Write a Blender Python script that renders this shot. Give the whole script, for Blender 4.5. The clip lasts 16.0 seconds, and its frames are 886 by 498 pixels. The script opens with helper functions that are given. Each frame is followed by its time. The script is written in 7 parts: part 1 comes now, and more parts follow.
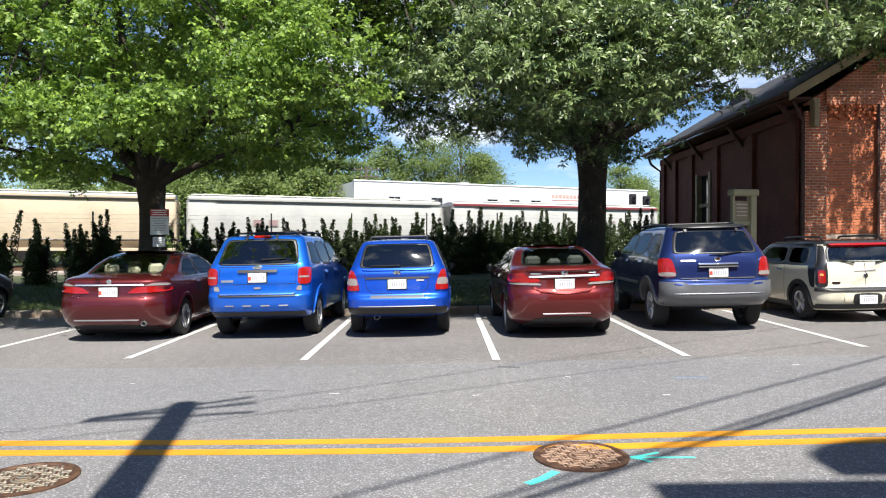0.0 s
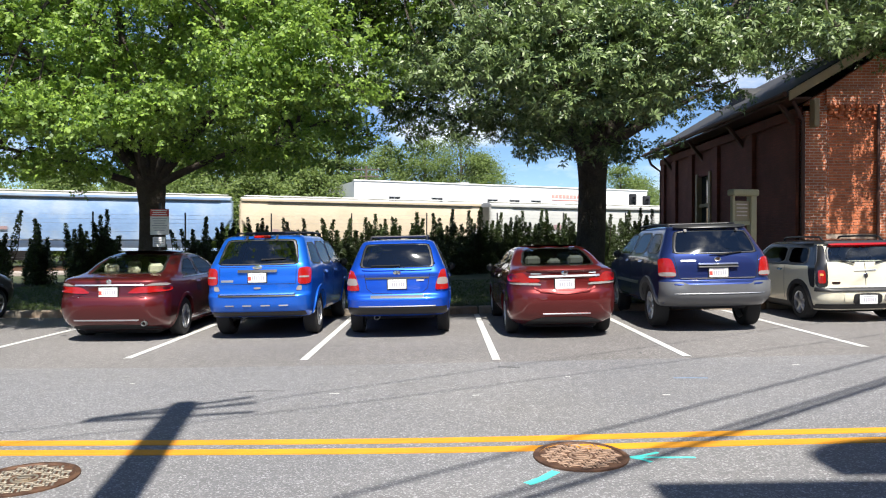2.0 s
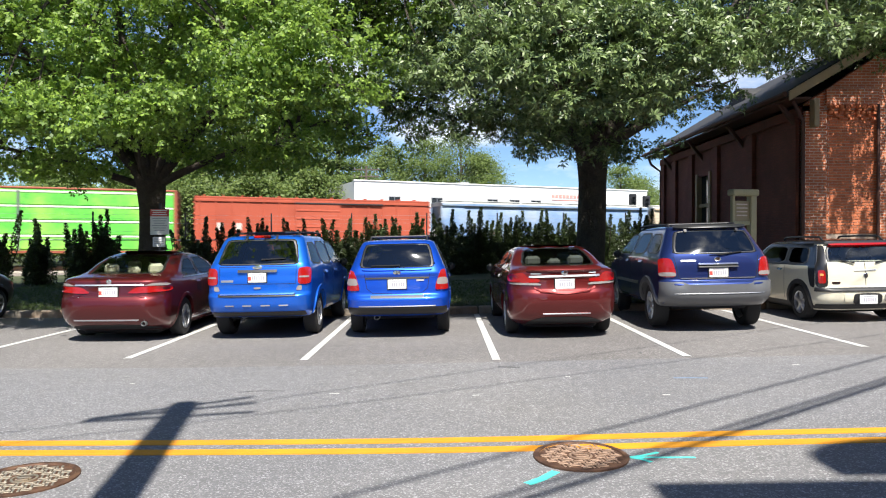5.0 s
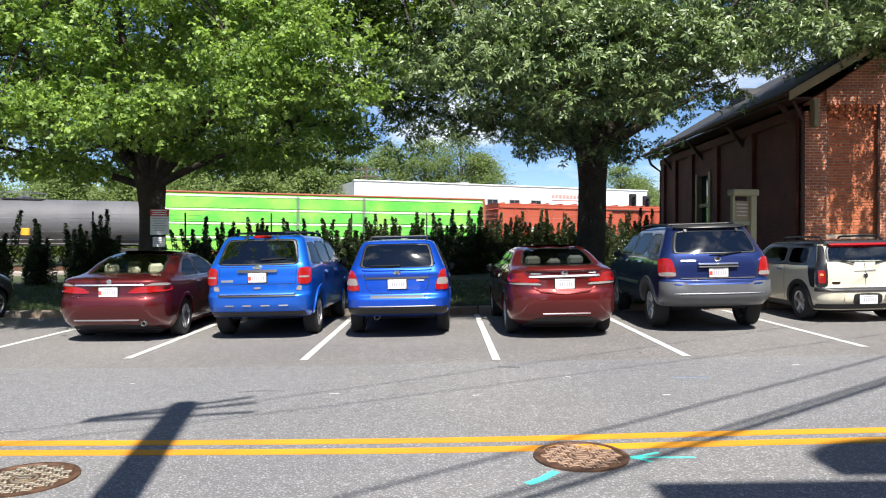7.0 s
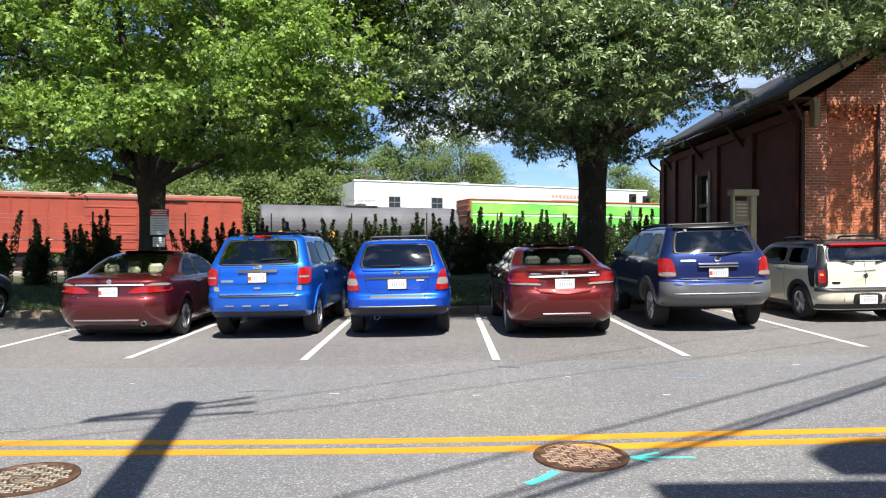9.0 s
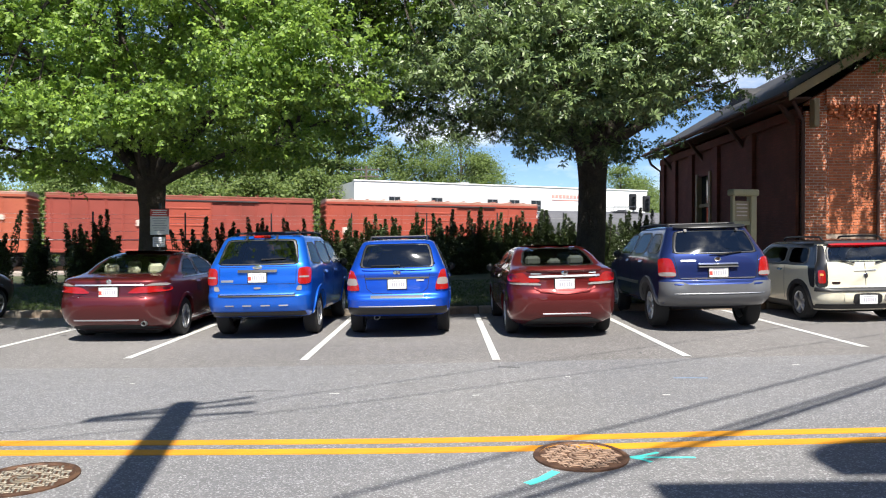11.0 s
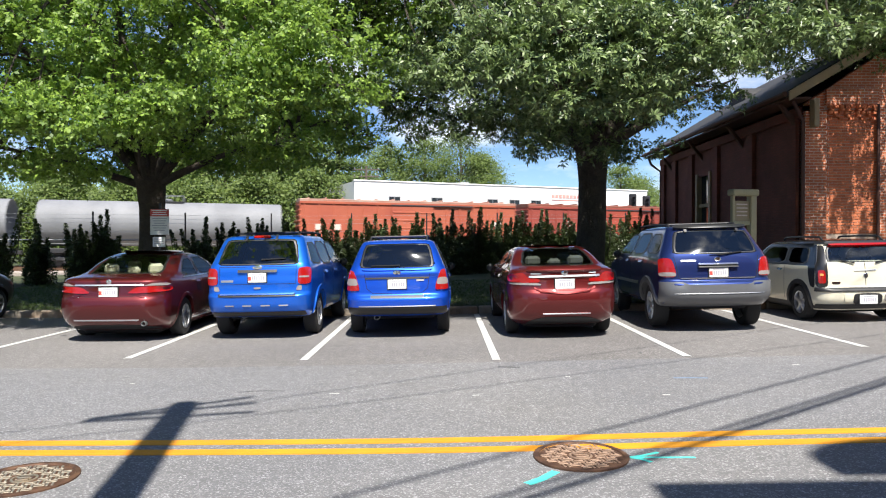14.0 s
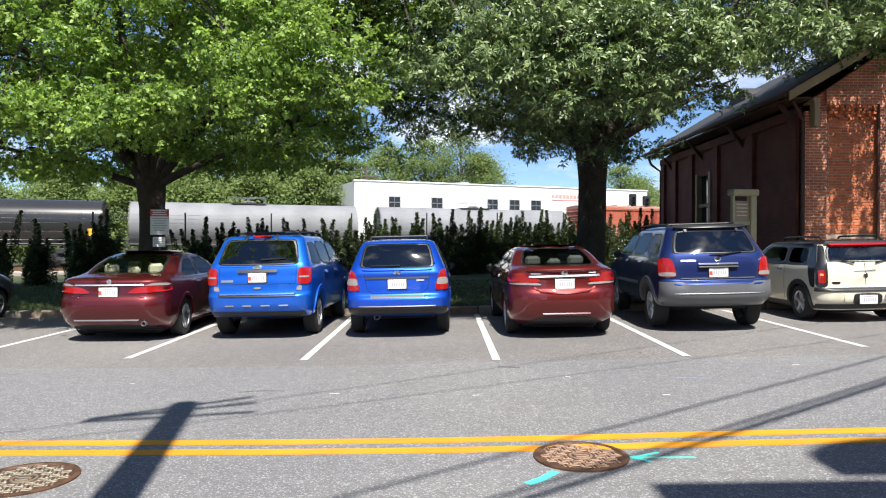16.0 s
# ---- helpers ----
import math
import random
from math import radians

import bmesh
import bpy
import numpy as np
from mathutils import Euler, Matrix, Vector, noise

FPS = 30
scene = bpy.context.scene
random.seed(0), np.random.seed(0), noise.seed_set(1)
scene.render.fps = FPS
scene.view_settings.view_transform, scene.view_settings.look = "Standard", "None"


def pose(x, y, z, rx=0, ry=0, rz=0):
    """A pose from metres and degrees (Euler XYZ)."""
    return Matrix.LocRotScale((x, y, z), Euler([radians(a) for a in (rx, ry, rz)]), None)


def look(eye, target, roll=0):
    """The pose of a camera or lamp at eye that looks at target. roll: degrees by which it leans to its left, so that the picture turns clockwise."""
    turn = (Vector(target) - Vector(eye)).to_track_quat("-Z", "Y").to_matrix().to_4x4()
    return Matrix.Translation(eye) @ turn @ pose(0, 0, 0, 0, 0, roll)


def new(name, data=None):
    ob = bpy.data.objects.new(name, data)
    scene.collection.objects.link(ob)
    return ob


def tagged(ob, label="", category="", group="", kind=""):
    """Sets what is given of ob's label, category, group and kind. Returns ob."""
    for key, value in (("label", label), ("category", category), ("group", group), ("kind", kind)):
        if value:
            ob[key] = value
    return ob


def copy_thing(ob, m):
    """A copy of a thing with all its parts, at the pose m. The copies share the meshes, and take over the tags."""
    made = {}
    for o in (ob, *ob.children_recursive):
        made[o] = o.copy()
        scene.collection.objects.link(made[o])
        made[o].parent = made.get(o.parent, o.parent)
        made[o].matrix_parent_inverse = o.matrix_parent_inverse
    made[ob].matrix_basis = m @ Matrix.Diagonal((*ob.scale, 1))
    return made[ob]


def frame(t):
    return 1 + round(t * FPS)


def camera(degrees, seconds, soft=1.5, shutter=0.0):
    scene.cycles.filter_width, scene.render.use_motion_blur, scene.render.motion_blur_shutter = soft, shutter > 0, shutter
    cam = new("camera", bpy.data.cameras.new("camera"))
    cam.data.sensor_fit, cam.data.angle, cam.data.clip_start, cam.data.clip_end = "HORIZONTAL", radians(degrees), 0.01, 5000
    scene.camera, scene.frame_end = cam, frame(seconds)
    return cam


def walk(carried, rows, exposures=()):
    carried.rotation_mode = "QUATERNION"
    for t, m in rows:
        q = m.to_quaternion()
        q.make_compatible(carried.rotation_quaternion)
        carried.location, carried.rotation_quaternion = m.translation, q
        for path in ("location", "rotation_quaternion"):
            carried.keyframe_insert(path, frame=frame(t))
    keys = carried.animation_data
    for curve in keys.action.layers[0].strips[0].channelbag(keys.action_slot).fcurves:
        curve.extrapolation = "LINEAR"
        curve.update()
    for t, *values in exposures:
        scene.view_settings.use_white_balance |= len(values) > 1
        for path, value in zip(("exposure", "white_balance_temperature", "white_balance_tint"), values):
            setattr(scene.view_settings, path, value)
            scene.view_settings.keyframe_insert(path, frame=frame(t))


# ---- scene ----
# ---------------------------------------------------------------- camera
EYE_Z = 1.62
cam = camera(65.5, 16.0, soft=1.1, shutter=0.5)
CAM = pose(0, 0, EYE_Z, 90 - 0.47, 0, 0)
walk(cam, [(0.0, CAM), (16.0, CAM)], exposures=[(0.0, 0.92), (16.0, 0.92)])

# ---------------------------------------------------------------- light
SUN_AZ = (0.196, -0.981)          # ground direction towards the sun
SUN_EL = radians(58)
world = bpy.data.worlds.new("sky")
scene.world = world
world.use_nodes = True
wn, wl = world.node_tree.nodes, world.node_tree.links
wn.clear()
sky = wn.new("ShaderNodeTexSky")
sky.sky_type = "NISHITA"
sky.sun_disc = False
sky.sun_elevation = SUN_EL
sky.sun_rotation = math.atan2(SUN_AZ[0], SUN_AZ[1])
sky.air_density, sky.dust_density, sky.ozone_density = 0.85, 0.05, 7.0
bg = wn.new("ShaderNodeBackground")
bg.inputs["Strength"].default_value = 0.08
out = wn.new("ShaderNodeOutputWorld")
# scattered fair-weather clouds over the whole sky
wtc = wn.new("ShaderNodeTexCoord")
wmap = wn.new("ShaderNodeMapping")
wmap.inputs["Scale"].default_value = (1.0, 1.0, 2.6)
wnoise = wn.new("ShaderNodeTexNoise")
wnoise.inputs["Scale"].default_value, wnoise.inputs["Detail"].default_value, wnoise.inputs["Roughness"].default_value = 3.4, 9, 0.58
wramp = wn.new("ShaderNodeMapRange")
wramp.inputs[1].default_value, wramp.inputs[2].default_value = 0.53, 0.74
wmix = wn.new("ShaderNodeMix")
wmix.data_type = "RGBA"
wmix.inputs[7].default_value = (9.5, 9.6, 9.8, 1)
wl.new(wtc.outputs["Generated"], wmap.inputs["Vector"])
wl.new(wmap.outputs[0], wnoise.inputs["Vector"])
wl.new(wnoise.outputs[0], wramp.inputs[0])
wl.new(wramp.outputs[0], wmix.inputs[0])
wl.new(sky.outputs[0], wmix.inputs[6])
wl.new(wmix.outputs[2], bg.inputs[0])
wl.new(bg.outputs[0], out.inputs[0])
sun_data = bpy.data.lights.new("sun", "SUN")
sun_data.energy, sun_data.angle, sun_data.color = 5.0, radians(0.53), (1.0, 0.95, 0.87)
sun = new("sun", sun_data)
to_sun = Vector((SUN_AZ[0] * math.cos(SUN_EL), SUN_AZ[1] * math.cos(SUN_EL), math.sin(SUN_EL)))
sun.matrix_world = look(to_sun * 60, (0, 0, 0))


# ---------------------------------------------------------------- materials
def mat(name, base, rough=0.6, metal=0.0, var=0.12, scale=3.0, fine=60.0, bump=0.15, coat=0.0, spec=0.5, second=None,
        mix_scale=None, per_object=0.0, dist=0.004):
    """A surface of one colour with soft stains, fine grain and slight relief."""
    m = bpy.data.materials.new(name)
    m.use_nodes = True
    n, l = m.node_tree.nodes, m.node_tree.links
    p = n["Principled BSDF"]
    p.inputs["Roughness"].default_value = rough
    p.inputs["Metallic"].default_value = metal
    p.inputs["Coat Weight"].default_value = coat
    p.inputs["Coat Roughness"].default_value = 0.04
    p.inputs["Specular IOR Level"].default_value = spec
    tc = n.new("ShaderNodeTexCoord")
    a = n.new("ShaderNodeTexNoise")
    a.inputs["Scale"].default_value, a.inputs["Detail"].default_value = scale, 6
    b = n.new("ShaderNodeTexNoise")
    b.inputs["Scale"].default_value, b.inputs["Detail"].default_value = fine, 3
    for t in (a, b):
        l.new(tc.outputs["Object"], t.inputs["Vector"])
    add = n.new("ShaderNodeMath")
    add.operation = "ADD"
    l.new(a.outputs[0], add.inputs[0])
    l.new(b.outputs[0], add.inputs[1])
    mr = n.new("ShaderNodeMapRange")
    mr.inputs[1].default_value, mr.inputs[2].default_value = 0.6, 1.4
    mr.inputs[3].default_value, mr.inputs[4].default_value = 1 - var, 1 + var
    l.new(add.outputs[0], mr.inputs[0])
    mul = n.new("ShaderNodeMix")
    mul.data_type, mul.blend_type = "RGBA", "MULTIPLY"
    mul.inputs[0].default_value = 1.0
    if second:
        mx = n.new("ShaderNodeMix")
        mx.data_type = "RGBA"
        mx.inputs[6].default_value, mx.inputs[7].default_value = (*base, 1), (*second, 1)
        c = n.new("ShaderNodeTexNoise")
        c.inputs["Scale"].default_value, c.inputs["Detail"].default_value = mix_scale or scale, 8
        l.new(tc.outputs["Object"], c.inputs["Vector"])
        r = n.new("ShaderNodeMapRange")
        r.inputs[1].default_value, r.inputs[2].default_value = 0.42, 0.62
        l.new(c.outputs[0], r.inputs[0])
        l.new(r.outputs[0], mx.inputs[0])
        l.new(mx.outputs[2], mul.inputs[6])
    else:
        mul.inputs[6].default_value = (*base, 1)
    l.new(mr.outputs[0], mul.inputs[7])
    last = mul.outputs[2]
    if per_object:
        oi = n.new("ShaderNodeObjectInfo")
        r = n.new("ShaderNodeMapRange")
        r.inputs[3].default_value, r.inputs[4].default_value = 1 - per_object, 1 + per_object
        l.new(oi.outputs["Random"], r.inputs[0])
        m2 = n.new("ShaderNodeMix")
        m2.data_type, m2.blend_type = "RGBA", "MULTIPLY"
        m2.inputs[0].default_value = 1.0
        l.new(last, m2.inputs[6])
        l.new(r.outputs[0], m2.inputs[7])
        last = m2.outputs[2]
    l.new(last, p.inputs["Base Color"])
    if bump:
        bp = n.new("ShaderNodeBump")
        bp.inputs["Strength"].default_value, bp.inputs["Distance"].default_value = bump, dist
        l.new(b.outputs[0], bp.inputs["Height"])
        l.new(bp.outputs[0], p.inputs["Normal"])
    return m


def leaf_mat(name, dark, light, through_col, gloss=0.35, trans=0.35):
    m = bpy.data.materials.new(name)
    m.use_nodes = True
    n, l = m.node_tree.nodes, m.node_tree.links
    p = n["Principled BSDF"]
    o = n["Material Output"]
    g = n.new("ShaderNodeNewGeometry")
    ramp = n.new("ShaderNodeMix")
    ramp.data_type = "RGBA"
    ramp.inputs[6].default_value, ramp.inputs[7].default_value = (*dark, 1), (*light, 1)
    l.new(g.outputs["Random Per Island"], ramp.inputs[0])
    l.new(ramp.outputs[2], p.inputs["Base Color"])
    p.inputs["Roughness"].default_value = gloss
    p.inputs["Specular IOR Level"].default_value = 0.4
    t = n.new("ShaderNodeBsdfTranslucent")
    t.inputs[0].default_value = (*through_col, 1)
    mx = n.new("ShaderNodeMixShader")
    mx.inputs[0].default_value = trans
    l.new(p.outputs[0], mx.inputs[1])
    l.new(t.outputs[0], mx.inputs[2])
    l.new(mx.outputs[0], o.inputs[0])
    return m


def glass_mat(name, tint, rough=0.0, ior=1.9):
    m = bpy.data.materials.new(name)
    m.use_nodes = True
    n, l = m.node_tree.nodes, m.node_tree.links
    o = n["Material Output"]
    n.remove(n["Principled BSDF"])
    tr = n.new("ShaderNodeBsdfTransparent")
    tr.inputs[0].default_value = (*tint, 1)
    gl = n.new("ShaderNodeBsdfGlossy")
    gl.inputs["Roughness"].default_value = rough + 0.04
    gl.inputs["Color"].default_value = (0.95, 0.97, 1.0, 1)
    fr = n.new("ShaderNodeFresnel")
    fr.inputs[0].default_value = ior
    mx = n.new("ShaderNodeMixShader")
    l.new(fr.outputs[0], mx.inputs[0])
    l.new(tr.outputs[0], mx.inputs[1])
    l.new(gl.outputs[0], mx.inputs[2])
    l.new(mx.outputs[0], o.inputs[0])
    return m


def brick_mat(name, c1, c2, mortar):
    """Brickwork for the faces too far or too shaded to tell single bricks; mapped on wall planes by position."""
    m = bpy.data.materials.new(name)
    m.use_nodes = True
    n, l = m.node_tree.nodes, m.node_tree.links
    p = n["Principled BSDF"]
    p.inputs["Roughness"].default_value = 0.85
    tc = n.new("ShaderNodeTexCoord")
    sep = n.new("ShaderNodeSeparateXYZ")
    l.new(tc.outputs["Object"], sep.inputs[0])
    s = n.new("ShaderNodeMath")
    l.new(sep.outputs[0], s.inputs[0])
    l.new(sep.outputs[1], s.inputs[1])
    cb = n.new("ShaderNodeCombineXYZ")
    l.new(s.outputs[0], cb.inputs[0])
    l.new(sep.outputs[2], cb.inputs[1])
    br = n.new("ShaderNodeTexBrick")
    br.inputs["Color1"].default_value, br.inputs["Color2"].default_value = (*c1, 1), (*c2, 1)
    br.inputs["Mortar"].default_value = (*mortar, 1)
    br.inputs["Scale"].default_value = 1.0
    br.inputs["Brick Width"].default_value, br.inputs["Row Height"].default_value = 0.213, 0.072
    br.inputs["Mortar Size"].default_value = 0.008
    l.new(cb.outputs[0], br.inputs["Vector"])
    no = n.new("ShaderNodeTexNoise")
    no.inputs["Scale"].default_value, no.inputs["Detail"].default_value = 1.3, 6
    l.new(tc.outputs["Object"], no.inputs["Vector"])
    mr = n.new("ShaderNodeMapRange")
    mr.inputs[1].default_value, mr.inputs[2].default_value, mr.inputs[3].default_value, mr.inputs[4].default_value = 0.3, 0.7, 0.75, 1.2
    l.new(no.outputs[0], mr.inputs[0])
    mul = n.new("ShaderNodeMix")
    mul.data_type, mul.blend_type = "RGBA", "MULTIPLY"
    mul.inputs[0].default_value = 1.0
    l.new(br.outputs["Color"], mul.inputs[6])
    l.new(mr.outputs[0], mul.inputs[7])
    l.new(mul.outputs[2], p.inputs["Base Color"])
    bp = n.new("ShaderNodeBump")
    bp.inputs["Strength"].default_value, bp.inputs["Distance"].default_value = 0.6, 0.01
    bp.invert = True
    l.new(br.outputs["Fac"], bp.inputs["Height"])
    l.new(bp.outputs[0], p.inputs["Normal"])
    return m


def asphalt_mat(name, base, warm):
    """Worn asphalt: pale stone chips in a grey binder, traffic stains, hairline relief."""
    m = mat(name, base, rough=0.88, var=0.16, scale=0.35, fine=9.0, bump=0.0, second=warm, mix_scale=0.22, spec=0.3)
    n, l = m.node_tree.nodes, m.node_tree.links
    p = n["Principled BSDF"]
    tc = n.new("ShaderNodeTexCoord")
    v = n.new("ShaderNodeTexVoronoi")
    v.inputs["Scale"].default_value = 95
    l.new(tc.outputs["Object"], v.inputs["Vector"])
    sepc = n.new("ShaderNodeSeparateColor")
    l.new(v.outputs["Color"], sepc.inputs[0])
    pw = n.new("ShaderNodeMath")
    pw.operation = "POWER"
    pw.inputs[1].default_value = 5.0
    l.new(sepc.outputs[0], pw.inputs[0])
    mr = n.new("ShaderNodeMapRange")
    mr.inputs[3].default_value, mr.inputs[4].default_value = 0.85, 2.0
    l.new(pw.outputs[0], mr.inputs[0])
    mul = n.new("ShaderNodeMix")
    mul.data_type, mul.blend_type = "RGBA", "MULTIPLY"
    mul.inputs[0].default_value = 1.0
    old = p.inputs["Base Color"].links[0].from_socket
    l.new(old, mul.inputs[6])
    l.new(mr.outputs[0], mul.inputs[7])
    l.new(mul.outputs[2], p.inputs["Base Color"])
    bp = n.new("ShaderNodeBump")
    bp.inputs["Strength"].default_value, bp.inputs["Distance"].default_value = 0.5, 0.006
    l.new(v.outputs["Distance"], bp.inputs["Height"])
    l.new(bp.outputs[0], p.inputs["Normal"])
    return m


M = {}
M["road"] = asphalt_mat("road_asphalt", (0.165, 0.165, 0.172), (0.185, 0.182, 0.182))
M["lot"] = asphalt_mat("lot_asphalt", (0.155, 0.148, 0.145), (0.18, 0.172, 0.168))
M["patch"] = asphalt_mat("dark_asphalt_seal", (0.10, 0.10, 0.105), (0.12, 0.12, 0.12))
M["yellow"] = mat("yellow_road_paint", (0.66, 0.285, 0.012), 0.7, var=0.14, scale=2.5, fine=60, bump=0.4, second=(0.58, 0.24, 0.012), mix_scale=1.2)
M["white_line"] = mat("white_road_paint", (0.52, 0.52, 0.505), 0.7, var=0.18, scale=4, fine=70, bump=0.4)
M["blue_mark"] = mat("faded_blue_paint", (0.14, 0.2, 0.29), 0.8, var=0.3, scale=20, fine=80, bump=0.3)
M["cyan"] = mat("turquoise_spray_paint", (0.08, 0.62, 0.55), 0.7, var=0.25, scale=14, fine=80, bump=0.3)
M["cast_iron"] = mat("rusty_cast_iron", (0.085, 0.045, 0.03), 0.6, 0.4, var=0.3, scale=9, fine=90, bump=0.4, second=(0.14, 0.075, 0.045))
M["iron_worn"] = mat("worn_iron_relief", (0.33, 0.22, 0.155), 0.45, 0.4, var=0.25, scale=8, fine=80, bump=0.3, second=(0.40, 0.28, 0.20))
M["iron_grey"] = mat("worn_grey_iron_relief", (0.22, 0.205, 0.17), 0.5, 0.4, var=0.25, scale=8, fine=80, bump=0.3, second=(0.28, 0.22, 0.15))
M["kerb"] = mat("weathered_concrete", (0.30, 0.26, 0.21), 0.9, var=0.25, scale=2.5, fine=30, bump=0.5, second=(0.22, 0.15, 0.10), mix_scale=2.0)
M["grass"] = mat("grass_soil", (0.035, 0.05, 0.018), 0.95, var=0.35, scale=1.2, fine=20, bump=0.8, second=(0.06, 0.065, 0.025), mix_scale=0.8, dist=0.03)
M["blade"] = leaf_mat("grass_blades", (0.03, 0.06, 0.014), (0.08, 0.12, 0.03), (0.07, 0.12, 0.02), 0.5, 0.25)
M["ballast"] = mat("railway_ballast", (0.36, 0.31, 0.27), 0.95, var=0.35, scale=1.0, fine=14, bump=1.0, dist=0.05)
M["rail"] = mat("rusty_rail", (0.2, 0.12, 0.08), 0.5, 0.7, var=0.2)
M["sleeper"] = mat("weathered_sleeper_wood", (0.11, 0.08, 0.06), 0.9, var=0.3, scale=3, fine=40)
M["bark"] = mat("grey_brown_bark", (0.06, 0.049, 0.038), 0.95, var=0.4, scale=5, fine=22, bump=1.0, dist=0.03)
M["bark_far"] = mat("far_bark", (0.10, 0.08, 0.065), 0.95, var=0.3, scale=2, fine=10)
M["maple"] = leaf_mat("bright_maple_leaves", (0.048, 0.10, 0.028), (0.31, 0.455, 0.075), (0.29, 0.46, 0.065), 0.5, 0.33)
M["oak"] = leaf_mat("dark_oak_leaves", (0.045, 0.08, 0.036), (0.30, 0.395, 0.155), (0.18, 0.28, 0.07), 0.4, 0.24)
M["hedge"] = leaf_mat("dark_hedge_leaves", (0.028, 0.048, 0.017), (0.085, 0.115, 0.042), (0.06, 0.1, 0.02), 0.35, 0.2)
M["far_leaf"] = leaf_mat("far_green_leaves", (0.055, 0.095, 0.022), (0.175, 0.235, 0.055), (0.18, 0.26, 0.055), 0.6, 0.3)
M["pine"] = leaf_mat("pine_needles", (0.05, 0.09, 0.025), (0.155, 0.215, 0.055), (0.15, 0.23, 0.045), 0.6, 0.3)
M["brick"] = brick_mat("red_brick", (0.54, 0.17, 0.075), (0.44, 0.125, 0.055), (0.55, 0.42, 0.34))
# the red brick again, darkened in colour for the station's shaded side
M["brick_shade"] = brick_mat("shade_darkened_brick", (0.17, 0.052, 0.036), (0.14, 0.043, 0.03), (0.12, 0.045, 0.033))
M["brick_one"] = mat("single_red_brick", (0.52, 0.16, 0.07), 0.85, var=0.2, scale=6, fine=60, bump=0.4, per_object=0.22)
M["mortar"] = mat("pale_mortar", (0.46, 0.35, 0.28), 0.95, var=0.15, scale=4, fine=60, bump=0.3)
M["brick_dark"] = mat("dark_painted_trim", (0.07, 0.028, 0.02), 0.7, var=0.2, scale=3)
M["trim_tan"] = mat("tan_painted_wood", (0.32, 0.25, 0.155), 0.6, var=0.15, scale=3, fine=40)
M["cream"] = mat("cream_painted_wood", (0.42, 0.37, 0.23), 0.6, var=0.12, scale=3, fine=40)
M["slate"] = mat("dark_slate_roof", (0.036, 0.036, 0.038), 0.75, var=0.25, scale=3, fine=20, bump=0.5, per_object=0.15)
M["dark_glass"] = mat("dark_window_glass", (0.02, 0.022, 0.025), 0.06, var=0.1, scale=1, bump=0)
M["white_wall"] = mat("white_painted_masonry", (0.82, 0.82, 0.80), 0.8, var=0.05, scale=0.4, fine=6, bump=0.2)
M["wall_grey"] = mat("flat_roof_grey", (0.4, 0.4, 0.4), 0.9, var=0.1, scale=0.4)
M["red_print"] = mat("faded_red_lettering", (0.75, 0.32, 0.28), 0.8, var=0.1)
M["steel_dark"] = mat("dark_steel", (0.06, 0.06, 0.065), 0.5, 0.6, var=0.2)
M["galv"] = mat("galvanised_steel", (0.30, 0.31, 0.32), 0.45, 0.7, var=0.15)
M["black_plastic"] = mat("black_plastic", (0.018, 0.018, 0.02), 0.45, var=0.1, scale=6)
M["rubber"] = mat("tyre_rubber", (0.022, 0.022, 0.023), 0.85, var=0.2, scale=8, fine=60, bump=0.3)
M["alloy"] = mat("alloy_wheel", (0.55, 0.56, 0.58), 0.3, 0.9, var=0.08, scale=8)
M["chrome"] = mat("chrome", (0.75, 0.76, 0.78), 0.12, 1.0, var=0.03, scale=5, bump=0)
M["trim_bright"] = mat("satin_bright_trim", (0.72, 0.73, 0.75), 0.34, 1.0, var=0.05, scale=5, bump=0)
M["lamp_red"] = mat("red_lamp_lens", (0.33, 0.008, 0.008), 0.15, var=0.12, scale=20, fine=90, bump=0.3, coat=0.6)
M["lamp_clear"] = mat("clear_lamp_lens", (0.27, 0.24, 0.23), 0.15, var=0.1, scale=20, fine=90, bump=0.3, coat=0.6)
M["lamp_amber"] = mat("amber_lamp_lens", (0.75, 0.34, 0.1), 0.2, var=0.1, scale=20, bump=0.2, coat=0.6)
M["plate"] = mat("white_number_plate", (0.78, 0.78, 0.76), 0.4, var=0.06, scale=10, fine=60, bump=0.1)
M["plate_ink"] = mat("plate_ink", (0.42, 0.41, 0.47), 0.5, var=0.05)
M["plate_red"] = mat("plate_red_patch", (0.6, 0.08, 0.06), 0.5, var=0.05)
M["seat_beige"] = mat("beige_seat_cloth", (0.55, 0.52, 0.42), 0.85, var=0.1, scale=5, fine=50)
M["seat_grey"] = mat("grey_seat_cloth", (0.10, 0.105, 0.10), 0.85, var=0.1, scale=5, fine=50)
M["interior"] = mat("dark_car_interior", (0.03, 0.03, 0.032), 0.8, var=0.2)
M["bumper_grey"] = mat("grey_bumper_plastic", (0.13, 0.135, 0.145), 0.45, 0.2, var=0.06, coat=0.2)
M["seam"] = mat("panel_gap", (0.01, 0.01, 0.012), 0.8, var=0.0, bump=0)
M["glass"] = glass_mat("clear_car_glass", (0.55, 0.62, 0.58))
M["glass_side"] = glass_mat("clear_side_glass", (0.42, 0.48, 0.45), 0.0, 1.17)
M["glass_side_dark"] = glass_mat("tinted_side_glass", (0.06, 0.07, 0.07), 0.0, 1.17)
M["glass_dark"] = glass_mat("tinted_car_glass", (0.10, 0.115, 0.115))


def paint(name, col, flake=0.3):
    return mat(name, col, 0.42, flake, var=0.05, scale=1.5, fine=300, bump=0.02, coat=1.0)


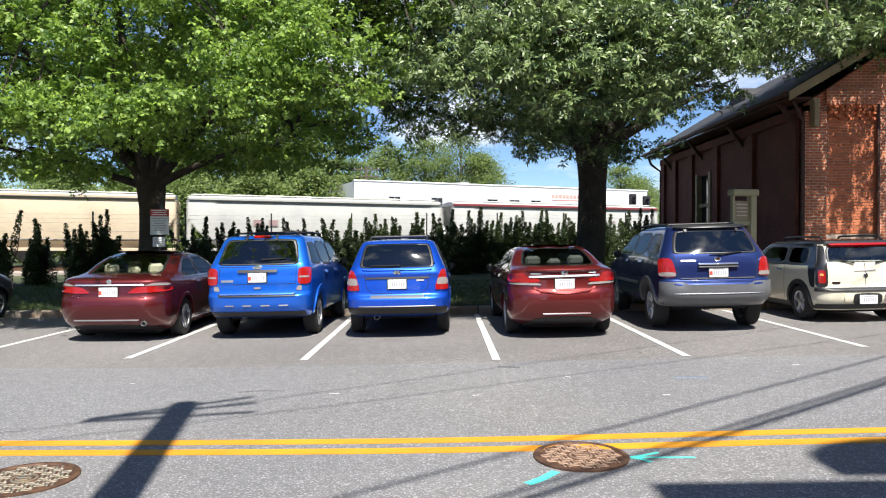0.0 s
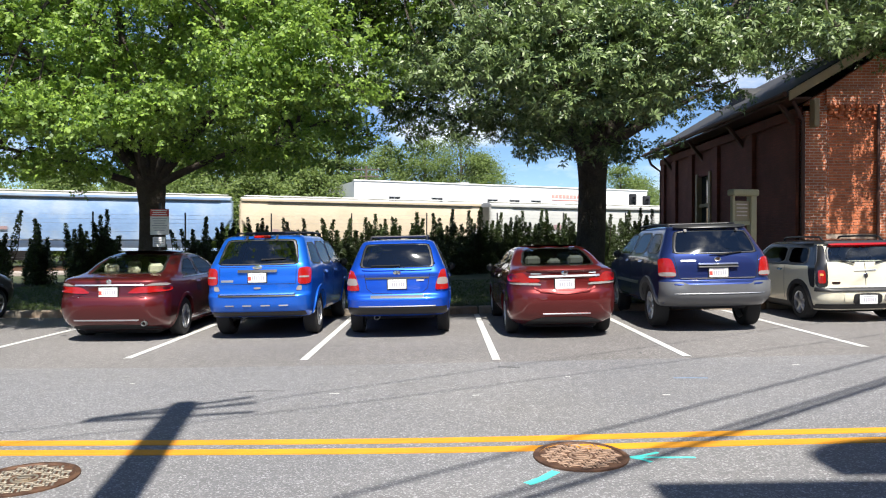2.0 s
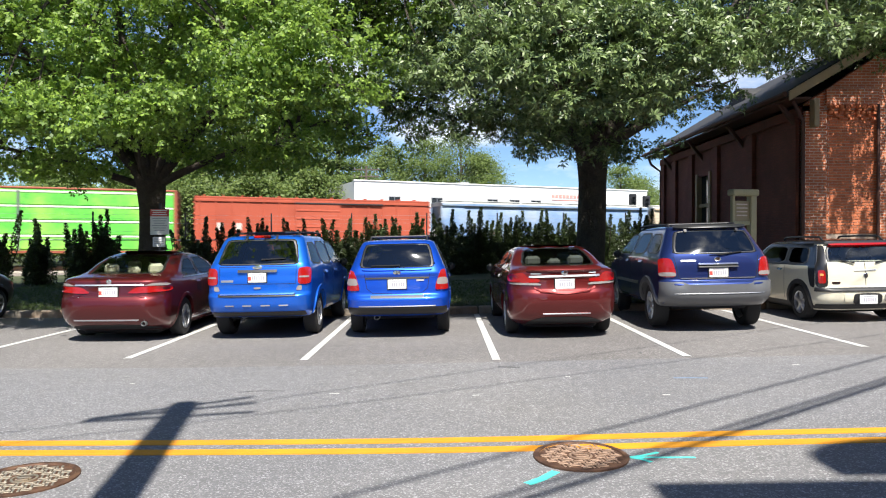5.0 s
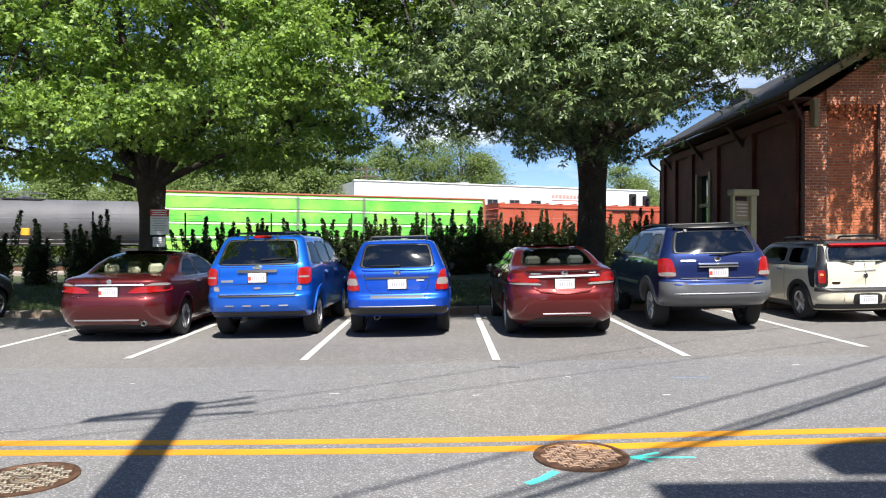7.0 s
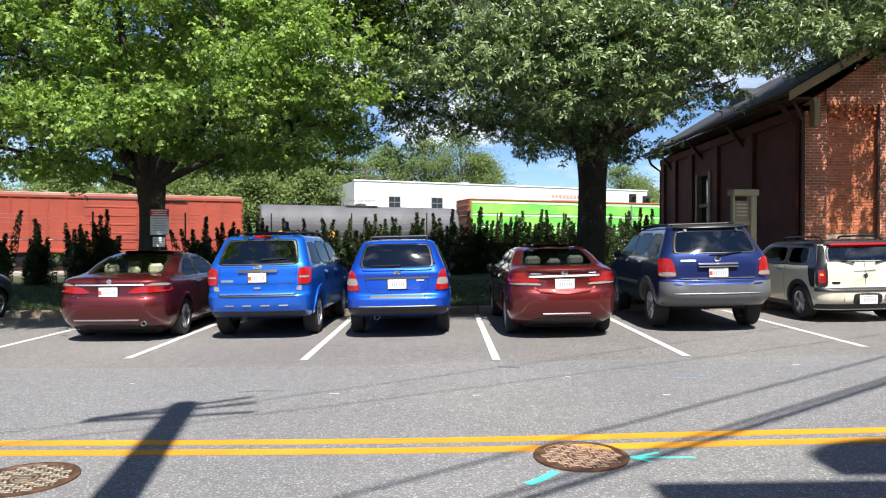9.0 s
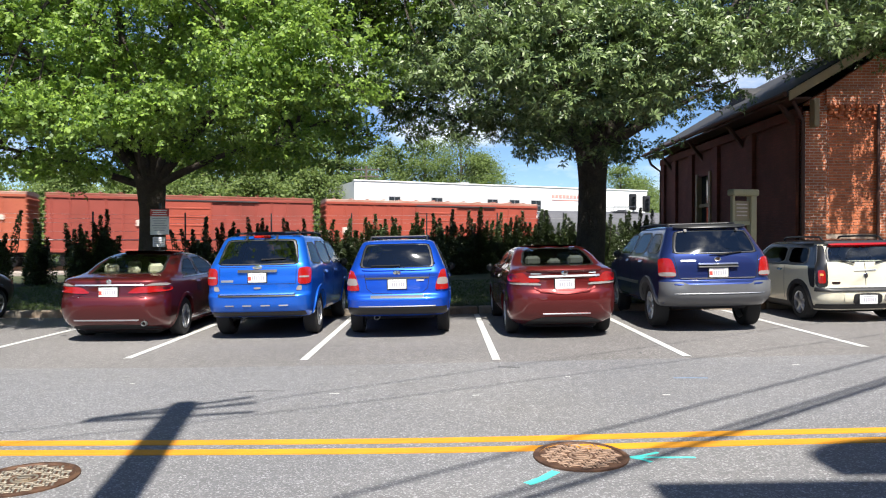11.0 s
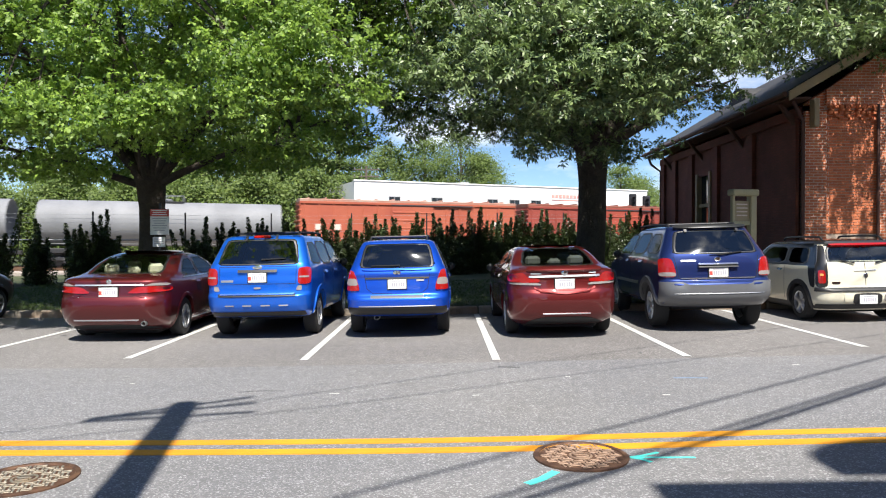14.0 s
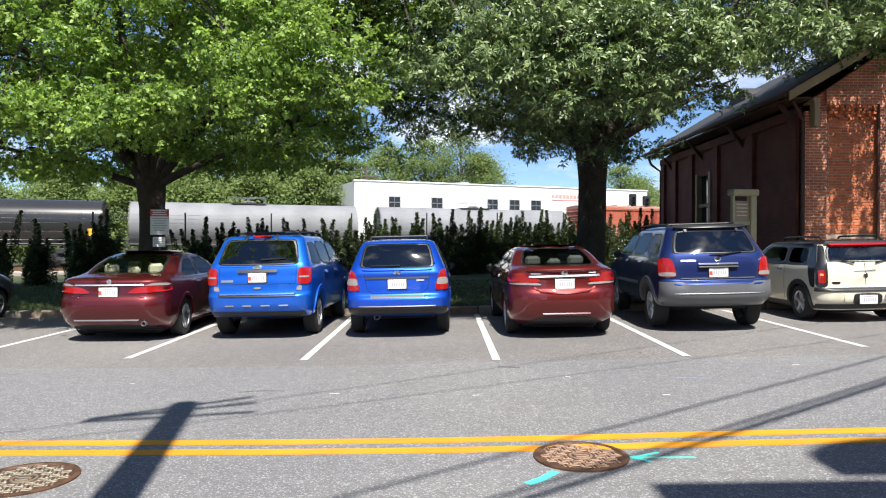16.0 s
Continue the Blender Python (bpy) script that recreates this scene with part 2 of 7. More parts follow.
M["p_red"] = paint("dark_red_metallic_paint", (0.11, 0.008, 0.010), 0.62)
M["p_red_b"] = paint("wine_red_metallic_paint", (0.14, 0.011, 0.011), 0.62)
M["p_blue"] = paint("bright_blue_metallic_paint", (0.006, 0.13, 0.68), 0.62)
M["p_blue_b"] = paint("royal_blue_metallic_paint", (0.006, 0.085, 0.62), 0.62)
M["p_navy"] = paint("navy_blue_metallic_paint", (0.016, 0.034, 0.15), 0.7)
M["p_cream"] = paint("cream_car_paint", (0.70, 0.66, 0.52), 0.0)
M["p_black"] = paint("black_car_paint", (0.012, 0.012, 0.014), 0.1)


# ---------------------------------------------------------------- mesh helpers
class Geo:
    """Collects plain geometry; becomes one mesh."""

    def __init__(self):
        self.v, self.f = [], []

    def grid(self, rows, close=False):
        base, n = len(self.v), len(rows[0])
        for r in rows:
            self.v.extend(tuple(p) for p in r)
        for i in range(len(rows) - 1):
            for j in range(n if close else n - 1):
                k = (j + 1) % n
                self.f.append((base + i * n + j, base + i * n + k, base + (i + 1) * n + k, base + (i + 1) * n + j))
        return self

    def cap(self, ring):
        base = len(self.v)
        self.v.extend(tuple(p) for p in ring)
        self.f.append(tuple(range(base, base + len(ring))))
        return self

    def box(self, lo, hi, bev=0.0):
        (x0, y0, z0), (x1, y1, z1) = lo, hi
        b = min(bev, (x1 - x0) / 2.2, (y1 - y0) / 2.2, (z1 - z0) / 2.2)
        if b <= 0:
            k = len(self.v)
            self.v += [(x0, y0, z0), (x1, y0, z0), (x1, y1, z0), (x0, y1, z0), (x0, y0, z1), (x1, y0, z1), (x1, y1, z1), (x0, y1, z1)]
            self.f += [tuple(k + i for i in q) for q in ((0, 3, 2, 1), (4, 5, 6, 7), (0, 1, 5, 4), (1, 2, 6, 5), (2, 3, 7, 6), (3, 0, 4, 7))]
            return self

        def ring(z, d):
            return [(x0 + d, y0 + b, z), (x0 + b, y0 + d, z), (x1 - b, y0 + d, z), (x1 - d, y0 + b, z), (x1 - d, y1 - b, z),
                    (x1 - b, y1 - d, z), (x0 + b, y1 - d, z), (x0 + d, y1 - b, z)]

        def inner(z):
            return [(x0 + b, y0 + b, z)] * 2 + [(x1 - b, y0 + b, z)] * 2 + [(x1 - b, y1 - b, z)] * 2 + [(x0 + b, y1 - b, z)] * 2
        self.grid([ring(z0 + b, 0), ring(z1 - b, 0)], True)
        k = len(self.v)
        self.v += [(x0 + b, y0 + b, z0), (x1 - b, y0 + b, z0), (x1 - b, y1 - b, z0), (x0 + b, y1 - b, z0),
                   (x0 + b, y0 + b, z1), (x1 - b, y0 + b, z1), (x1 - b, y1 - b, z1), (x0 + b, y1 - b, z1)]
        lo8, hi8 = k - 16, k - 8
        self.f += [(k + 3, k + 2, k + 1, k), (k + 4, k + 5, k + 6, k + 7)]
        for c in range(4):
            a, d = 2 * c, 2 * c + 1
            e = (2 * c + 2) % 8
            self.f += [(lo8 + d, lo8 + a, k + c), (lo8 + e, lo8 + d, k + c, k + (c + 1) % 4)]
            self.f += [(hi8 + a, hi8 + d, k + 4 + c), (hi8 + d, hi8 + e, k + 4 + (c + 1) % 4, k + 4 + c)]
        return self

    def tube(self, path, radii, n=8, caps=True):
        path = [Vector(p) for p in path]
        if not hasattr(radii, "__len__"):
            radii = [radii] * len(path)
        rows = []
        for i, p in enumerate(path):
            d = (path[min(i + 1, len(path) - 1)] - path[max(i - 1, 0)]).normalized()
            ref = Vector((1, 0, 0)) if abs(d.x) < 0.8 else Vector((0, 1, 0))
            a = d.cross(ref).normalized()
            b = d.cross(a)
            rows.append([p + (a * math.cos(2 * math.pi * j / n) + b * math.sin(2 * math.pi * j / n)) * radii[i] for j in range(n)])
        self.grid(rows, True)
        if caps:
            self.cap(rows[0][::-1])
            self.cap(rows[-1])
        return self

    def lathe(self, profile, n=24, axis="x", centre=(0, 0, 0)):
        """profile: (along, radius) pairs turned about an axis through centre."""
        rows = []
        for a, r in profile:
            row = []
            for j in range(n):
                c, s = math.cos(2 * math.pi * j / n) * r, math.sin(2 * math.pi * j / n) * r
                q = (a, c, s) if axis == "x" else (c, a, s) if axis == "y" else (c, s, a)
                row.append(tuple(q[i] + centre[i] for i in range(3)))
            rows.append(row)
        return self.grid(rows, True)

    def mesh(self, name, smooth=False):
        me = bpy.data.meshes.new(name)
        me.from_pydata(self.v, [], self.f)
        me.update()
        if smooth:
            bm = bmesh.new()
            bm.from_mesh(me)
            bmesh.ops.remove_doubles(bm, verts=bm.verts, dist=0.0004)
            bmesh.ops.recalc_face_normals(bm, faces=bm.faces)
            bm.to_mesh(me)
            bm.free()
            me.polygons.foreach_set("use_smooth", [True] * len(me.polygons))
            me.set_sharp_from_angle(angle=radians(38))
        return me


def part(name, geo, material, parent=None, label="", smooth=False, m=None):
    me = geo if isinstance(geo, bpy.types.Mesh) else geo.mesh(name, smooth)
    if not me.materials:
        me.materials.append(material)
    ob = new(name, me)
    if parent is not None:
        ob.parent = parent
    if m is not None:
        ob.matrix_basis = m
    if label:
        ob["label"] = label
    return ob


def thing(name, m, label, category, group="", kind=""):
    ob = new(name)
    ob.empty_display_size = 0.2
    ob.matrix_basis = m
    return tagged(ob, label, category, group, kind)


def structure(name, geo, material, label, category="", smooth=False, kind="structure"):
    return tagged(part(name, geo, material, smooth=smooth), label, category or name, kind=kind)


def slab(poly, z0, z1):
    g = Geo()
    lo, hi = [(x, y, z0) for x, y in poly], [(x, y, z1) for x, y in poly]
    g.grid([lo, hi], True)
    g.cap(hi)
    g.cap(lo[::-1])
    return g


def ribbon(pts, width, z0, z1):
    """A flat strip of some thickness along a path on the ground."""
    left, right = [], []
    for i, p in enumerate(pts):
        a, b = pts[max(i - 1, 0)], pts[min(i + 1, len(pts) - 1)]
        dx, dy = b[0] - a[0], b[1] - a[1]
        k = width / 2 / math.hypot(dx, dy)
        left.append((p[0] - dy * k, p[1] + dx * k))
        right.append((p[0] + dy * k, p[1] - dx * k))
    g = Geo()
    g.grid([[(x, y, street_z(x, y) + h) for x, y in e] for e, h in ((left, z0), (left, z1), (right, z1), (right, z0))])
    return g


# ---------------------------------------------------------------- ground, road, parking lot
def street_z(x, y):
    """The street is level on one side and climbs gently towards the station."""
    u = (x + 2 + 0.39 * (min(max(y, 3.0), 16.0) - 5.6)) / 0.8
    return 0.021 * min(0.8 * (u if u > 30 else math.log(1 + math.exp(u))), 18)


def kerb_y(x):
    return 14.62 - 0.042 * x


def lawn_z(x, y):
    """Height of the lawn behind the kerb, rising gently to the hedge and falling to the railway."""
    d = y - kerb_y(x)
    rail = 50 + 0.3078 * x - y          # distance in front of the railway
    up = 0.13 + 0.16 * min(max(d / 8, 0), 1)
    if rail < 16:
        up += (-0.45 - up) * min(max((16 - rail) / 8, 0), 1)
    return up + street_z(x, 16) * min(max(1 - (d - 12) / 20, 0), 1)


g = Geo()
xs = [-1500, -400, -120, -60, -40] + [-30 + 2 * i for i in range(31)] + [40, 60, 120, 400, 1500]
ds = [-0.02, 0.6, 1.5, 3, 4.5, 6, 8, 10, 12, 14, 17, 20, 24, 30, 45, 70, 120, 250, 600, 1500]
rows = [[(x, -300, -0.2) for x in xs], [(x, kerb_y(x) + 0.045, -0.2) for x in xs]]
for d in ds:
    rows.append([(x, kerb_y(x) + d + 0.075, (lawn_z(x, kerb_y(x) + d) if abs(x) < 100 else -0.1) - (0.02 if d <= 0 else 0)) for x in xs])
g.grid(rows)
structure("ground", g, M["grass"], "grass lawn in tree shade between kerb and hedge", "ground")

g = Geo()
rx = [-160, -80, -40, -20] + [-14 + 0.7 * i for i in range(46)] + [20, 24, 40, 80, 160]
g.grid([[(x, y, street_z(x, y)) for x in rx] for y in (-40, -20, -6, 0, 3, 4, 5, 6, 7, 8, 8.9)])
structure("road", g, M["road"], "worn grey asphalt street with pale stone chips", "road")
g = Geo()
g.grid([[(x, y, street_z(x, y)) for x in rx] for y in (8.9, 9.5, 10.5, 11.5, 12.5, 13.5, 14.2)] + [[(x, kerb_y(x) + 0.02, street_z(x, kerb_y(x))) for x in rx]])
structure("parking_pavement", g, M["lot"], "brownish grey asphalt of the parking bays", "pavement")

# double yellow centre line
line_xs = [-30 + 0.5 * i for i in range(120)]
for y in (5.542, 5.285):
    structure("centre_line", ribbon([(x, y - 0.003 * x - 0.045 * math.exp(-((x - 0.2) / 1.7) ** 2)) for x in line_xs], 0.13, 0.0, 0.005), M["yellow"],
              "yellow painted stripe of a double centre line", "road marking")
for x0, y0 in ((-9.45, 9.7), (-6.88, 9.65), (-4.42, 9.62), (-1.89, 9.33), (0.704, 9.04), (3.2, 9.0), (5.80, 9.45), (8.4, 9.6)):
    y1 = kerb_y(x0) - 0.12
    x1 = x0 - 0.09 if x0 < -3 else x0
    structure("bay_line", ribbon([(x0 + (x1 - x0) * k / 12, y0 + (y1 - y0) * k / 12) for k in range(13)], 0.105, 0.0, 0.006), M["white_line"],
              "white painted parking bay stripe on asphalt", "road marking")

# kerb of separate concrete stones
kerb = thing("kerb", pose(0, 0, 0), "weathered concrete kerb with chipped stones", "kerb", kind="structure")
stone = Geo().box((-0.74, -0.09, -0.05), (0.74, 0.09, 0.15), 0.025).mesh("kerb_stone")
stone.materials.append(M["kerb"])
for i in range(-11, 13):
    x = i * 1.5
    part("kerb_stone", stone, None, kerb, m=pose(x, kerb_y(x) + 0.09, street_z(x, 15), 0, -1.1, -2.4 + random.uniform(-0.4, 0.4)))

# dark crack seal and small stains on the asphalt
for pts, w in (([(0.68, 8.57), (0.83, 8.53), (0.96, 8.5)], 0.045), ([(2.66, 9.36), (2.72, 9.37)], 0.05), ([(-2.2, 7.4), (-2.0, 7.45), (-1.7, 7.42)], 0.025)):
    structure("asphalt_stain", ribbon(pts, w, 0.0, 0.003), M["patch"], "dark tar stain on grey asphalt", "road stain")


# ---------------------------------------------------------------- manholes and sprayed marks
def manhole(x, y, r, rz, worn, label):
    top = thing("manhole_cover", pose(x, y, street_z(x, y), 0, -0.9 if x > 0 else 0, rz), label, "manhole cover", "manhole covers in the street")
    g = Geo().lathe([(0.0, r + 0.001), (0.012, r), (0.014, r * 0.985), (0.014, r * 0.90), (0.004, r * 0.885)], 48, "z")
    part("rim", g, M["cast_iron"], top, "rusty iron frame ring", smooth=True)
    g = Geo().lathe([(0.004, r * 0.885), (0.006, r * 0.86), (0.006, 0.001)], 48, "z")
    part("plate", g, M["cast_iron"], top, smooth=True)
    rib = Geo().box((-0.034, -0.0075, 0), (0.034, 0.0075, 0.006), 0.002).mesh("rib")
    rib.materials.append(worn)
    step = 0.062
    n = int(r / step) + 1
    for i in range(-n, n + 1):
        for j in range(-n, n + 1):
            px, py = i * step, j * step
            d = math.hypot(px, py)
            if d > r * 0.80 or d < r * 0.27:
                continue
            turn = 0 if (i + j) % 2 else 90
            for k in (-0.016, 0.016):
                dx, dy = (0, k) if turn == 0 else (k, 0)
                part("rib", rib, None, top, m=pose(px + dx, py + dy, 0.005, 0, 0, turn))
    g = Geo().lathe([(0.006, r * 0.25), (0.012, r * 0.245), (0.012, r * 0.205), (0.006, r * 0.2)], 32, "z")
    part("centre_ring", g, worn, top, smooth=True)
    pts = [(0.045 * math.cos(a) * (1 if s < 0 else 1), s * 0.028 + s * 0.028 * math.sin(a), 0.012)
           for s, a in [(1, math.radians(q)) for q in range(10, 271, 20)]]
    low = [(-p[0], -p[1], p[2]) for p in pts][::-1]
    part("letter_s", Geo().tube(pts + low, 0.008, 6), worn, top)
    return top


manhole(1.008, 5.03, 0.345, 12, M["iron_worn"], "round rusty brown cast iron manhole cover with raised ribs")
manhole(-2.865, 4.70, 0.345, 20, M["iron_grey"], "round grey worn cast iron manhole cover, rusty rim")
arrow = thing("sprayed_arrow", pose(0, 0, 0), "turquoise sprayed arrow pointing at a manhole", "road marking")
part("shaft", ribbon([(1.38, 4.985), (1.6, 4.97), (1.82, 4.955)], 0.026, 0, 0.003), M["cyan"], arrow)
part("barb", ribbon([(1.36, 4.985), (1.46, 5.02), (1.59, 5.085)], 0.03, 0, 0.0035), M["cyan"], arrow)
part("barb", ribbon([(1.36, 4.985), (1.43, 4.94), (1.48, 4.87)], 0.03, 0, 0.004), M["cyan"], arrow)
structure("sprayed_dash", ribbon([(0.55, 4.49), (0.66, 4.58), (0.775, 4.72)], 0.065, 0, 0.003), M["cyan"], "turquoise sprayed dash beside a manhole", "road marking")

structure("faded_mark", ribbon([(2.58, 7.70), (2.75, 7.69), (2.95, 7.66)], 0.045, 0, 0.002), M["blue_mark"], "faded blue paint mark on asphalt", "road marking")
for x, y, w in ((-1.2, 7.25, 0.05), (0.3, 7.05, 0.035), (2.2, 6.9, 0.04), (-3.6, 7.9, 0.03), (4.2, 8.3, 0.05), (1.4, 7.9, 0.03)):
    structure("paint_fleck", ribbon([(x, y), (x + w, y + 0.008), (x + 2 * w, y + 0.002)], 0.018, 0, 0.002), M["white_line"], "small pale fleck of paint on asphalt", "road stain")

# ---------------------------------------------------------------- railway
TH = radians(17.11)
TC, TS = math.cos(TH), math.sin(TH)


def track(s, off=0.0, z=0.0):
    """A place on the railway: s metres along it, off metres behind the train's near side."""
    return (s * TC - off * TS, 50 + s * TS + off * TC, z - 0.006 * s)


def strip(s0, s1, o0, o1, z0, z1):
    g = Geo()
    a, b = [], []
    for k in range(41):
        s = s0 + (s1 - s0) * k / 40
        a.append((s, o0))
        b.append((s, o1))
    g.grid([[track(*p, z0) for p in a], [track(*p, z1) for p in a], [track(*p, z1) for p in b], [track(*p, z0) for p in b]])
    return g


structure("ballast_bed", strip(-240, 200, -2.5, 7.5, -0.6, -0.25), M["ballast"], "grey-brown crushed stone railway bed", "ballast")
for o in (0.78, 2.22):
    structure("rail", strip(-240, 200, o - 0.035, o + 0.035, -0.25, 0.0), M["rail"], "rusty steel railway rail", "rail")
g = Geo()
for i in range(-250, 80):
    x, y, z = track(i * 0.9, 1.5, -0.24)
    k = len(g.v)
    g.box((-0.11, -1.3, -0.06), (0.11, 1.3, 0.06))
    for q in range(k, len(g.v)):
        a, b, c = g.v[q]
        g.v[q] = (x + a * TC - b * TS, y + a * TS + b * TC, z + c)
structure("sleepers", g, M["sleeper"], "dark weathered wooden railway sleepers", "sleeper", kind="stuff")

RAIL_PAINT = {}


def rail_paint(name, col, second=None, rough=0.65):
    if name not in RAIL_PAINT:
        RAIL_PAINT[name] = mat("railcar_" + name, col, rough, var=0.14, scale=0.6, fine=8, bump=0.15, second=second, mix_scale=0.5)
    return RAIL_PAINT[name]


def bogies(car, length, mt):
    for sx in (-1, 1):
        cx = sx * (length / 2 - 1.9)
        g = Geo()
        for oy in (-1.05, 1.05):
            g.box((cx - 1.2, oy - 0.07, 0.38), (cx + 1.2, oy + 0.07, 0.62), 0.03)
            g.box((cx - 0.4, oy - 0.09, 0.2), (cx + 0.4, oy + 0.09, 0.5), 0.03)
        g.box((cx - 0.2, -1.1, 0.45), (cx + 0.2, 1.1, 0.75), 0.03)
        bog = part("bogie", g, M["steel_dark"], car)
        for wx in (cx - 0.87, cx + 0.87):
            g = Geo()
            for oy in (-0.75, 0.75):
                s = 1 if oy > 0 else -1
                g.lathe([(oy - 0.07 * s, 0.05), (oy - 0.07 * s, 0.44), (oy - 0.03 * s, 0.44), (oy - 0.03 * s, 0.42), (oy + 0.07 * s, 0.42), (oy + 0.07 * s, 0.05)], 24, "y", (wx, 0, 0.42))
            g.tube([(wx, -0.8, 0.42), (wx, 0.8, 0.42)], 0.07, 8)
            part("wheelset", g, M["steel_dark"], bog)
        part("coupler", Geo().box((min(cx, sx * (length / 2 + 0.55)), -0.14, 0.75), (max(cx, sx * (length / 2 + 0.55)), 0.14, 1.0), 0.03), M["steel_dark"], car)


def grille(car, x0, x1, z0, z1, material):
    """Unreadable lettering as plain bars on the near side."""
    n = max(1, int((x1 - x0) / 0.75))
    w = (x1 - x0) / n
    for i in range(n):
        part("lettering_bar", Geo().box((x0 + i * w, -1.60, z0), (x0 + i * w + w * 0.62, -1.565, z1)), material, car)


def boxcar(length, paint_m, top_m, door_m, label, ribs_left=False, marks=None, h=4.72):
    car = thing("boxcar", pose(0, 0, 0), label, "freight car", "cars of the freight train")
    L = length / 2
    part("body", Geo().box((-L, -1.5, 1.05), (L, 1.5, h - 0.25), 0.03), paint_m, car)
    g = Geo()
    prof = [(-1.56, h - 0.27), (-1.58, h - 0.12), (-1.3, h - 0.07), (0, h), (1.3, h - 0.07), (1.58, h - 0.12), (1.56, h - 0.27)]
    g.grid([[(x, y, z) for y, z in prof] for x in (-L, L)])
    g.cap([(-L, y, z) for y, z in prof][::-1])
    g.cap([(L, y, z) for y, z in prof])
    part("roof", g, top_m, car)
    for i in range(int(length / 1.2)):
        x = -L + 0.6 + i * 1.2
        part("roof_rib", Geo().box((x - 0.05, -1.3, h - 0.06), (x + 0.05, 1.3, h + 0.03), 0.01), top_m, car)
    part("side_sill", Geo().box((-L, -1.57, 0.9), (L, -1.42, 1.12), 0.02), paint_m, car)
    part("top_rail", Geo().box((-L, -1.575, h - 0.42), (L, -1.5, h - 0.25), 0.015), paint_m, car)
    dw = 1.55
    post = Geo().box((-0.045, -1.56, 1.1), (0.045, -1.49, h - 0.4), 0.012).mesh("side_post")
    post.materials.append(paint_m)
    for i in range(int(length / 1.02)):
        x = -L + 0.3 + i * 1.02
        if abs(x) > dw + 0.1:
            part("side_post", post, None, car, m=pose(x, 0, 0))
    door = part("door", Geo().box((-dw, -1.6, 1.12), (dw, -1.52, h - 0.45), 0.02), door_m, car)
    for z in (1.6, 2.15, 2.7, 3.25, 3.8):
        part("door_rib", Geo().box((-dw + 0.08, -1.63, z - 0.06), (dw - 0.08, -1.59, z + 0.06), 0.02), door_m, door)
    part("door_track", Geo().box((-dw, -1.64, h - 0.47), (dw + 3.0, -1.55, h - 0.38), 0.01), M["steel_dark"], car)
    for s in (-1, 1):
        for k in range(9):
            z = 1.25 + k * 0.36
            part("end_rib", Geo().box((s * L - 0.07, -1.52, z), (s * L + 0.07, 1.45, z + 0.14), 0.04), paint_m, car)
    bogies(car, length, paint_m)
    for mk in marks or ():
        grille(car, *mk, M["mark"])
    return car


M["mark"] = mat("pale_stencil_paint", (0.62, 0.52, 0.46), 0.7, var=0.2, scale=4)
M["mark_dark"] = mat("dark_stencil_paint", (0.3, 0.2, 0.2), 0.7, var=0.2, scale=4)


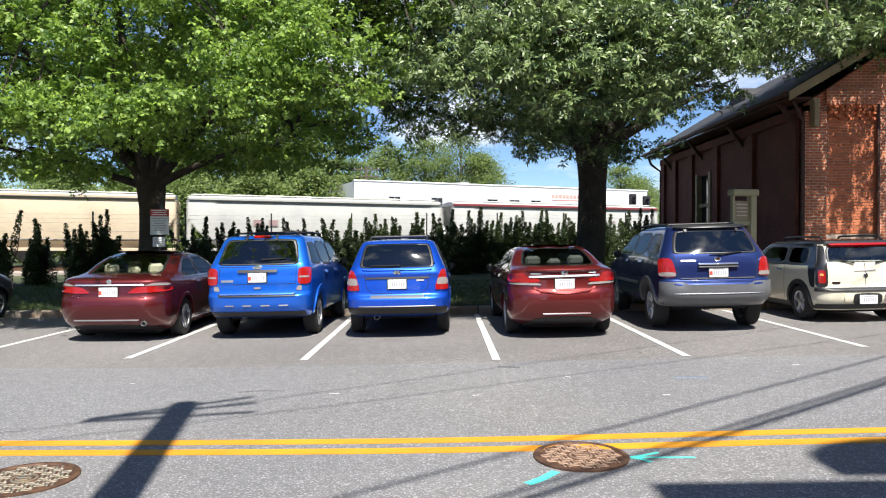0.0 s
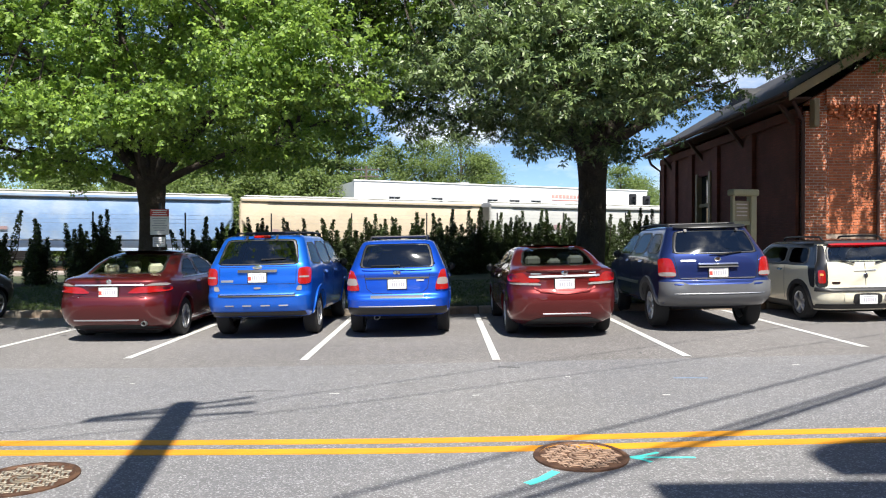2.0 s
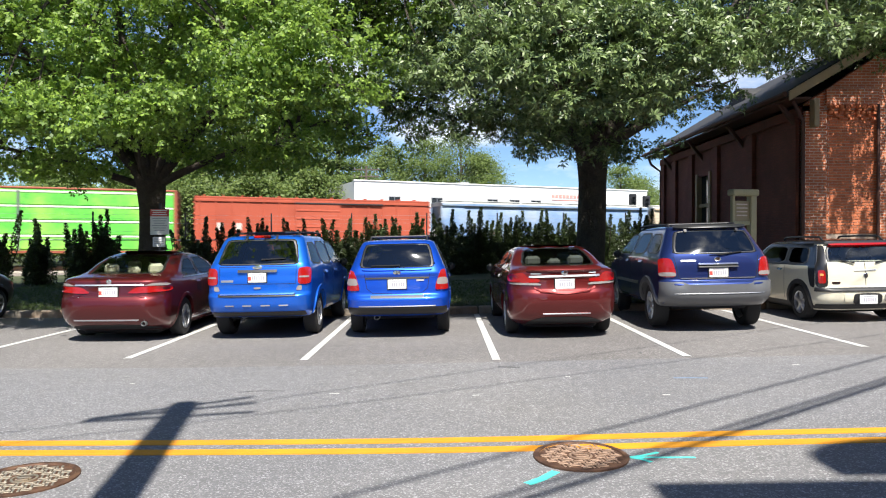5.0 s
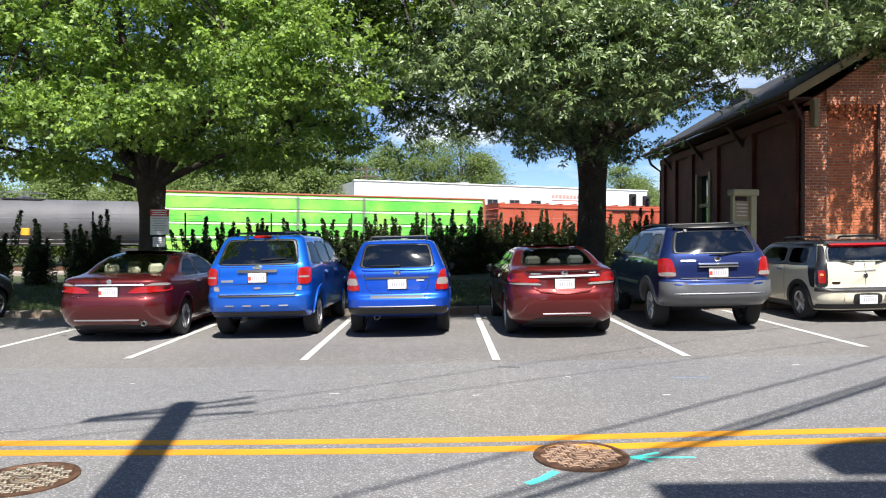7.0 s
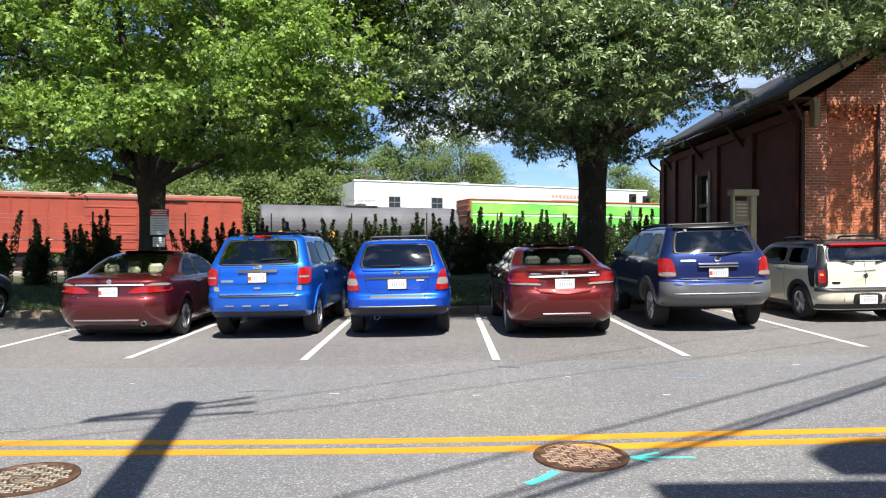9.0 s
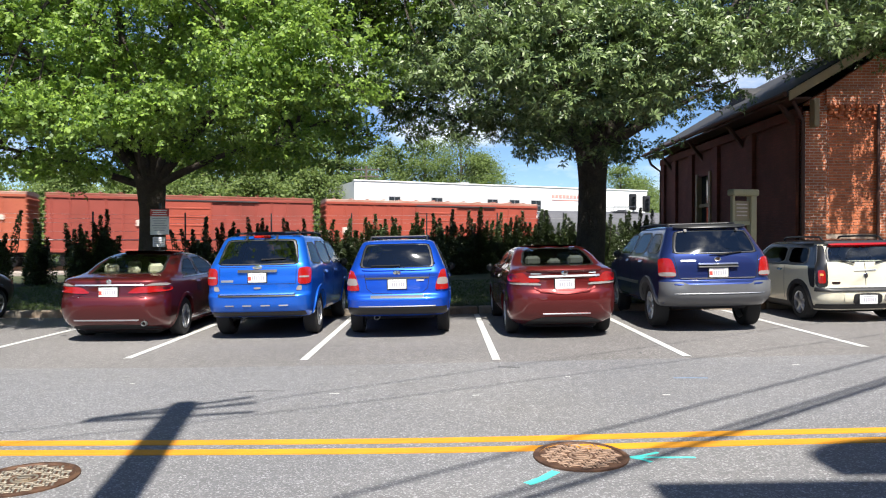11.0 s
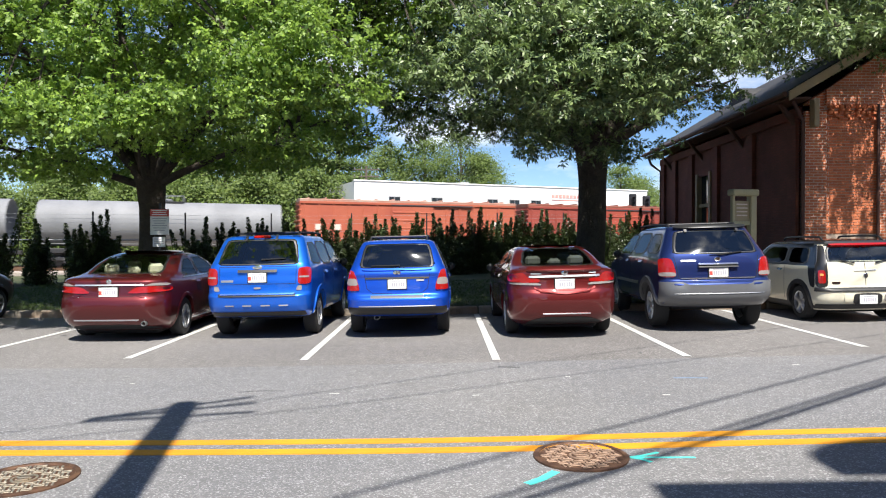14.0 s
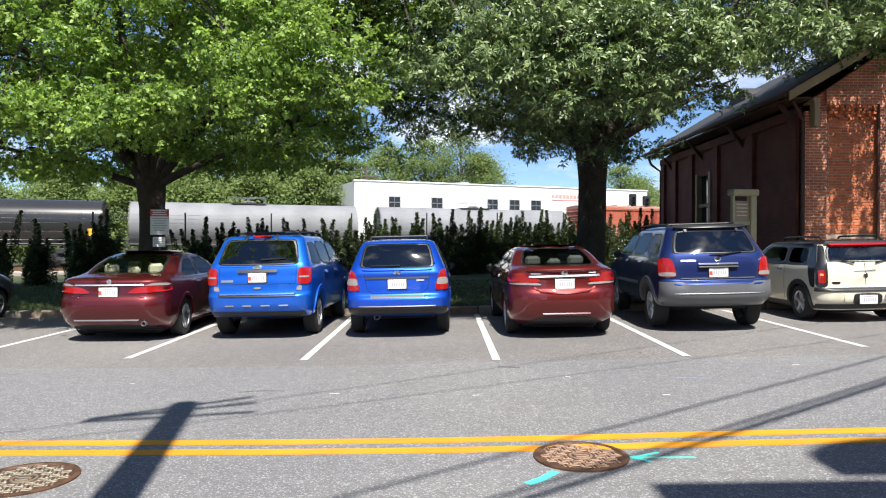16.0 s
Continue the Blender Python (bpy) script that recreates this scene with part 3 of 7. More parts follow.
def hopper(length, paint_m, top_m, label, stripe=None, marks=None, h=4.84):
    car = thing("covered_hopper_car", pose(0, 0, 0), label, "freight car", "cars of the freight train")
    L = length / 2
    prof = [(-0.75, 1.15), (-1.45, 1.75), (-1.53, 2.4), (-1.55, 3.2), (-1.5, 3.9), (-1.36, h - 0.42), (1.36, h - 0.42), (1.5, 3.9), (1.55, 3.2), (1.53, 2.4), (1.45, 1.75), (0.75, 1.15)]

    def cut(z):
        return 1.9 * max(0.0, (2.9 - z) / 1.75)          # the slope sheets under both ends
    g = Geo()
    stations = [-1 + 2 * k / 24 for k in range(25)]
    g.grid([[(u * (L - cut(z)), y, z) for y, z in prof] for u in stations], True)
    for u in (-1, 1):
        ring = [(u * (L - cut(z)), y, z) for y, z in prof]
        g.cap(ring if u > 0 else ring[::-1])
    part("body", g, paint_m, car, smooth=True)
    g = Geo()
    rp = [(-1.42, h - 0.46), (-1.46, h - 0.3), (-1.1, h - 0.18), (0, h - 0.12), (1.1, h - 0.18), (1.46, h - 0.3), (1.42, h - 0.46)]
    g.grid([[(x, y, z) for y, z in rp] for x in (-L, L)])
    g.cap([(-L, y, z) for y, z in rp][::-1])
    g.cap([(L, y, z) for y, z in rp])
    part("roof", g, top_m, car)
    part("eave_rail", Geo().box((-L, -1.53, h - 0.47), (L, -1.40, h - 0.30), 0.02), stripe or paint_m, car)
    part("walkway", Geo().box((-L + 0.2, -0.75, h - 0.1), (L - 0.2, -0.35, h - 0.03), 0.01), top_m, car)
    for i in range(8):
        x = -L + 1.4 + i * (length - 2.8) / 7
        part("hatch", Geo().box((x - 0.55, -0.3, h - 0.14), (x + 0.55, 0.3, h + 0.02), 0.03), top_m, car)
    # dark bar in place of the shade below the eave rail
    part("eave_shadow_gap", Geo().box((-L * 0.8, -1.545, h - 0.53), (L * 0.92, -1.39, h - 0.475), 0.01), M["steel_dark"], car)
    part("side_sill", Geo().box((-L, -1.5, 1.0), (L, -1.3, 1.2), 0.02), paint_m, car)
    for s in (-1, 1):
        part("end_platform", Geo().box((min(s * L, s * (L - 2)), -1.45, 0.95), (max(s * L, s * (L - 2)), 1.45, 1.1), 0.02), M["steel_dark"], car)
        for yy in (-1.35, 1.35):
            part("end_post", Geo().box((s * L - 0.08, yy - 0.06, 1.05), (s * L + 0.08, yy + 0.06, h - 0.5), 0.02), paint_m, car)
    for x in (-L * 0.5, 0, L * 0.5):
        g = Geo()
        g.grid([[(x - 1.6, -0.7, 1.2), (x + 1.6, -0.7, 1.2), (x + 1.6, 0.7, 1.2), (x - 1.6, 0.7, 1.2)], [(x - 0.5, -0.4, 0.4), (x + 0.5, -0.4, 0.4), (x + 0.5, 0.4, 0.4), (x - 0.5, 0.4, 0.4)]], True)
        part("outlet_hopper", g, M["steel_dark"], car)
    bogies(car, length, paint_m)
    for mk in marks or ():
        grille(car, *mk, M["mark_dark"])
    return car


def tank(length, paint_m, label, placard=None, band=None, h=4.25):
    car = thing("tank_car", pose(0, 0, 0), label, "freight car", "cars of the freight train")
    L, r = length / 2, 1.47
    c = h - r
    prof = [(-L + 0.62 * (1 - math.sin(math.pi / 2 * k / 8)), max(r * math.sin(math.acos(1 - k / 8)) if k else 0.01, 0.01)) for k in range(9)]
    prof = prof + [(-x, q) for x, q in prof[::-1]]
    part("tank", Geo().lathe(prof, 40, "x", (0, 0, c)), paint_m, car, smooth=True)
    for k in range(5):
        x = -L + 1.2 + k * (length - 2.4) / 4
        part("tank_band", Geo().lathe([(x - 0.06, r + 0.001), (x - 0.05, r + 0.015), (x + 0.05, r + 0.015), (x + 0.06, r + 0.001)], 40, "x", (0, 0, c)), paint_m, car, smooth=True)
    g = Geo()
    g.box((-1.1, -0.62, h - 0.06), (1.1, -0.58, h - 0.0))
    g.box((-1.1, 0.58, h - 0.06), (1.1, 0.62, h - 0.0))
    g.box((-1.15, -0.62, h - 0.02), (1.15, 0.62, h + 0.03), 0.01)
    part("walkway", g, M["steel_dark"], car)
    for x in (-1.1, 0, 1.1):
        for y in (-0.6, 0.6):
            part("railing_post", Geo().box((x - 0.02, y - 0.02, h), (x + 0.02, y + 0.02, h + 0.42)), M["galv"], car)
    for y in (-0.6, 0.6):
        part("railing", Geo().tube([(-1.1, y, h + 0.42), (1.1, y, h + 0.42)], 0.02, 6), M["galv"], car)
    part("manway", Geo().lathe([(h - 0.1, 0.42), (h + 0.16, 0.4), (h + 0.2, 0.3), (h + 0.2, 0.01)], 20, "z"), paint_m, car, smooth=True)
    for s in (-1, 1):
        part("end_sill", Geo().box((min(s * L, s * (L - 2.6)), -1.3, 0.85), (max(s * L, s * (L - 2.6)), 1.3, 1.15), 0.03), M["steel_dark"], car)
        part("saddle", Geo().box((s * (L - 1.9) - 0.3, -1.0, 1.0), (s * (L - 1.9) + 0.3, 1.0, 1.75), 0.03), M["steel_dark"], car)
        part("end_railing", Geo().tube([(s * (L + 0.1), -1.3, 1.1), (s * (L + 0.1), -1.3, 1.95), (s * (L + 0.1), 1.3, 1.95), (s * (L + 0.1), 1.3, 1.1)], 0.025, 6), M["galv"], car)
    part("side_rail", Geo().tube([(-L, -1.38, 1.45), (L, -1.38, 1.45)], 0.03, 6), M["galv"], car)
    bogies(car, length, paint_m)
    if placard:
        for x in placard:
            part("placard", Geo().box((x - 0.22, -1.47, 1.95), (x + 0.22, -1.36, 2.4), 0.02), M["placard"], car, "yellow square placard")
    return car


M["placard"] = mat("yellow_placard", (0.8, 0.42, 0.03), 0.5, var=0.08)


def stripe_boxcar(length, label):
    """The long bright green boxcar with pale bands and red-brown ends."""
    green = rail_paint("bright_green", (0.12, 0.54, 0.07), (0.30, 0.66, 0.10))
    pale = rail_paint("pale_band", (0.66, 0.80, 0.55))
    rust = rail_paint("rust_red", (0.36, 0.10, 0.055), (0.28, 0.075, 0.04))
    h = 4.95
    car = thing("long_boxcar", pose(0, 0, 0), label, "freight car", "cars of the freight train")
    L = length / 2
    part("body", Geo().box((-L + 0.1, -1.5, 1.0), (L - 0.1, 1.5, h - 0.12), 0.03), green, car)
    zs = [1.02 + (h - 1.3) * k / 4 for k in range(5)]
    bounds = [(-L + 0.25, -2.35), (-2.2, 2.2), (2.35, L - 0.25)]
    for k in range(4):
        for x0, x1 in bounds:
            part("green_panel", Geo().box((x0, -1.56, zs[k] + 0.10), (x1, -1.49, zs[k + 1] - 0.10), 0.02), green, car)
            part("pale_rib", Geo().box((x0, -1.58, zs[k + 1] - 0.09), (x1, -1.49, zs[k + 1] + 0.05), 0.03), pale, car)
    for x in (-2.28, 2.28):
        part("door_post", Geo().box((x - 0.07, -1.6, 1.0), (x + 0.07, -1.49, h - 0.2), 0.02), M["galv"], car)
    part("roof", Geo().box((-L, -1.55, h - 0.14), (L, 1.55, h), 0.05), rust, car)
    for s in (-1, 1):
        part("end_frame", Geo().box((min(s * L, s * (L - 0.2)), -1.57, 0.95), (max(s * L, s * (L - 0.2)), 1.55, h - 0.13), 0.03), rust, car)
        for k in range(9):
            part("end_rib", Geo().box((s * L - 0.06, -1.4, 1.2 + k * 0.4), (s * L + 0.06, 1.4, 1.34 + k * 0.4), 0.03), rust, car)
    part("side_sill", Geo().box((-L, -1.56, 0.85), (L, -1.4, 1.02), 0.02), rust, car)
    bogies(car, length, rust)
    return car


red = rail_paint("orange_red", (0.46, 0.09, 0.045), (0.40, 0.075, 0.038))
red_b = rail_paint("brown_red", (0.36, 0.062, 0.034), (0.29, 0.05, 0.03))
red_c = rail_paint("faded_red", (0.42, 0.105, 0.055), (0.36, 0.08, 0.045))
red_d = rail_paint("dark_red", (0.30, 0.055, 0.038), (0.24, 0.045, 0.03))
roofm = rail_paint("pale_roof", (0.45, 0.22, 0.16), (0.5, 0.35, 0.28))
roofd = rail_paint("brown_roof", (0.25, 0.07, 0.045), (0.3, 0.12, 0.08))
grey_h = rail_paint("light_grey", (0.46, 0.46, 0.43), (0.40, 0.40, 0.38))
beige_h = rail_paint("beige", (0.56, 0.46, 0.33), (0.50, 0.41, 0.29))
blue_h = rail_paint("pale_blue", (0.19, 0.30, 0.49), (0.31, 0.38, 0.47))
white_r = rail_paint("white_roof", (0.55, 0.54, 0.50))
white_t = rail_paint("white_tank", (0.22, 0.225, 0.24), (0.18, 0.185, 0.20))
grey_t = rail_paint("grey_tank", (0.115, 0.115, 0.125), (0.09, 0.09, 0.10))
black_t = rail_paint("black_tank", (0.03, 0.03, 0.033), None, 0.22)
maroon = rail_paint("maroon_band", (0.2, 0.03, 0.035))

# the train from its head (farther along the track) to its tail: builder, centre at the clip's start
TRAIN = [
    (hopper(17.2, grey_h, white_r, "light grey covered hopper freight car with a maroon top band", stripe=maroon, marks=[(2.0, 5.0, 3.3, 3.45)]), 9.4),
    (hopper(17.2, grey_h, white_r, "light grey covered hopper freight car with a white roof", marks=[(-4.5, -2.5, 2.7, 3.1)]), -8.8),
    (hopper(17.0, beige_h, white_r, "beige covered hopper freight car with a pale roof", marks=[(-6.5, -5.0, 2.2, 2.5)]), -26.7),
    (hopper(17.2, blue_h, grey_h, "pale blue and white covered hopper freight car", marks=[(-5, -4, 2.3, 2.5)]), -44.45),
    (boxcar(16.0, red, red, red, "orange-red ribbed boxcar of a freight train", marks=[(-6.6, -6.0, 2.4, 2.9), (-5.4, -4.8, 2.4, 2.9)]), -62.0),
    (stripe_boxcar(22.7, "long bright green boxcar with pale bands, rust-red ends"), -82.4),
    (tank(14.0, grey_t, "grey cylindrical tank car with yellow placards", placard=(-5.6, -2.2, 0.4)), -101.5),
    (boxcar(15.9, red_b, roofm, red_b, "brown-red ribbed boxcar with a pale roof edge", marks=[(-6.8, -6.2, 2.2, 2.7)]), -117.7),
    (boxcar(16.3, red_d, roofd, red_b, "dark red boxcar with a ribbed sliding door", marks=[(-3.0, -2.3, 2.6, 3.0)]), -134.7),
    (boxcar(15.9, red_c, roofm, red_c, "faded red boxcar with white stencil marks", marks=[(-6.9, -6.3, 2.5, 2.9), (-5.6, -4.9, 2.5, 2.9), (0.2, 1.8, 3.7, 3.85), (6.1, 7.2, 2.9, 3.2)]), -151.85),
    (tank(14.8, white_t, "white cylindrical tank car, slightly stained"), -168.4),
    (tank(14.8, white_t, "white cylindrical tank car with a yellow placard", placard=(-5.4,)), -184.8),
    (tank(14.8, black_t, "glossy black cylindrical tank car with a yellow placard", placard=(6.9,)), -201.2),
]


def train_pose(s):
    x, y, z = track(s, 1.55, 0.0)
    return pose(x, y, z, 0, 0.35, 17.11)


for car, s0 in TRAIN:
    car.matrix_basis = train_pose(s0)


def motions():
    for car, s0 in TRAIN:
        walk(car, [(t, train_pose(s0 + 10.55 * t + 0.0095 * t * t)) for t in (0.0, 2.0, 4.0, 6.0, 8.0, 10.0, 12.0, 14.0, 16.0)])


# ---------------------------------------------------------------- white warehouse behind the railway
def warehouse():
    b = thing("warehouse", pose(-7.75, 60, 0, 0, 0, 22.8), "long white flat-roofed warehouse with small windows", "building")
    H, W, L = 7.05, 14, 31.5
    part("wall_front", Geo().box((0, -0.15, -0.3), (L, 0.15, H)), M["white_wall"], b)
    part("wall_side", Geo().box((0.0, 0.15, -0.3), (0.3, W, H)), M["white_wall"], b)
    part("wall_side", Geo().box((L - 0.3, 0.15, -0.3), (L, W, H)), M["white_wall"], b)
    part("wall_back", Geo().box((0.3, W - 0.3, -0.3), (L - 0.3, W, H)), M["white_wall"], b)
    part("roof", Geo().box((0.3, 0.15, H - 0.5), (L - 0.3, W - 0.3, H - 0.3)), M["wall_grey"], b)
    part("parapet_cap", Geo().box((-0.06, -0.22, H), (L + 0.06, 0.2, H + 0.12), 0.02), M["white_wall"], b)
    part("roof_vent", Geo().box((10.6, 1.0, H - 0.3), (11.5, 1.8, H + 0.35), 0.03), M["wall_grey"], b)
    part("roof_vent", Geo().box((20.6, 1.0, H - 0.3), (21.3, 1.7, H + 0.3), 0.03), M["wall_grey"], b)
    for x in (3.65, 7.73, 13.4, 15.75, 18.1):
        w = part("window", Geo().box((x - 0.5, -0.21, 4.75), (x + 0.5, -0.16, 5.75)), M["dark_glass"], b)
        part("frame", Geo().box((x - 0.56, -0.26, 5.22), (x + 0.56, -0.2, 5.30)), M["galv"], w)
        part("frame", Geo().box((x - 0.56, -0.26, 5.74), (x + 0.56, -0.2, 5.82)), M["wall_grey"], w)
        part("sill", Geo().box((x - 0.6, -0.3, 4.66), (x + 0.6, -0.15, 4.75), 0.01), M["wall_grey"], w)
        for k in (-0.55, -0.02, 0.5):
            part("mullion", Geo().box((x + k, -0.24, 4.75), (x + k + 0.05, -0.2, 5.75)), M["galv"], w)
    for k in range(9):
        part("lettering_bar", Geo().box((19.9 + k * 0.42, -0.19, 6.1), (20.22 + k * 0.42, -0.15, 6.4)), M["red_print"], b)
    part("lettering_bar", Geo().box((19.9, -0.19, 5.85), (23.6, -0.15, 5.93)), M["red_print"], b)


warehouse()


def signal(x, y, h, heads):
    s = thing("rail_signal", pose(x, y, -0.3), "dark railway signal heads on a steel mast", "railway signal", "railway signals")
    part("mast", Geo().tube([(0, 0, 0), (0, 0, h)], 0.09, 8), M["galv"], s)
    for dx in heads:
        hd = part("head", Geo().box((dx - 0.3, -0.25, h - 0.2), (dx + 0.3, 0.1, h + 1.15), 0.08), M["black_plastic"], s)
        for k in (0.1, 0.48, 0.86):
            part("hood", Geo().lathe([(-0.45, 0.13), (-0.25, 0.13)], 12, "y", (dx, 0, h - 0.1 + k)), M["black_plastic"], hd)
    part("ladder", Geo().box((0.2, -0.02, 0), (0.24, 0.02, h)).box((0.5, -0.02, 0), (0.54, 0.02, h)), M["galv"], s)


def far_pole(x, y, h):
    p = thing("utility_pole", pose(x, y, -0.3), "grey wooden utility pole with crossarms beyond the railway", "utility pole")
    part("pole", Geo().tube([(0, 0, 0), (0, 0, h)], [0.16, 0.11], 8), M["bark_far"], p, smooth=True)
    for z in (h - 0.4, h - 1.1):
        part("cross_arm", Geo().box((-1.3, -0.06, z - 0.06), (1.3, 0.06, z + 0.06), 0.01), M["bark_far"], p)
        for k in (-1.2, -0.5, 0.5, 1.2):
            part("insulator", Geo().lathe([(z + 0.06, 0.05), (z + 0.2, 0.06), (z + 0.24, 0.03)], 8, "z", (k, 0, 0)), M["galv"], p)


far_pole(-7.9, 71, 9.9)
signal(15.9, 57.5, 4.9, (-0.1,))
signal(17.2, 58.4, 4.8, (0.0,))


# ---------------------------------------------------------------- brick station
def station():
    X0, Y0, Y1, W, EZ = 9.2, 17.63, 28.9, 8.2, 5.15
    b = thing("station_building", pose(0, 0, 0), "red brick station building with a slate gable roof, in tree shade", "building")
    PX = X0 + W / 2
    RZ = 5.4 + 0.58 * (W / 2 + 0.6)
    t = 0.3
    # long wall with shade put into its brick colour, and a tall window opening
    wy0, wy1, wz0, wz1 = 23.75, 24.85, 1.1, 4.0
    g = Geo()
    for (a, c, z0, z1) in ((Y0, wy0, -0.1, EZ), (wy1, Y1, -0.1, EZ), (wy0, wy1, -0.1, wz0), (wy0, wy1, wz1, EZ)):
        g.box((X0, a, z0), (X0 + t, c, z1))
    part("wall_side", g, M["brick_shade"], b, "red brick wall with shade put into its colour")
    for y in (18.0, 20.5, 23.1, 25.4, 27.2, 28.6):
        part("pilaster", Geo().box((X0 - 0.11, y - 0.22, -0.1), (X0 - 0.001, y + 0.22, EZ - 0.3), 0.01), M["brick_shade"], b)
    part("corbel_band", Geo().box((X0 - 0.12, Y0 + 0.02, EZ - 0.3), (X0 - 0.001, Y1 - 0.02, EZ - 0.05), 0.01), M["brick_shade"], b)
    win = part("window", Geo().box((X0 + 0.12, wy0, wz0), (X0 + 0.15, wy1, wz1)), M["dark_glass"], b, "tall dark sash window")
    part("frame", Geo().box((X0 - 0.06, wy1 - 0.02, wz0 - 0.1), (X0 + 0.16, wy1 + 0.14, wz1 + 0.1), 0.01), M["trim_tan"], win)
    part("frame", Geo().box((X0 - 0.06, wy0 - 0.14, wz0 - 0.1), (X0 + 0.16, wy0 + 0.02, wz1 + 0.1), 0.01), M["trim_tan"], win)
    part("meeting_rail", Geo().box((X0 + 0.02, wy0, 2.9), (X0 + 0.16, wy1, 3.02), 0.01), M["trim_tan"], win)
    part("sill", Geo().box((X0 - 0.12, wy0 - 0.2, wz0 - 0.22), (X0 + 0.16, wy1 + 0.2, wz0 - 0.1), 0.01), M["trim_tan"], win)
    part("wall_side", Geo().box((X0 + W - t, Y0, -0.1), (X0 + W, Y1, EZ)), M["brick"], b)

    def gable(y0, y1, name):
        g = Geo()
        poly = [(X0, -0.1), (X0 + W, -0.1), (X0 + W, EZ), (PX, RZ - 0.25), (X0, EZ)]
        f, k = [(x, y0, z) for x, z in poly], [(x, y1, z) for x, z in poly]
        g.grid([f, k], True)
        g.cap(f[::-1])
        g.cap(k)
        return part(name, g, M["brick"], b)
    front = gable(Y0, Y0 + t, "wall_gable")
    gable(Y1 - t, Y1, "wall_gable")
    # raised brick face round recessed panels on the gable end
    part("corner_pier", Geo().box((X0 + 0.001, Y0 - 0.11, -0.1), (X0 + 0.55, Y0 - 0.001, 4.98)), M["brick"], b)
    part("middle_pier", Geo().box((X0 + 1.88, Y0 - 0.11, -0.1), (X0 + 2.5, Y0 - 0.001, 5.2)), M["brick"], b)
    part("upper_band", Geo().box((X0 + 0.55, Y0 - 0.112, 5.14), (X0 + 1.88, Y0 - 0.001, 5.55)), M["brick"], b)
    part("downpipe", Geo().tube([(X0 - 0.08, Y0 - 0.16, 0), (X0 - 0.08, Y0 - 0.16, 4.7), (X0 - 0.35, Y0 - 0.2, 5.2)], 0.05, 10), M["brick_dark"], b, smooth=True)
    part("downpipe", Geo().tube([(X0 + 1.85, Y0 - 0.13, 0), (X0 + 1.85, Y0 - 0.13, 5.15)], 0.04, 8), M["brick_dark"], b, smooth=True)
    part("downpipe", Geo().tube([(X0 - 0.1, Y1 - 0.1, 0), (X0 - 0.1, Y1 - 0.1, 4.6), (X0 - 0.5, Y1 - 0.1, 4.9), (X0 - 0.62, Y1 - 0.1, 5.2)], 0.05, 8), M["brick_dark"], b, smooth=True)
    # roof slopes with real thickness, gutter, rake boards
    ex, ez = X0 - 0.6, 5.43
    for s in (-1, 1):
        e = (PX + s * (W / 2 + 0.6), ez)
        g = Geo()
        p = [(e[0], e[1]), (PX, RZ + 0.1), (PX, RZ - 0.05), (e[0], e[1] - 0.14)]
        a, c = [(x, Y0 - 0.42, z) for x, z in p], [(x, Y1 + 0.5, z) for x, z in p]
        g.grid([a, c], True)
        g.cap(a[::-1])
        g.cap(c)
        part("roof_slope", g, M["slate"], b)
        g = Geo()
        p = [(e[0] - 0.02 * s, e[1] - 0.02), (PX, RZ + 0.04), (PX, RZ - 0.2), (e[0] - 0.02 * s, e[1] - 0.26)]
        a, c = [(x, Y0 - 0.47, z) for x, z in p], [(x, Y0 - 0.425, z) for x, z in p]
        g.grid([a, c], True)
        g.cap(a[::-1])
        g.cap(c)
        part("rake_board", g, M["trim_tan"], b)
        part("gutter", Geo().tube([(e[0] + s * 0.06, Y0 - 0.4, ez - 0.08), (e[0] + s * 0.06, Y1 + 0.5, ez - 0.08)], 0.07, 8), M["brick_dark"], b, smooth=True)
        part("soffit", Geo().box((min(e[0], PX + s * W / 2), Y0 - 0.4, ez - 0.2), (max(e[0], PX + s * W / 2), Y1 + 0.45, ez - 0.15)), M["brick_dark"], b)
    for y in [Y0 + 0.2 + 3.3 * i for i in range(4)]:
        g = Geo()
        p = [(X0, 4.55), (X0 - 0.52, 5.22), (X0 - 0.42, 5.22), (X0, 4.72)]
        a, c = [(x, y, z) for x, z in p], [(x, y + 0.12, z) for x, z in p]
        g.grid([a, c], True)
        g.cap(a[::-1])
        g.cap(c)
        part("eave_bracket", g, M["brick_dark"], b)
    part("rake_bracket", Geo().box((X0 + 0.1, Y0 - 0.36, 4.55), (X0 + 0.24, Y0 - 0.115, 5.25), 0.02), M["trim_tan"], b)
    # roof ventilator with a rounded hood
    g = Geo()
    arch = [(-0.7, 0.0)] + [(-0.7 * math.cos(math.pi * k / 10), 0.55 + 0.5 * math.sin(math.pi * k / 10)) for k in range(11)] + [(0.7, 0.0)]
    f, k = [(X0 + 1.7, 25.6 + y, 6.3 + z) for y, z in arch], [(X0 + 3.9, 25.6 + y, 6.3 + z) for y, z in arch]
    g.grid([f, k], True)
    g.cap(f)
    part("roof_ventilator", g, M["slate"], b)
    return b, front, X0, Y0


STATION, GABLE, SX, SY = station()


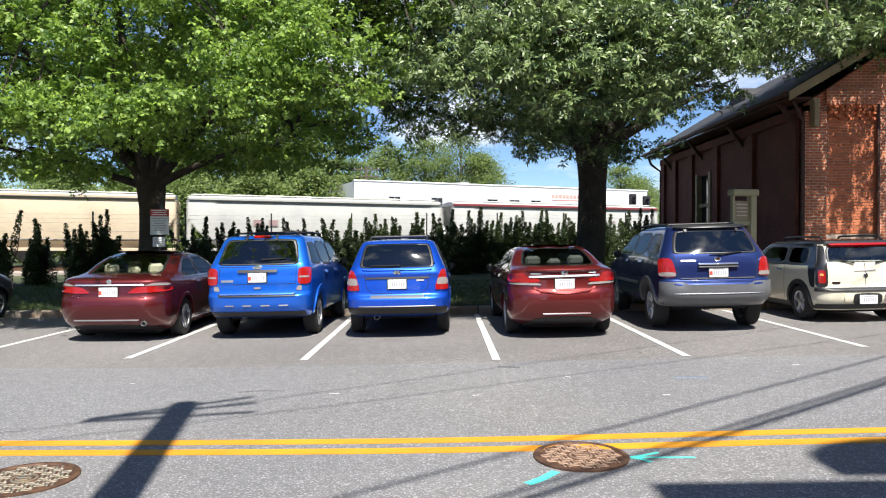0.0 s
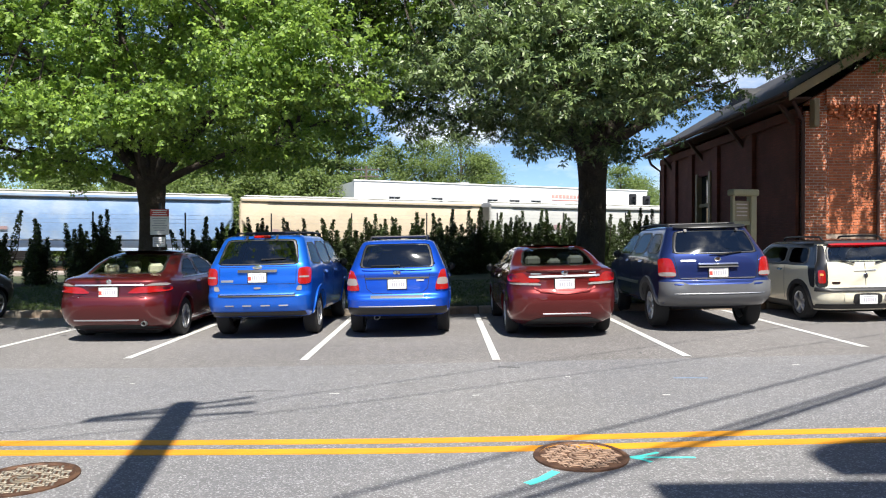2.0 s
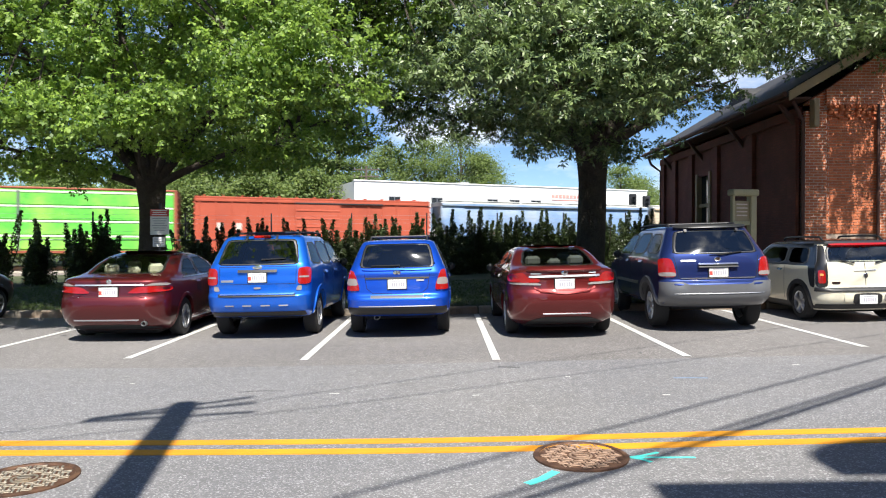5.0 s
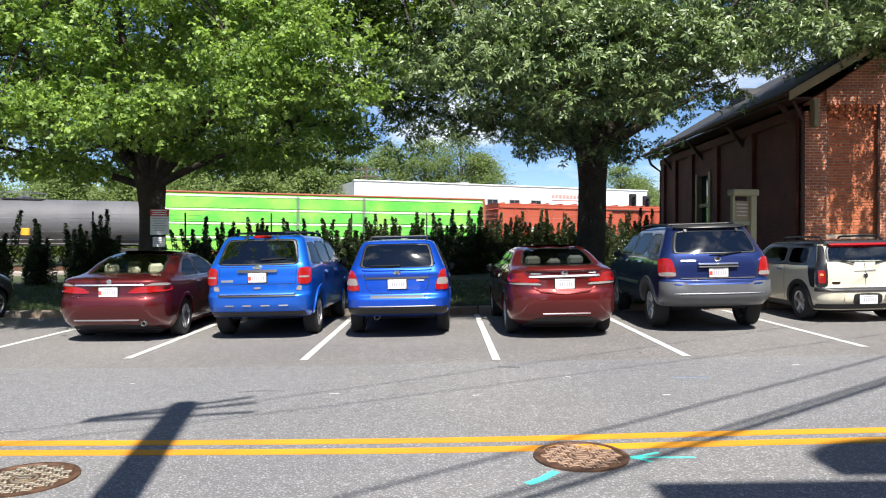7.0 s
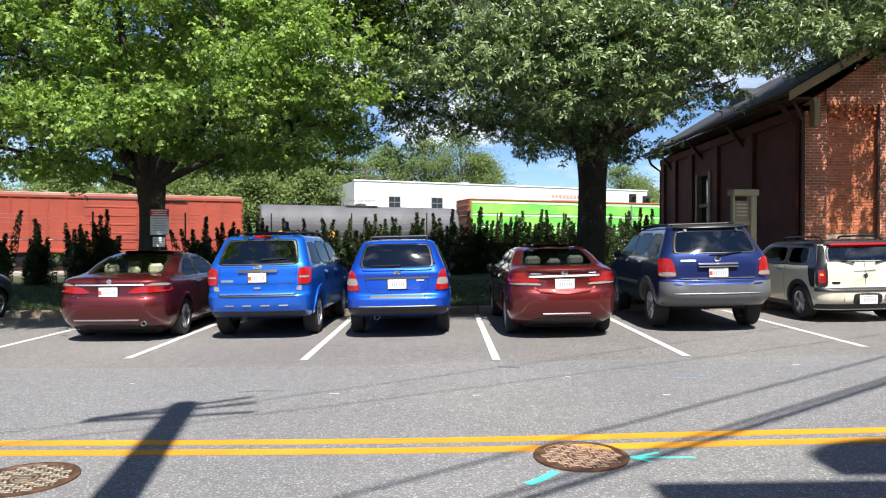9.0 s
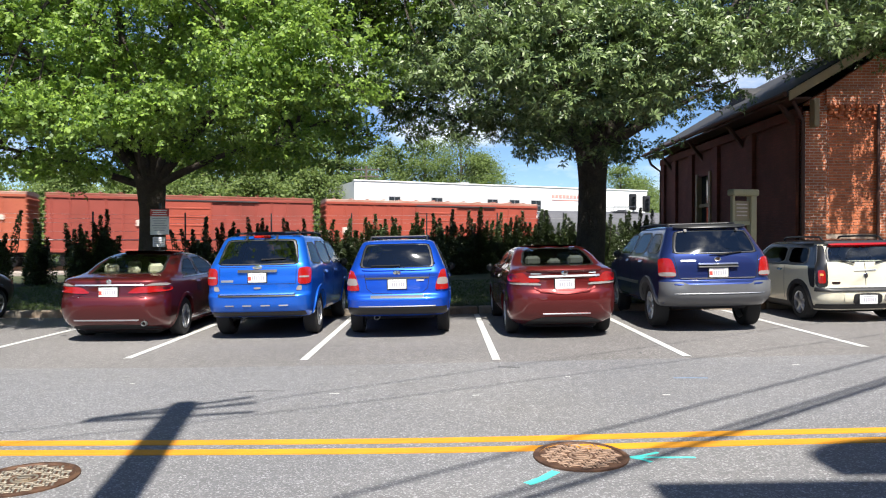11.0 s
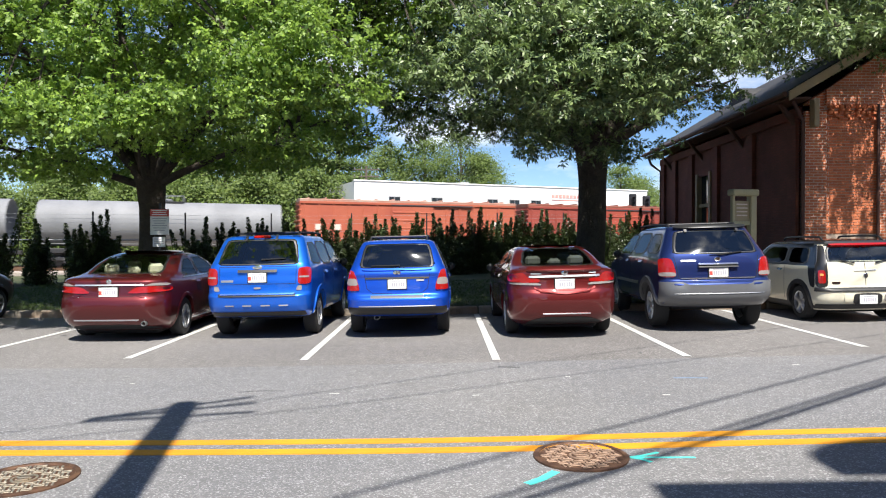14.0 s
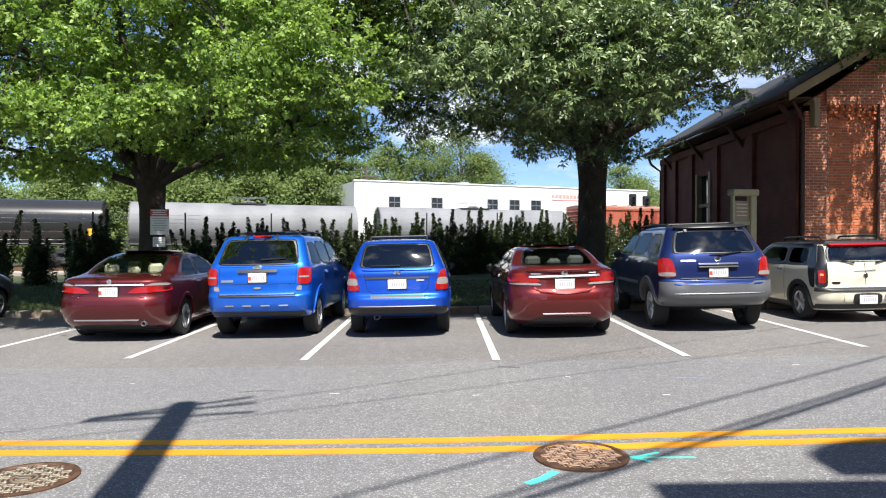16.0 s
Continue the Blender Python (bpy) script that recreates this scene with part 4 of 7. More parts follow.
def notice_board():
    n = thing("notice_board", pose(7.36, 16.9, 0.3, 0, 0, 14), "cream-painted wooden notice board frame with a heavy post", "notice board")
    part("post", Geo().box((0.16, -0.09, 0), (0.33, 0.09, 2.5), 0.015), M["cream"], n)
    part("post", Geo().box((-0.33, -0.05, 0), (-0.26, 0.05, 2.5), 0.01), M["cream"], n)
    part("top_beam", Geo().box((-0.36, -0.14, 2.48), (0.37, 0.14, 2.64), 0.03), M["cream"], n)
    part("lower_rail", Geo().box((-0.28, -0.05, 1.76), (0.18, 0.05, 1.86), 0.01), M["cream"], n)
    part("board", Geo().box((-0.26, -0.02, 1.86), (0.16, 0.02, 2.36), 0.005), M["trim_tan"], n)
    for k in range(4):
        part("lettering_bar", Geo().box((-0.2, -0.03, 2.26 - k * 0.09), (0.1, -0.02, 2.29 - k * 0.09)), M["mark"], n)


notice_board()


# ---------------------------------------------------------------- buildings and poles on the camera's side of the street
def corner_building():
    """Unseen, added for its street shadow; plain walls close the place behind the camera."""
    X, Y, H = 2.48, -1.26, 9.4
    b = thing("corner_building", pose(0, 0, 0), "unseen plain brick building, added to cast the street's shadow", "building")
    part("wall_front", Geo().box((X, Y - 0.35, 0), (X + 14, Y, H)), M["brick"], b)
    part("wall_side", Geo().box((X, Y - 12, 0), (X + 0.35, Y - 0.35, H)), M["brick"], b)
    part("roof", Geo().box((X + 0.35, Y - 12, H - 0.6), (X + 14, Y - 0.35, H - 0.4)), M["wall_grey"], b)
    # added round-topped slab on posts, out of view, for the rounded shadow patch
    g = Geo()
    arc = [(2.35 + X - 1.0 * math.cos(math.pi * k / 14), 10.0 + 0.95 * math.sin(math.pi * k / 14)) for k in range(15)]
    f, k = [(x, Y - 0.3, z) for x, z in arc], [(x, Y - 0.05, z) for x, z in arc]
    g.grid([f, k], True)
    g.cap(f)
    g.cap(k[::-1])
    part("roof_hood", g, M["wall_grey"], b)
    for x in (X + 1.8, X + 2.8):
        part("hood_post", Geo().box((x - 0.05, Y - 0.22, H - 0.4), (x + 0.05, Y - 0.12, 10.1)), M["steel_dark"], b)


def utility_pole():
    p = thing("utility_pole", pose(-1.33, 0.60, 0), "tall weathered wooden utility pole with cross arm", "utility pole")
    H = 10.25
    part("pole", Geo().tube([(0, 0, 0), (0, 0, H / 2), (0, 0, H)], [0.19, 0.165, 0.14], 16), M["bark_far"], p, smooth=True)
    for z, yaw in ((H - 0.15, 34), (H - 0.42, 24), (H - 0.8, 12)):
        a = radians(yaw)
        part("cross_arm", Geo().tube([(-0.8 * math.cos(a), -0.8 * math.sin(a), z), (0.72 * math.cos(a), 0.72 * math.sin(a), z)], 0.035, 6), M["bark_far"], p)
    return H


corner_building()
PH = utility_pole()


def wire(a, b, sag, r, label):
    pts = [Vector(a).lerp(Vector(b), k / 24) - Vector((0, 0, sag * 4 * (k / 24) * (1 - k / 24))) for k in range(25)]
    tagged(part("overhead_wire", Geo().tube(pts, r, 5), M["steel_dark"]), label, "cable", "overhead wires")


def wire_over(gx0, gy0, gx1, gy1, z, r, label):
    """A wire whose shadow runs through two places on the street."""
    k = z / math.tan(SUN_EL)
    ox, oy = SUN_AZ[0] * k, SUN_AZ[1] * k
    dx, dy = gx1 - gx0, gy1 - gy0
    a = (gx0 + ox - dx * 1.5, gy0 + oy - dy * 1.5, z)
    b = (gx1 + ox + dx * 1.2, gy1 + oy + dy * 1.2, z)
    wire(a, b, 0.0, r, label)


wire_over(0.51, 4.26, 4.76, 7.40, 8.6, 0.036, "thick dark overhead cable across the street")
wire_over(0.30, 4.27, 4.9, 7.63, 8.5, 0.024, "thin dark overhead cable across the street")
wire_over(-0.65, 4.33, 5.75, 8.95, 9.0, 0.02, "thin dark overhead cable across the street")
wire_over(-3.1, 6.27, 4.66, 11.0, 9.4, 0.009, "thin dark overhead cable across the street")
wire_over(-2.29, 6.15, 2.18, 8.4, 9.4, 0.009, "thin dark overhead cable across the street")

# ---------------------------------------------------------------- sign on a post
sg = thing("parking_sign", pose(-6.62, 16.1, 0.14, 0, 0, 4), "white parking sign with a red header on a steel post", "sign")
part("post", Geo().box((-0.025, 0.01, 0), (0.025, 0.06, 2.42), 0.005), M["steel_dark"], sg)
part("panel", Geo().box((-0.215, -0.012, 1.68), (0.215, 0.004, 2.28), 0.006), M["plate"], sg)
part("header", Geo().box((-0.212, -0.016, 2.11), (0.212, -0.012, 2.277)), M["plate_red"], sg, "faded red header panel")
part("small_panel", Geo().box((-0.16, -0.012, 1.40), (0.13, 0.004, 1.63), 0.006), M["plate"], sg)
for k, (w, z) in enumerate(((0.36, 2.235), (0.3, 2.19), (0.34, 2.14))):
    part("lettering_bar", Geo().box((-w / 2, -0.02, z), (w / 2, -0.016, z + 0.022)), M["plate"], sg)
for k in range(6):
    w = 0.34 - 0.05 * (k % 3)
    part("lettering_bar", Geo().box((-w / 2, -0.016, 2.05 - k * 0.055), (w / 2, -0.012, 2.07 - k * 0.055)), M["plate_ink"], sg)
for k in range(3):
    part("lettering_bar", Geo().box((-0.12, -0.016, 1.57 - k * 0.05), (0.09, -0.012, 1.59 - k * 0.05)), M["plate_ink"], sg)


# ---------------------------------------------------------------- plants
LEAF_TILT = np.array((0.10, -0.55, 0.22))      # leaves turn towards the light


def leaf_mesh(name, centres, size, rng, material, up=0.5, slim=0.62, frame_dirs=None):
    """Many separate folded leaves, one at each centre."""
    c = np.asarray(centres, dtype=np.float64)
    n = len(c)
    nrm = rng.normal(size=(n, 3))
    nrm /= np.linalg.norm(nrm, axis=1)[:, None]
    nrm[:, 2] = np.abs(nrm[:, 2]) * (1 - up) + up
    nrm += LEAF_TILT
    nrm /= np.linalg.norm(nrm, axis=1)[:, None]
    t = rng.normal(size=(n, 3))
    t -= nrm * np.sum(t * nrm, axis=1)[:, None]
    t /= np.linalg.norm(t, axis=1)[:, None]
    if frame_dirs is not None:                            # leaves set in rosettes come with their own directions
        t, nrm = frame_dirs
    s = np.cross(nrm, t)
    L = size * rng.uniform(0.65, 1.3, n)[:, None]
    v = np.empty((n, 4, 3))
    v[:, 0] = c - t * L * 0.5
    v[:, 1] = c + s * L * slim * 0.5 + nrm * L * 0.10
    v[:, 2] = c + t * L * 0.5 - nrm * L * 0.12
    v[:, 3] = c - s * L * slim * 0.5 + nrm * L * 0.10
    me = bpy.data.meshes.new(name)
    me.vertices.add(n * 4)
    me.vertices.foreach_set("co", v.reshape(-1))
    me.loops.add(n * 4)
    me.loops.foreach_set("vertex_index", np.arange(n * 4, dtype=np.int32))
    me.polygons.add(n)
    me.polygons.foreach_set("loop_start", np.arange(0, n * 4, 4, dtype=np.int32))
    me.update(calc_edges=True)
    me.materials.append(material)
    return me


def limb(g, a, b, r0, r1, rng, bend=0.12, n=7, seg=7, droop=0.0, arch=0.16):
    a, b = Vector(a), Vector(b)
    L = (b - a).length
    off = Vector(rng.normal(size=3)) * bend * L
    pts, rad = [], []
    for k in range(seg + 1):
        u = k / seg
        pts.append(a.lerp(b, u) + off * math.sin(math.pi * u) * 0.6 + Vector((0, 0, L * arch * math.sin(math.pi * u) - droop * u * u)))
        rad.append(r0 + (r1 - r0) * u ** 0.8)
    g.tube(pts, rad, n)
    return pts


def big_tree(x, y, z, name_label, trunk_r, fork_z, centre, radii, low, n_boughs, per, leaf, clump_r, material, seed, skirt=(3.3, 7.0, 0.5), spread=1.1, count=8, gap=1.25, flat=0.45, main=11,
             slim=0.62, keep=None, hollow=0.55, sprays=(), boughs=(), ring=6, tilt=1.1):
    """A tree whose crown is made of separate leafy boughs with gaps between, wider above than below."""
    rng = np.random.default_rng(seed)
    tr = thing("tree", pose(x, y, z), name_label, "tree")
    g = Geo()
    pts, rad = [], []
    for k in range(9):
        u = k / 8
        pts.append((0.12 * math.sin(u * 2.2), 0.05 * math.sin(u * 4), u * fork_z))
        rad.append(trunk_r * (1 + 0.55 * math.exp(-u * fork_z * 3.2) - 0.08 * u + (0.35 * max(0, u - 0.8) / 0.2 * 0.8)))
    g.tube(pts, rad, 20, caps=False)
    part("trunk", g, M["bark"], tr, smooth=True)
    cx, cy, cz = centre
    fork = Vector(pts[-1])
    # bough centres spread over the crown, each with room of its own
    heads, tries = [], 0
    while len(heads) < n_boughs and tries < 60000:
        tries += 1
        d = rng.normal(size=3)
        d /= np.linalg.norm(d)
        q = rng.uniform(hollow ** 3, 1) ** (1 / 3)
        p = np.array([cx + d[0] * radii[0] * q, cy + d[1] * radii[1] * q, cz + d[2] * radii[2] * q])
        lim = skirt[2] + (1 - skirt[2]) * min(max((p[2] - skirt[0]) / (skirt[1] - skirt[0]), 0), 1)
        rho = math.hypot((p[0] - cx) / radii[0] / (0.55 + 0.45 * lim), (p[1] - cy) / radii[1] / (lim if p[1] < cy else 1))
        if p[2] < low(p[0], p[1]) or rho > 1 + 0.12 * math.sin(3 * math.atan2(d[1], d[0]) + seed):
            continue
        if heads and np.min(np.linalg.norm((np.array(heads) - p) * (1, 1, 1.7), axis=1)) < gap * (1 if p[2] < 6.2 else 0.78):
            continue
        heads.append(p)
    discs = [(p, count if p[2] < 7 else 6, spread * rng.uniform(0.7, 1.2) * (1 if p[2] < 7 else 1.35)) for p in heads] + [(np.array(q[:3]), int(q[3] * 1.7), 0.6 * spread) for q in sprays]
    # main limbs rise from the fork; each bough hangs on the nearest limb
    tips = []
    for k in range(main):
        a = 2 * math.pi * k / main + rng.uniform(-0.25, 0.25)
        e = rng.uniform(0.25, 1.1) if k % 3 else rng.uniform(0.05, 0.2)
        tip = Vector((cx + math.cos(a) * radii[0] * 0.72 * math.cos(e), cy + math.sin(a) * radii[1] * 0.72 * math.cos(e), cz - radii[2] * 0.25 + radii[2] * 0.9 * math.sin(e)))
        g = Geo()
        pl = limb(g, fork - Vector((0, 0, rng.uniform(0.0, 0.5))), tip, trunk_r * rng.uniform(0.38, 0.55), 0.04, rng, 0.08, 9, 10)
        part("limb", g, M["bark"], tr, smooth=True)
        tips.append(pl)
    for bx, by, bz, br in boughs:
        g = Geo()
        tips.append(limb(g, fork - Vector((0, 0, 0.3)), (bx, by, bz), br, 0.02, rng, 0.02, 10, 10, arch=0.03))
        part("limb", g, M["bark"], tr, smooth=True)
    tw = Geo()
    allp = np.array([tuple(q) for pl in tips for q in pl[2:]])
    cl = []
    for p, n, r in discs:
        d = np.linalg.norm(allp - p, axis=1) + 0.6 * np.maximum(0, allp[:, 2] - p[2])
        q = allp[int(np.argmin(d))]
        limb(tw, q, p, min(0.05, 0.012 * d.min() + 0.012), 0.012, rng, 0.10, 5, 6)
        for _ in range(n):
            a, rr = rng.uniform(0, 2 * math.pi), math.sqrt(rng.uniform(0.02, 1)) * r
            c = p + np.array((math.cos(a) * rr, math.sin(a) * rr, rng.normal() * 0.13 - 0.16 * rr * rr / r))
            if keep is not None and not keep(c[0] + x, c[1] + y, c[2] + z, rng.uniform()):
                continue
            limb(tw, p, c, 0.014, 0.004, rng, 0.12, 4, 4)
            cl.append(c)
    part("twig_mass", tw, M["bark"], tr)
    cl = np.array(cl)
    # leaves: flattened clumps with finger-like shoots sticking out of each
    m = len(cl)
    rr = clump_r * rng.uniform(0.6, 1.35, m)
    idx = np.repeat(np.arange(m), per)
    d = rng.normal(size=(len(idx), 3))
    d /= np.linalg.norm(d, axis=1)[:, None]
    d *= rng.uniform(0.15, 1, len(idx))[:, None] ** 0.5
    d[:, 2] *= flat
    fing = rng.normal(size=(m, 6, 3))
    fing /= np.linalg.norm(fing, axis=2)[:, :, None]
    fing[:, :, 2] = fing[:, :, 2] * 0.5
    pick = rng.integers(0, 6, len(idx))
    fd = fing[idx, pick] * rng.uniform(0.3, 1.6, len(idx))[:, None] + rng.normal(size=(len(idx), 3)) * 0.11
    use = rng.uniform(size=len(idx)) < 0.6
    d = np.where(use[:, None], fd, d)
    pos = cl[idx] + d * rr[idx][:, None]
    # each twig ends in a rosette of leaves turned towards the light
    keepn = len(pos) // ring
    cen = pos[rng.permutation(len(pos))[:keepn]]
    nrm = rng.normal(size=(keepn, 3)) * 0.55 + LEAF_TILT * tilt + np.array((0, 0, 0.45))
    nrm /= np.linalg.norm(nrm, axis=1)[:, None]
    u = np.cross(nrm, rng.normal(size=(keepn, 3)))
    u /= np.linalg.norm(u, axis=1)[:, None]
    v = np.cross(nrm, u)
    cs, ts, ns = [], [], []
    for k in range(ring):
        a = 2 * math.pi * k / ring + rng.uniform(-0.35, 0.35, keepn)
        t = u * np.cos(a)[:, None] + v * np.sin(a)[:, None] - nrm * rng.uniform(0.0, 0.5, keepn)[:, None]
        t /= np.linalg.norm(t, axis=1)[:, None]
        nn = nrm + rng.normal(size=(keepn, 3)) * 0.25
        nn -= t * np.sum(nn * t, axis=1)[:, None]
        nn /= np.linalg.norm(nn, axis=1)[:, None]
        cs.append(cen + t * leaf * rng.uniform(0.45, 0.75, keepn)[:, None])
        ts.append(t)
        ns.append(nn)
    me = leaf_mesh("crown", np.concatenate(cs), leaf, rng, material, 0.45, slim, (np.concatenate(ts), np.concatenate(ns)))
    part("crown", me, material, tr)
    return tr


# maple behind the lawn's edge; unseen forward overhang added to shade its lower boughs
big_tree(-7.55, 17.6, 0.17, "broad maple with bright green leaves and dark trunk", 0.33, 3.15,
         (0.3, -1.5, 7.3), (7.4, 5.6, 5.0), lambda a, b: 3.42 + 0.095 * b - 0.05 * max(0, abs(a) - 3), 290, 200, 0.078, 0.52, M["maple"], 3,
         skirt=(3.3, 6.6, 0.36), slim=0.66, hollow=0.45, ring=5, tilt=0.6,
         sprays=[(0.74, -6.1, 3.71, 7), (0.16, -6.1, 3.84, 6), (-0.47, -5.9, 3.71, 7), (1.41, -6.2, 3.79, 7), (2.08, -6.3, 3.48, 8), (2.64, -6.1, 3.97, 6), (1.58, -6.1, 4.77, 8), (4.19, -6.1, 4.68, 8), (4.85, -6.1, 4.33, 8),
                 (4.5, -6, 3.97, 6), (5.38, -6, 4.95, 8), (4.76, -6.1, 5.39, 7), (0.34, -6.1, 5.3, 7), (5.73, -5.6, 4.16, 6), (-1.46, -5.7, 4.16, 8), (2.12, -6.2, 5.65, 6), (-5, -2.8, 3.5, 8), (-4, -3.2, 3.6, 6)],
         boughs=[(3.9, -0.6, 4.1, 0.13), (-3.6, -0.8, 6.6, 0.14), (-4.6, -1.0, 4.0, 0.11), (1.8, -1.2, 7.6, 0.15), (-1.6, -2.6, 6.2, 0.12), (2.6, -2.4, 6.0, 0.12)])


def oak_room(px, py, pz, chance):
    """Thins the crown where the sun reaches the station's gable and on its airy side over the lawn."""
    d = 17.6 - py
    wall_x, wall_z = px - 0.2 * d, pz - 1.63 * d
    if d > 0 and 9.3 < wall_x < 12.2 and 1.2 < wall_z < 5.3 and chance < 0.48 + 0.1 * (wall_x - 9.3):
        return False
    return not (px < 0.6 and chance < 0.55)


# oak beside the station; unseen high spread added to shade boughs and roof
big_tree(3.98, 18.9, 0.2, "large oak with dark glossy narrow leaves", 0.40, 4.1,
         (0.9, -1.6, 7.8), (8.2, 6.0, 5.2), lambda a, b: 4.4 + 0.136 * b + min(1.9, 0.8 * max(0, a - 0.7)), 320, 160, 0.12, 0.5, M["oak"], 8,
         skirt=(3.8, 7.2, 0.42), slim=0.32, flat=0.7, ring=8, hollow=0.45, gap=1.2, tilt=0.8, keep=oak_room,
         sprays=[(-3.19, -7.1, 5.01, 7), (-2.56, -7.2, 4.51, 8), (-1.93, -7.2, 5, 8), (-1.3, -7.3, 4.41, 8), (-0.67, -7.2, 5, 8), (-1.92, -7, 3.97, 6), (-0.48, -7, 3.97, 6), (-0.94, -7.2, 5.36, 7), (0.32, -7.2, 4.6, 7),
                 (-2.29, -7.1, 5.46, 6), (-3.05, -6.9, 4.29, 5), (0.01, -7.1, 5.28, 7), (1.97, -6.7, 5.11, 5), (2.97, -6.5, 5.29, 5), (1.28, -6.9, 5.28, 6), (-1.7, -3.9, 3.6, 5), (-4.8, -3.4, 4, 6), (-5.8, -3.4, 5, 5),
                 (-5, -3.4, 6.1, 6), (0.2, -2.9, 3.75, 5), (-4.18, -5.5, 4.68, 6), (-3.6, -4, 4.2, 6), (5.2, -3.4, 6.3, 6), (6.2, -3, 6.7, 6)],
         boughs=[(3.7, -0.8, 5.75, 0.17), (5.6, -0.6, 7.6, 0.13), (-3.6, -1.0, 5.4, 0.14)])


def shrub(seed):
    rng = np.random.default_rng(seed)
    s = thing("hedge_shrub", pose(0, 0, 0), "dark green upright evergreen hedge shrub", "shrub", "hedge along the fence")
    pos, st = [], Geo()
    for k in range(10):
        bx, by = rng.normal(0, 0.30), rng.normal(0, 0.2)
        h = rng.uniform(1.2, 1.8) if k % 5 else rng.uniform(1.9, 2.35)
        st.tube([(bx * 0.4, by * 0.4, 0), (bx, by, h * 0.5), (bx * 1.15, by * 1.15, h * 0.96)], [0.025, 0.016, 0.006], 5)
        n = int(230 * h)
        u = rng.uniform(0, 1, n) ** 0.75
        w = (0.17 * (1 - u) ** 0.8 + 0.04) * (0.75 + 0.45 * np.sin(u * h * 24 + k) ** 2)
        a = rng.uniform(0, 2 * math.pi, n)
        q = np.sqrt(rng.uniform(0, 1, n))
        pos.append(np.stack([bx * (0.4 + 0.75 * u) + np.cos(a) * q * w, by * (0.4 + 0.75 * u) + np.sin(a) * q * w, 0.05 + u * h], axis=1))
    n = 4200
    a, q, u = rng.uniform(0, 2 * math.pi, n), np.sqrt(rng.uniform(0, 1, n)), rng.uniform(0, 1, n)
    w = 0.62 * np.sqrt(np.clip(1.05 - u ** 3, 0, 1)) * (0.85 + 0.2 * np.sin(3 * a + seed))
    pos.append(np.stack([np.cos(a) * q * w, np.sin(a) * q * w * 0.8, 0.03 + u * 1.3], axis=1))
    part("stem_clump", st, M["bark"], s)
    part("leaves", leaf_mesh("shrub_leaves", np.concatenate(pos), 0.1, rng, M["hedge"], 0.1, 0.4), M["hedge"], s)
    return s


def hedge_line(s, off=-22.6):
    return s * TC - off * TS, 50 + s * TS + off * TC


kinds = [shrub(20 + k) for k in range(5)]
rngh = np.random.default_rng(77)
k = 0
s = -31.0
while s < 2.6:
    x, y = hedge_line(s)
    x, y = x + rngh.uniform(-0.1, 0.1), y + rngh.uniform(-0.15, 0.15)
    m = pose(x, y, lawn_z(x, y), 0, 0, rngh.uniform(0, 360))
    sc = rngh.uniform(0.96, 1.14)
    if k < 5:
        ob = kinds[k]
        ob.matrix_basis = m
    else:
        ob = copy_thing(kinds[int(rngh.integers(0, 5))], m)
    ob.scale = (1.05, 1.05, sc)
    k += 1
    s += rngh.uniform(0.50, 0.66) if s > -12.5 else rngh.uniform(0.75, 1.45)

# fence of steel posts and wire strands behind the hedge
fence = thing("fence", pose(0, 0, 0), "tall wire fence with thin steel posts", "fence")
ends = []
for i in range(-9, 7):
    s = i * 3.05 - 1.05
    x, y = hedge_line(s, -21.0)
    z = lawn_z(x, y)
    part("post", Geo().tube([(x, y, z - 0.1), (x, y, z + 2.45)], 0.03, 6), M["steel_dark"], fence)
    ends.append((x, y, z))
for k, hgt in enumerate((0.25, 0.85, 1.45, 1.75, 2.05, 2.2, 2.35)):
    r = 0.02 if k == 2 else 0.0035
    part("rail" if k == 2 else "strand", Geo().tube([(x, y, z + hgt) for x, y, z in ends], r, 4), M["galv"], fence)


# ---------------------------------------------------------------- far woods and added surrounding trees
def far_tree(x, y, h, r, seed, material, label, n=9000, leaf=0.42, conifer=False, low=0.12):
    rng = np.random.default_rng(seed)
    t = thing("tree", pose(x, y, -0.3), label, "tree", "woods beyond the railway")
    g = Geo().tube([(0, 0, 0), (0.1, 0, h * 0.5), (0, 0.1, h * 0.92)], [0.022 * h, 0.014 * h, 0.004 * h], 8, False)
    part("trunk", g, M["bark_far"], t)
    m = 170 if conifer else 130
    cl = []
    for k in range(m):
        u = rng.uniform(low, 1)
        if conifer:
            u = (math.floor(u * 11) + 0.5) / 11 + rng.normal() * 0.012      # whorls of level boughs
        env = (1.05 - u) ** 0.7 if conifer else math.sin(math.pi * min(1, 0.12 + 0.88 * u)) ** 0.6
        a, q = rng.uniform(0, 2 * math.pi), math.sqrt(rng.uniform(0.15, 1))
        cl.append((math.cos(a) * q * r * env, math.sin(a) * q * r * env, u * h - (0.25 * q * q if conifer else 0)))
    cl = np.array(cl)
    br = Geo()
    for p in cl[::2]:
        limb(br, (0, 0, p[2] * (0.97 if conifer else 0.85)), p, 0.06, 0.015, rng, 0.05, 4, 3)
    part("branch_mass", br, M["bark_far"], t)
    idx = rng.integers(0, m, n)
    d = rng.normal(size=(n, 3)) * (0.13 * r + 0.2)
    d[:, 2] *= 0.28 if conifer else 0.5
    part("crown", leaf_mesh("far_crown", cl[idx] + d, leaf, rng, material, 0.4, 0.6), material, t)
    return t


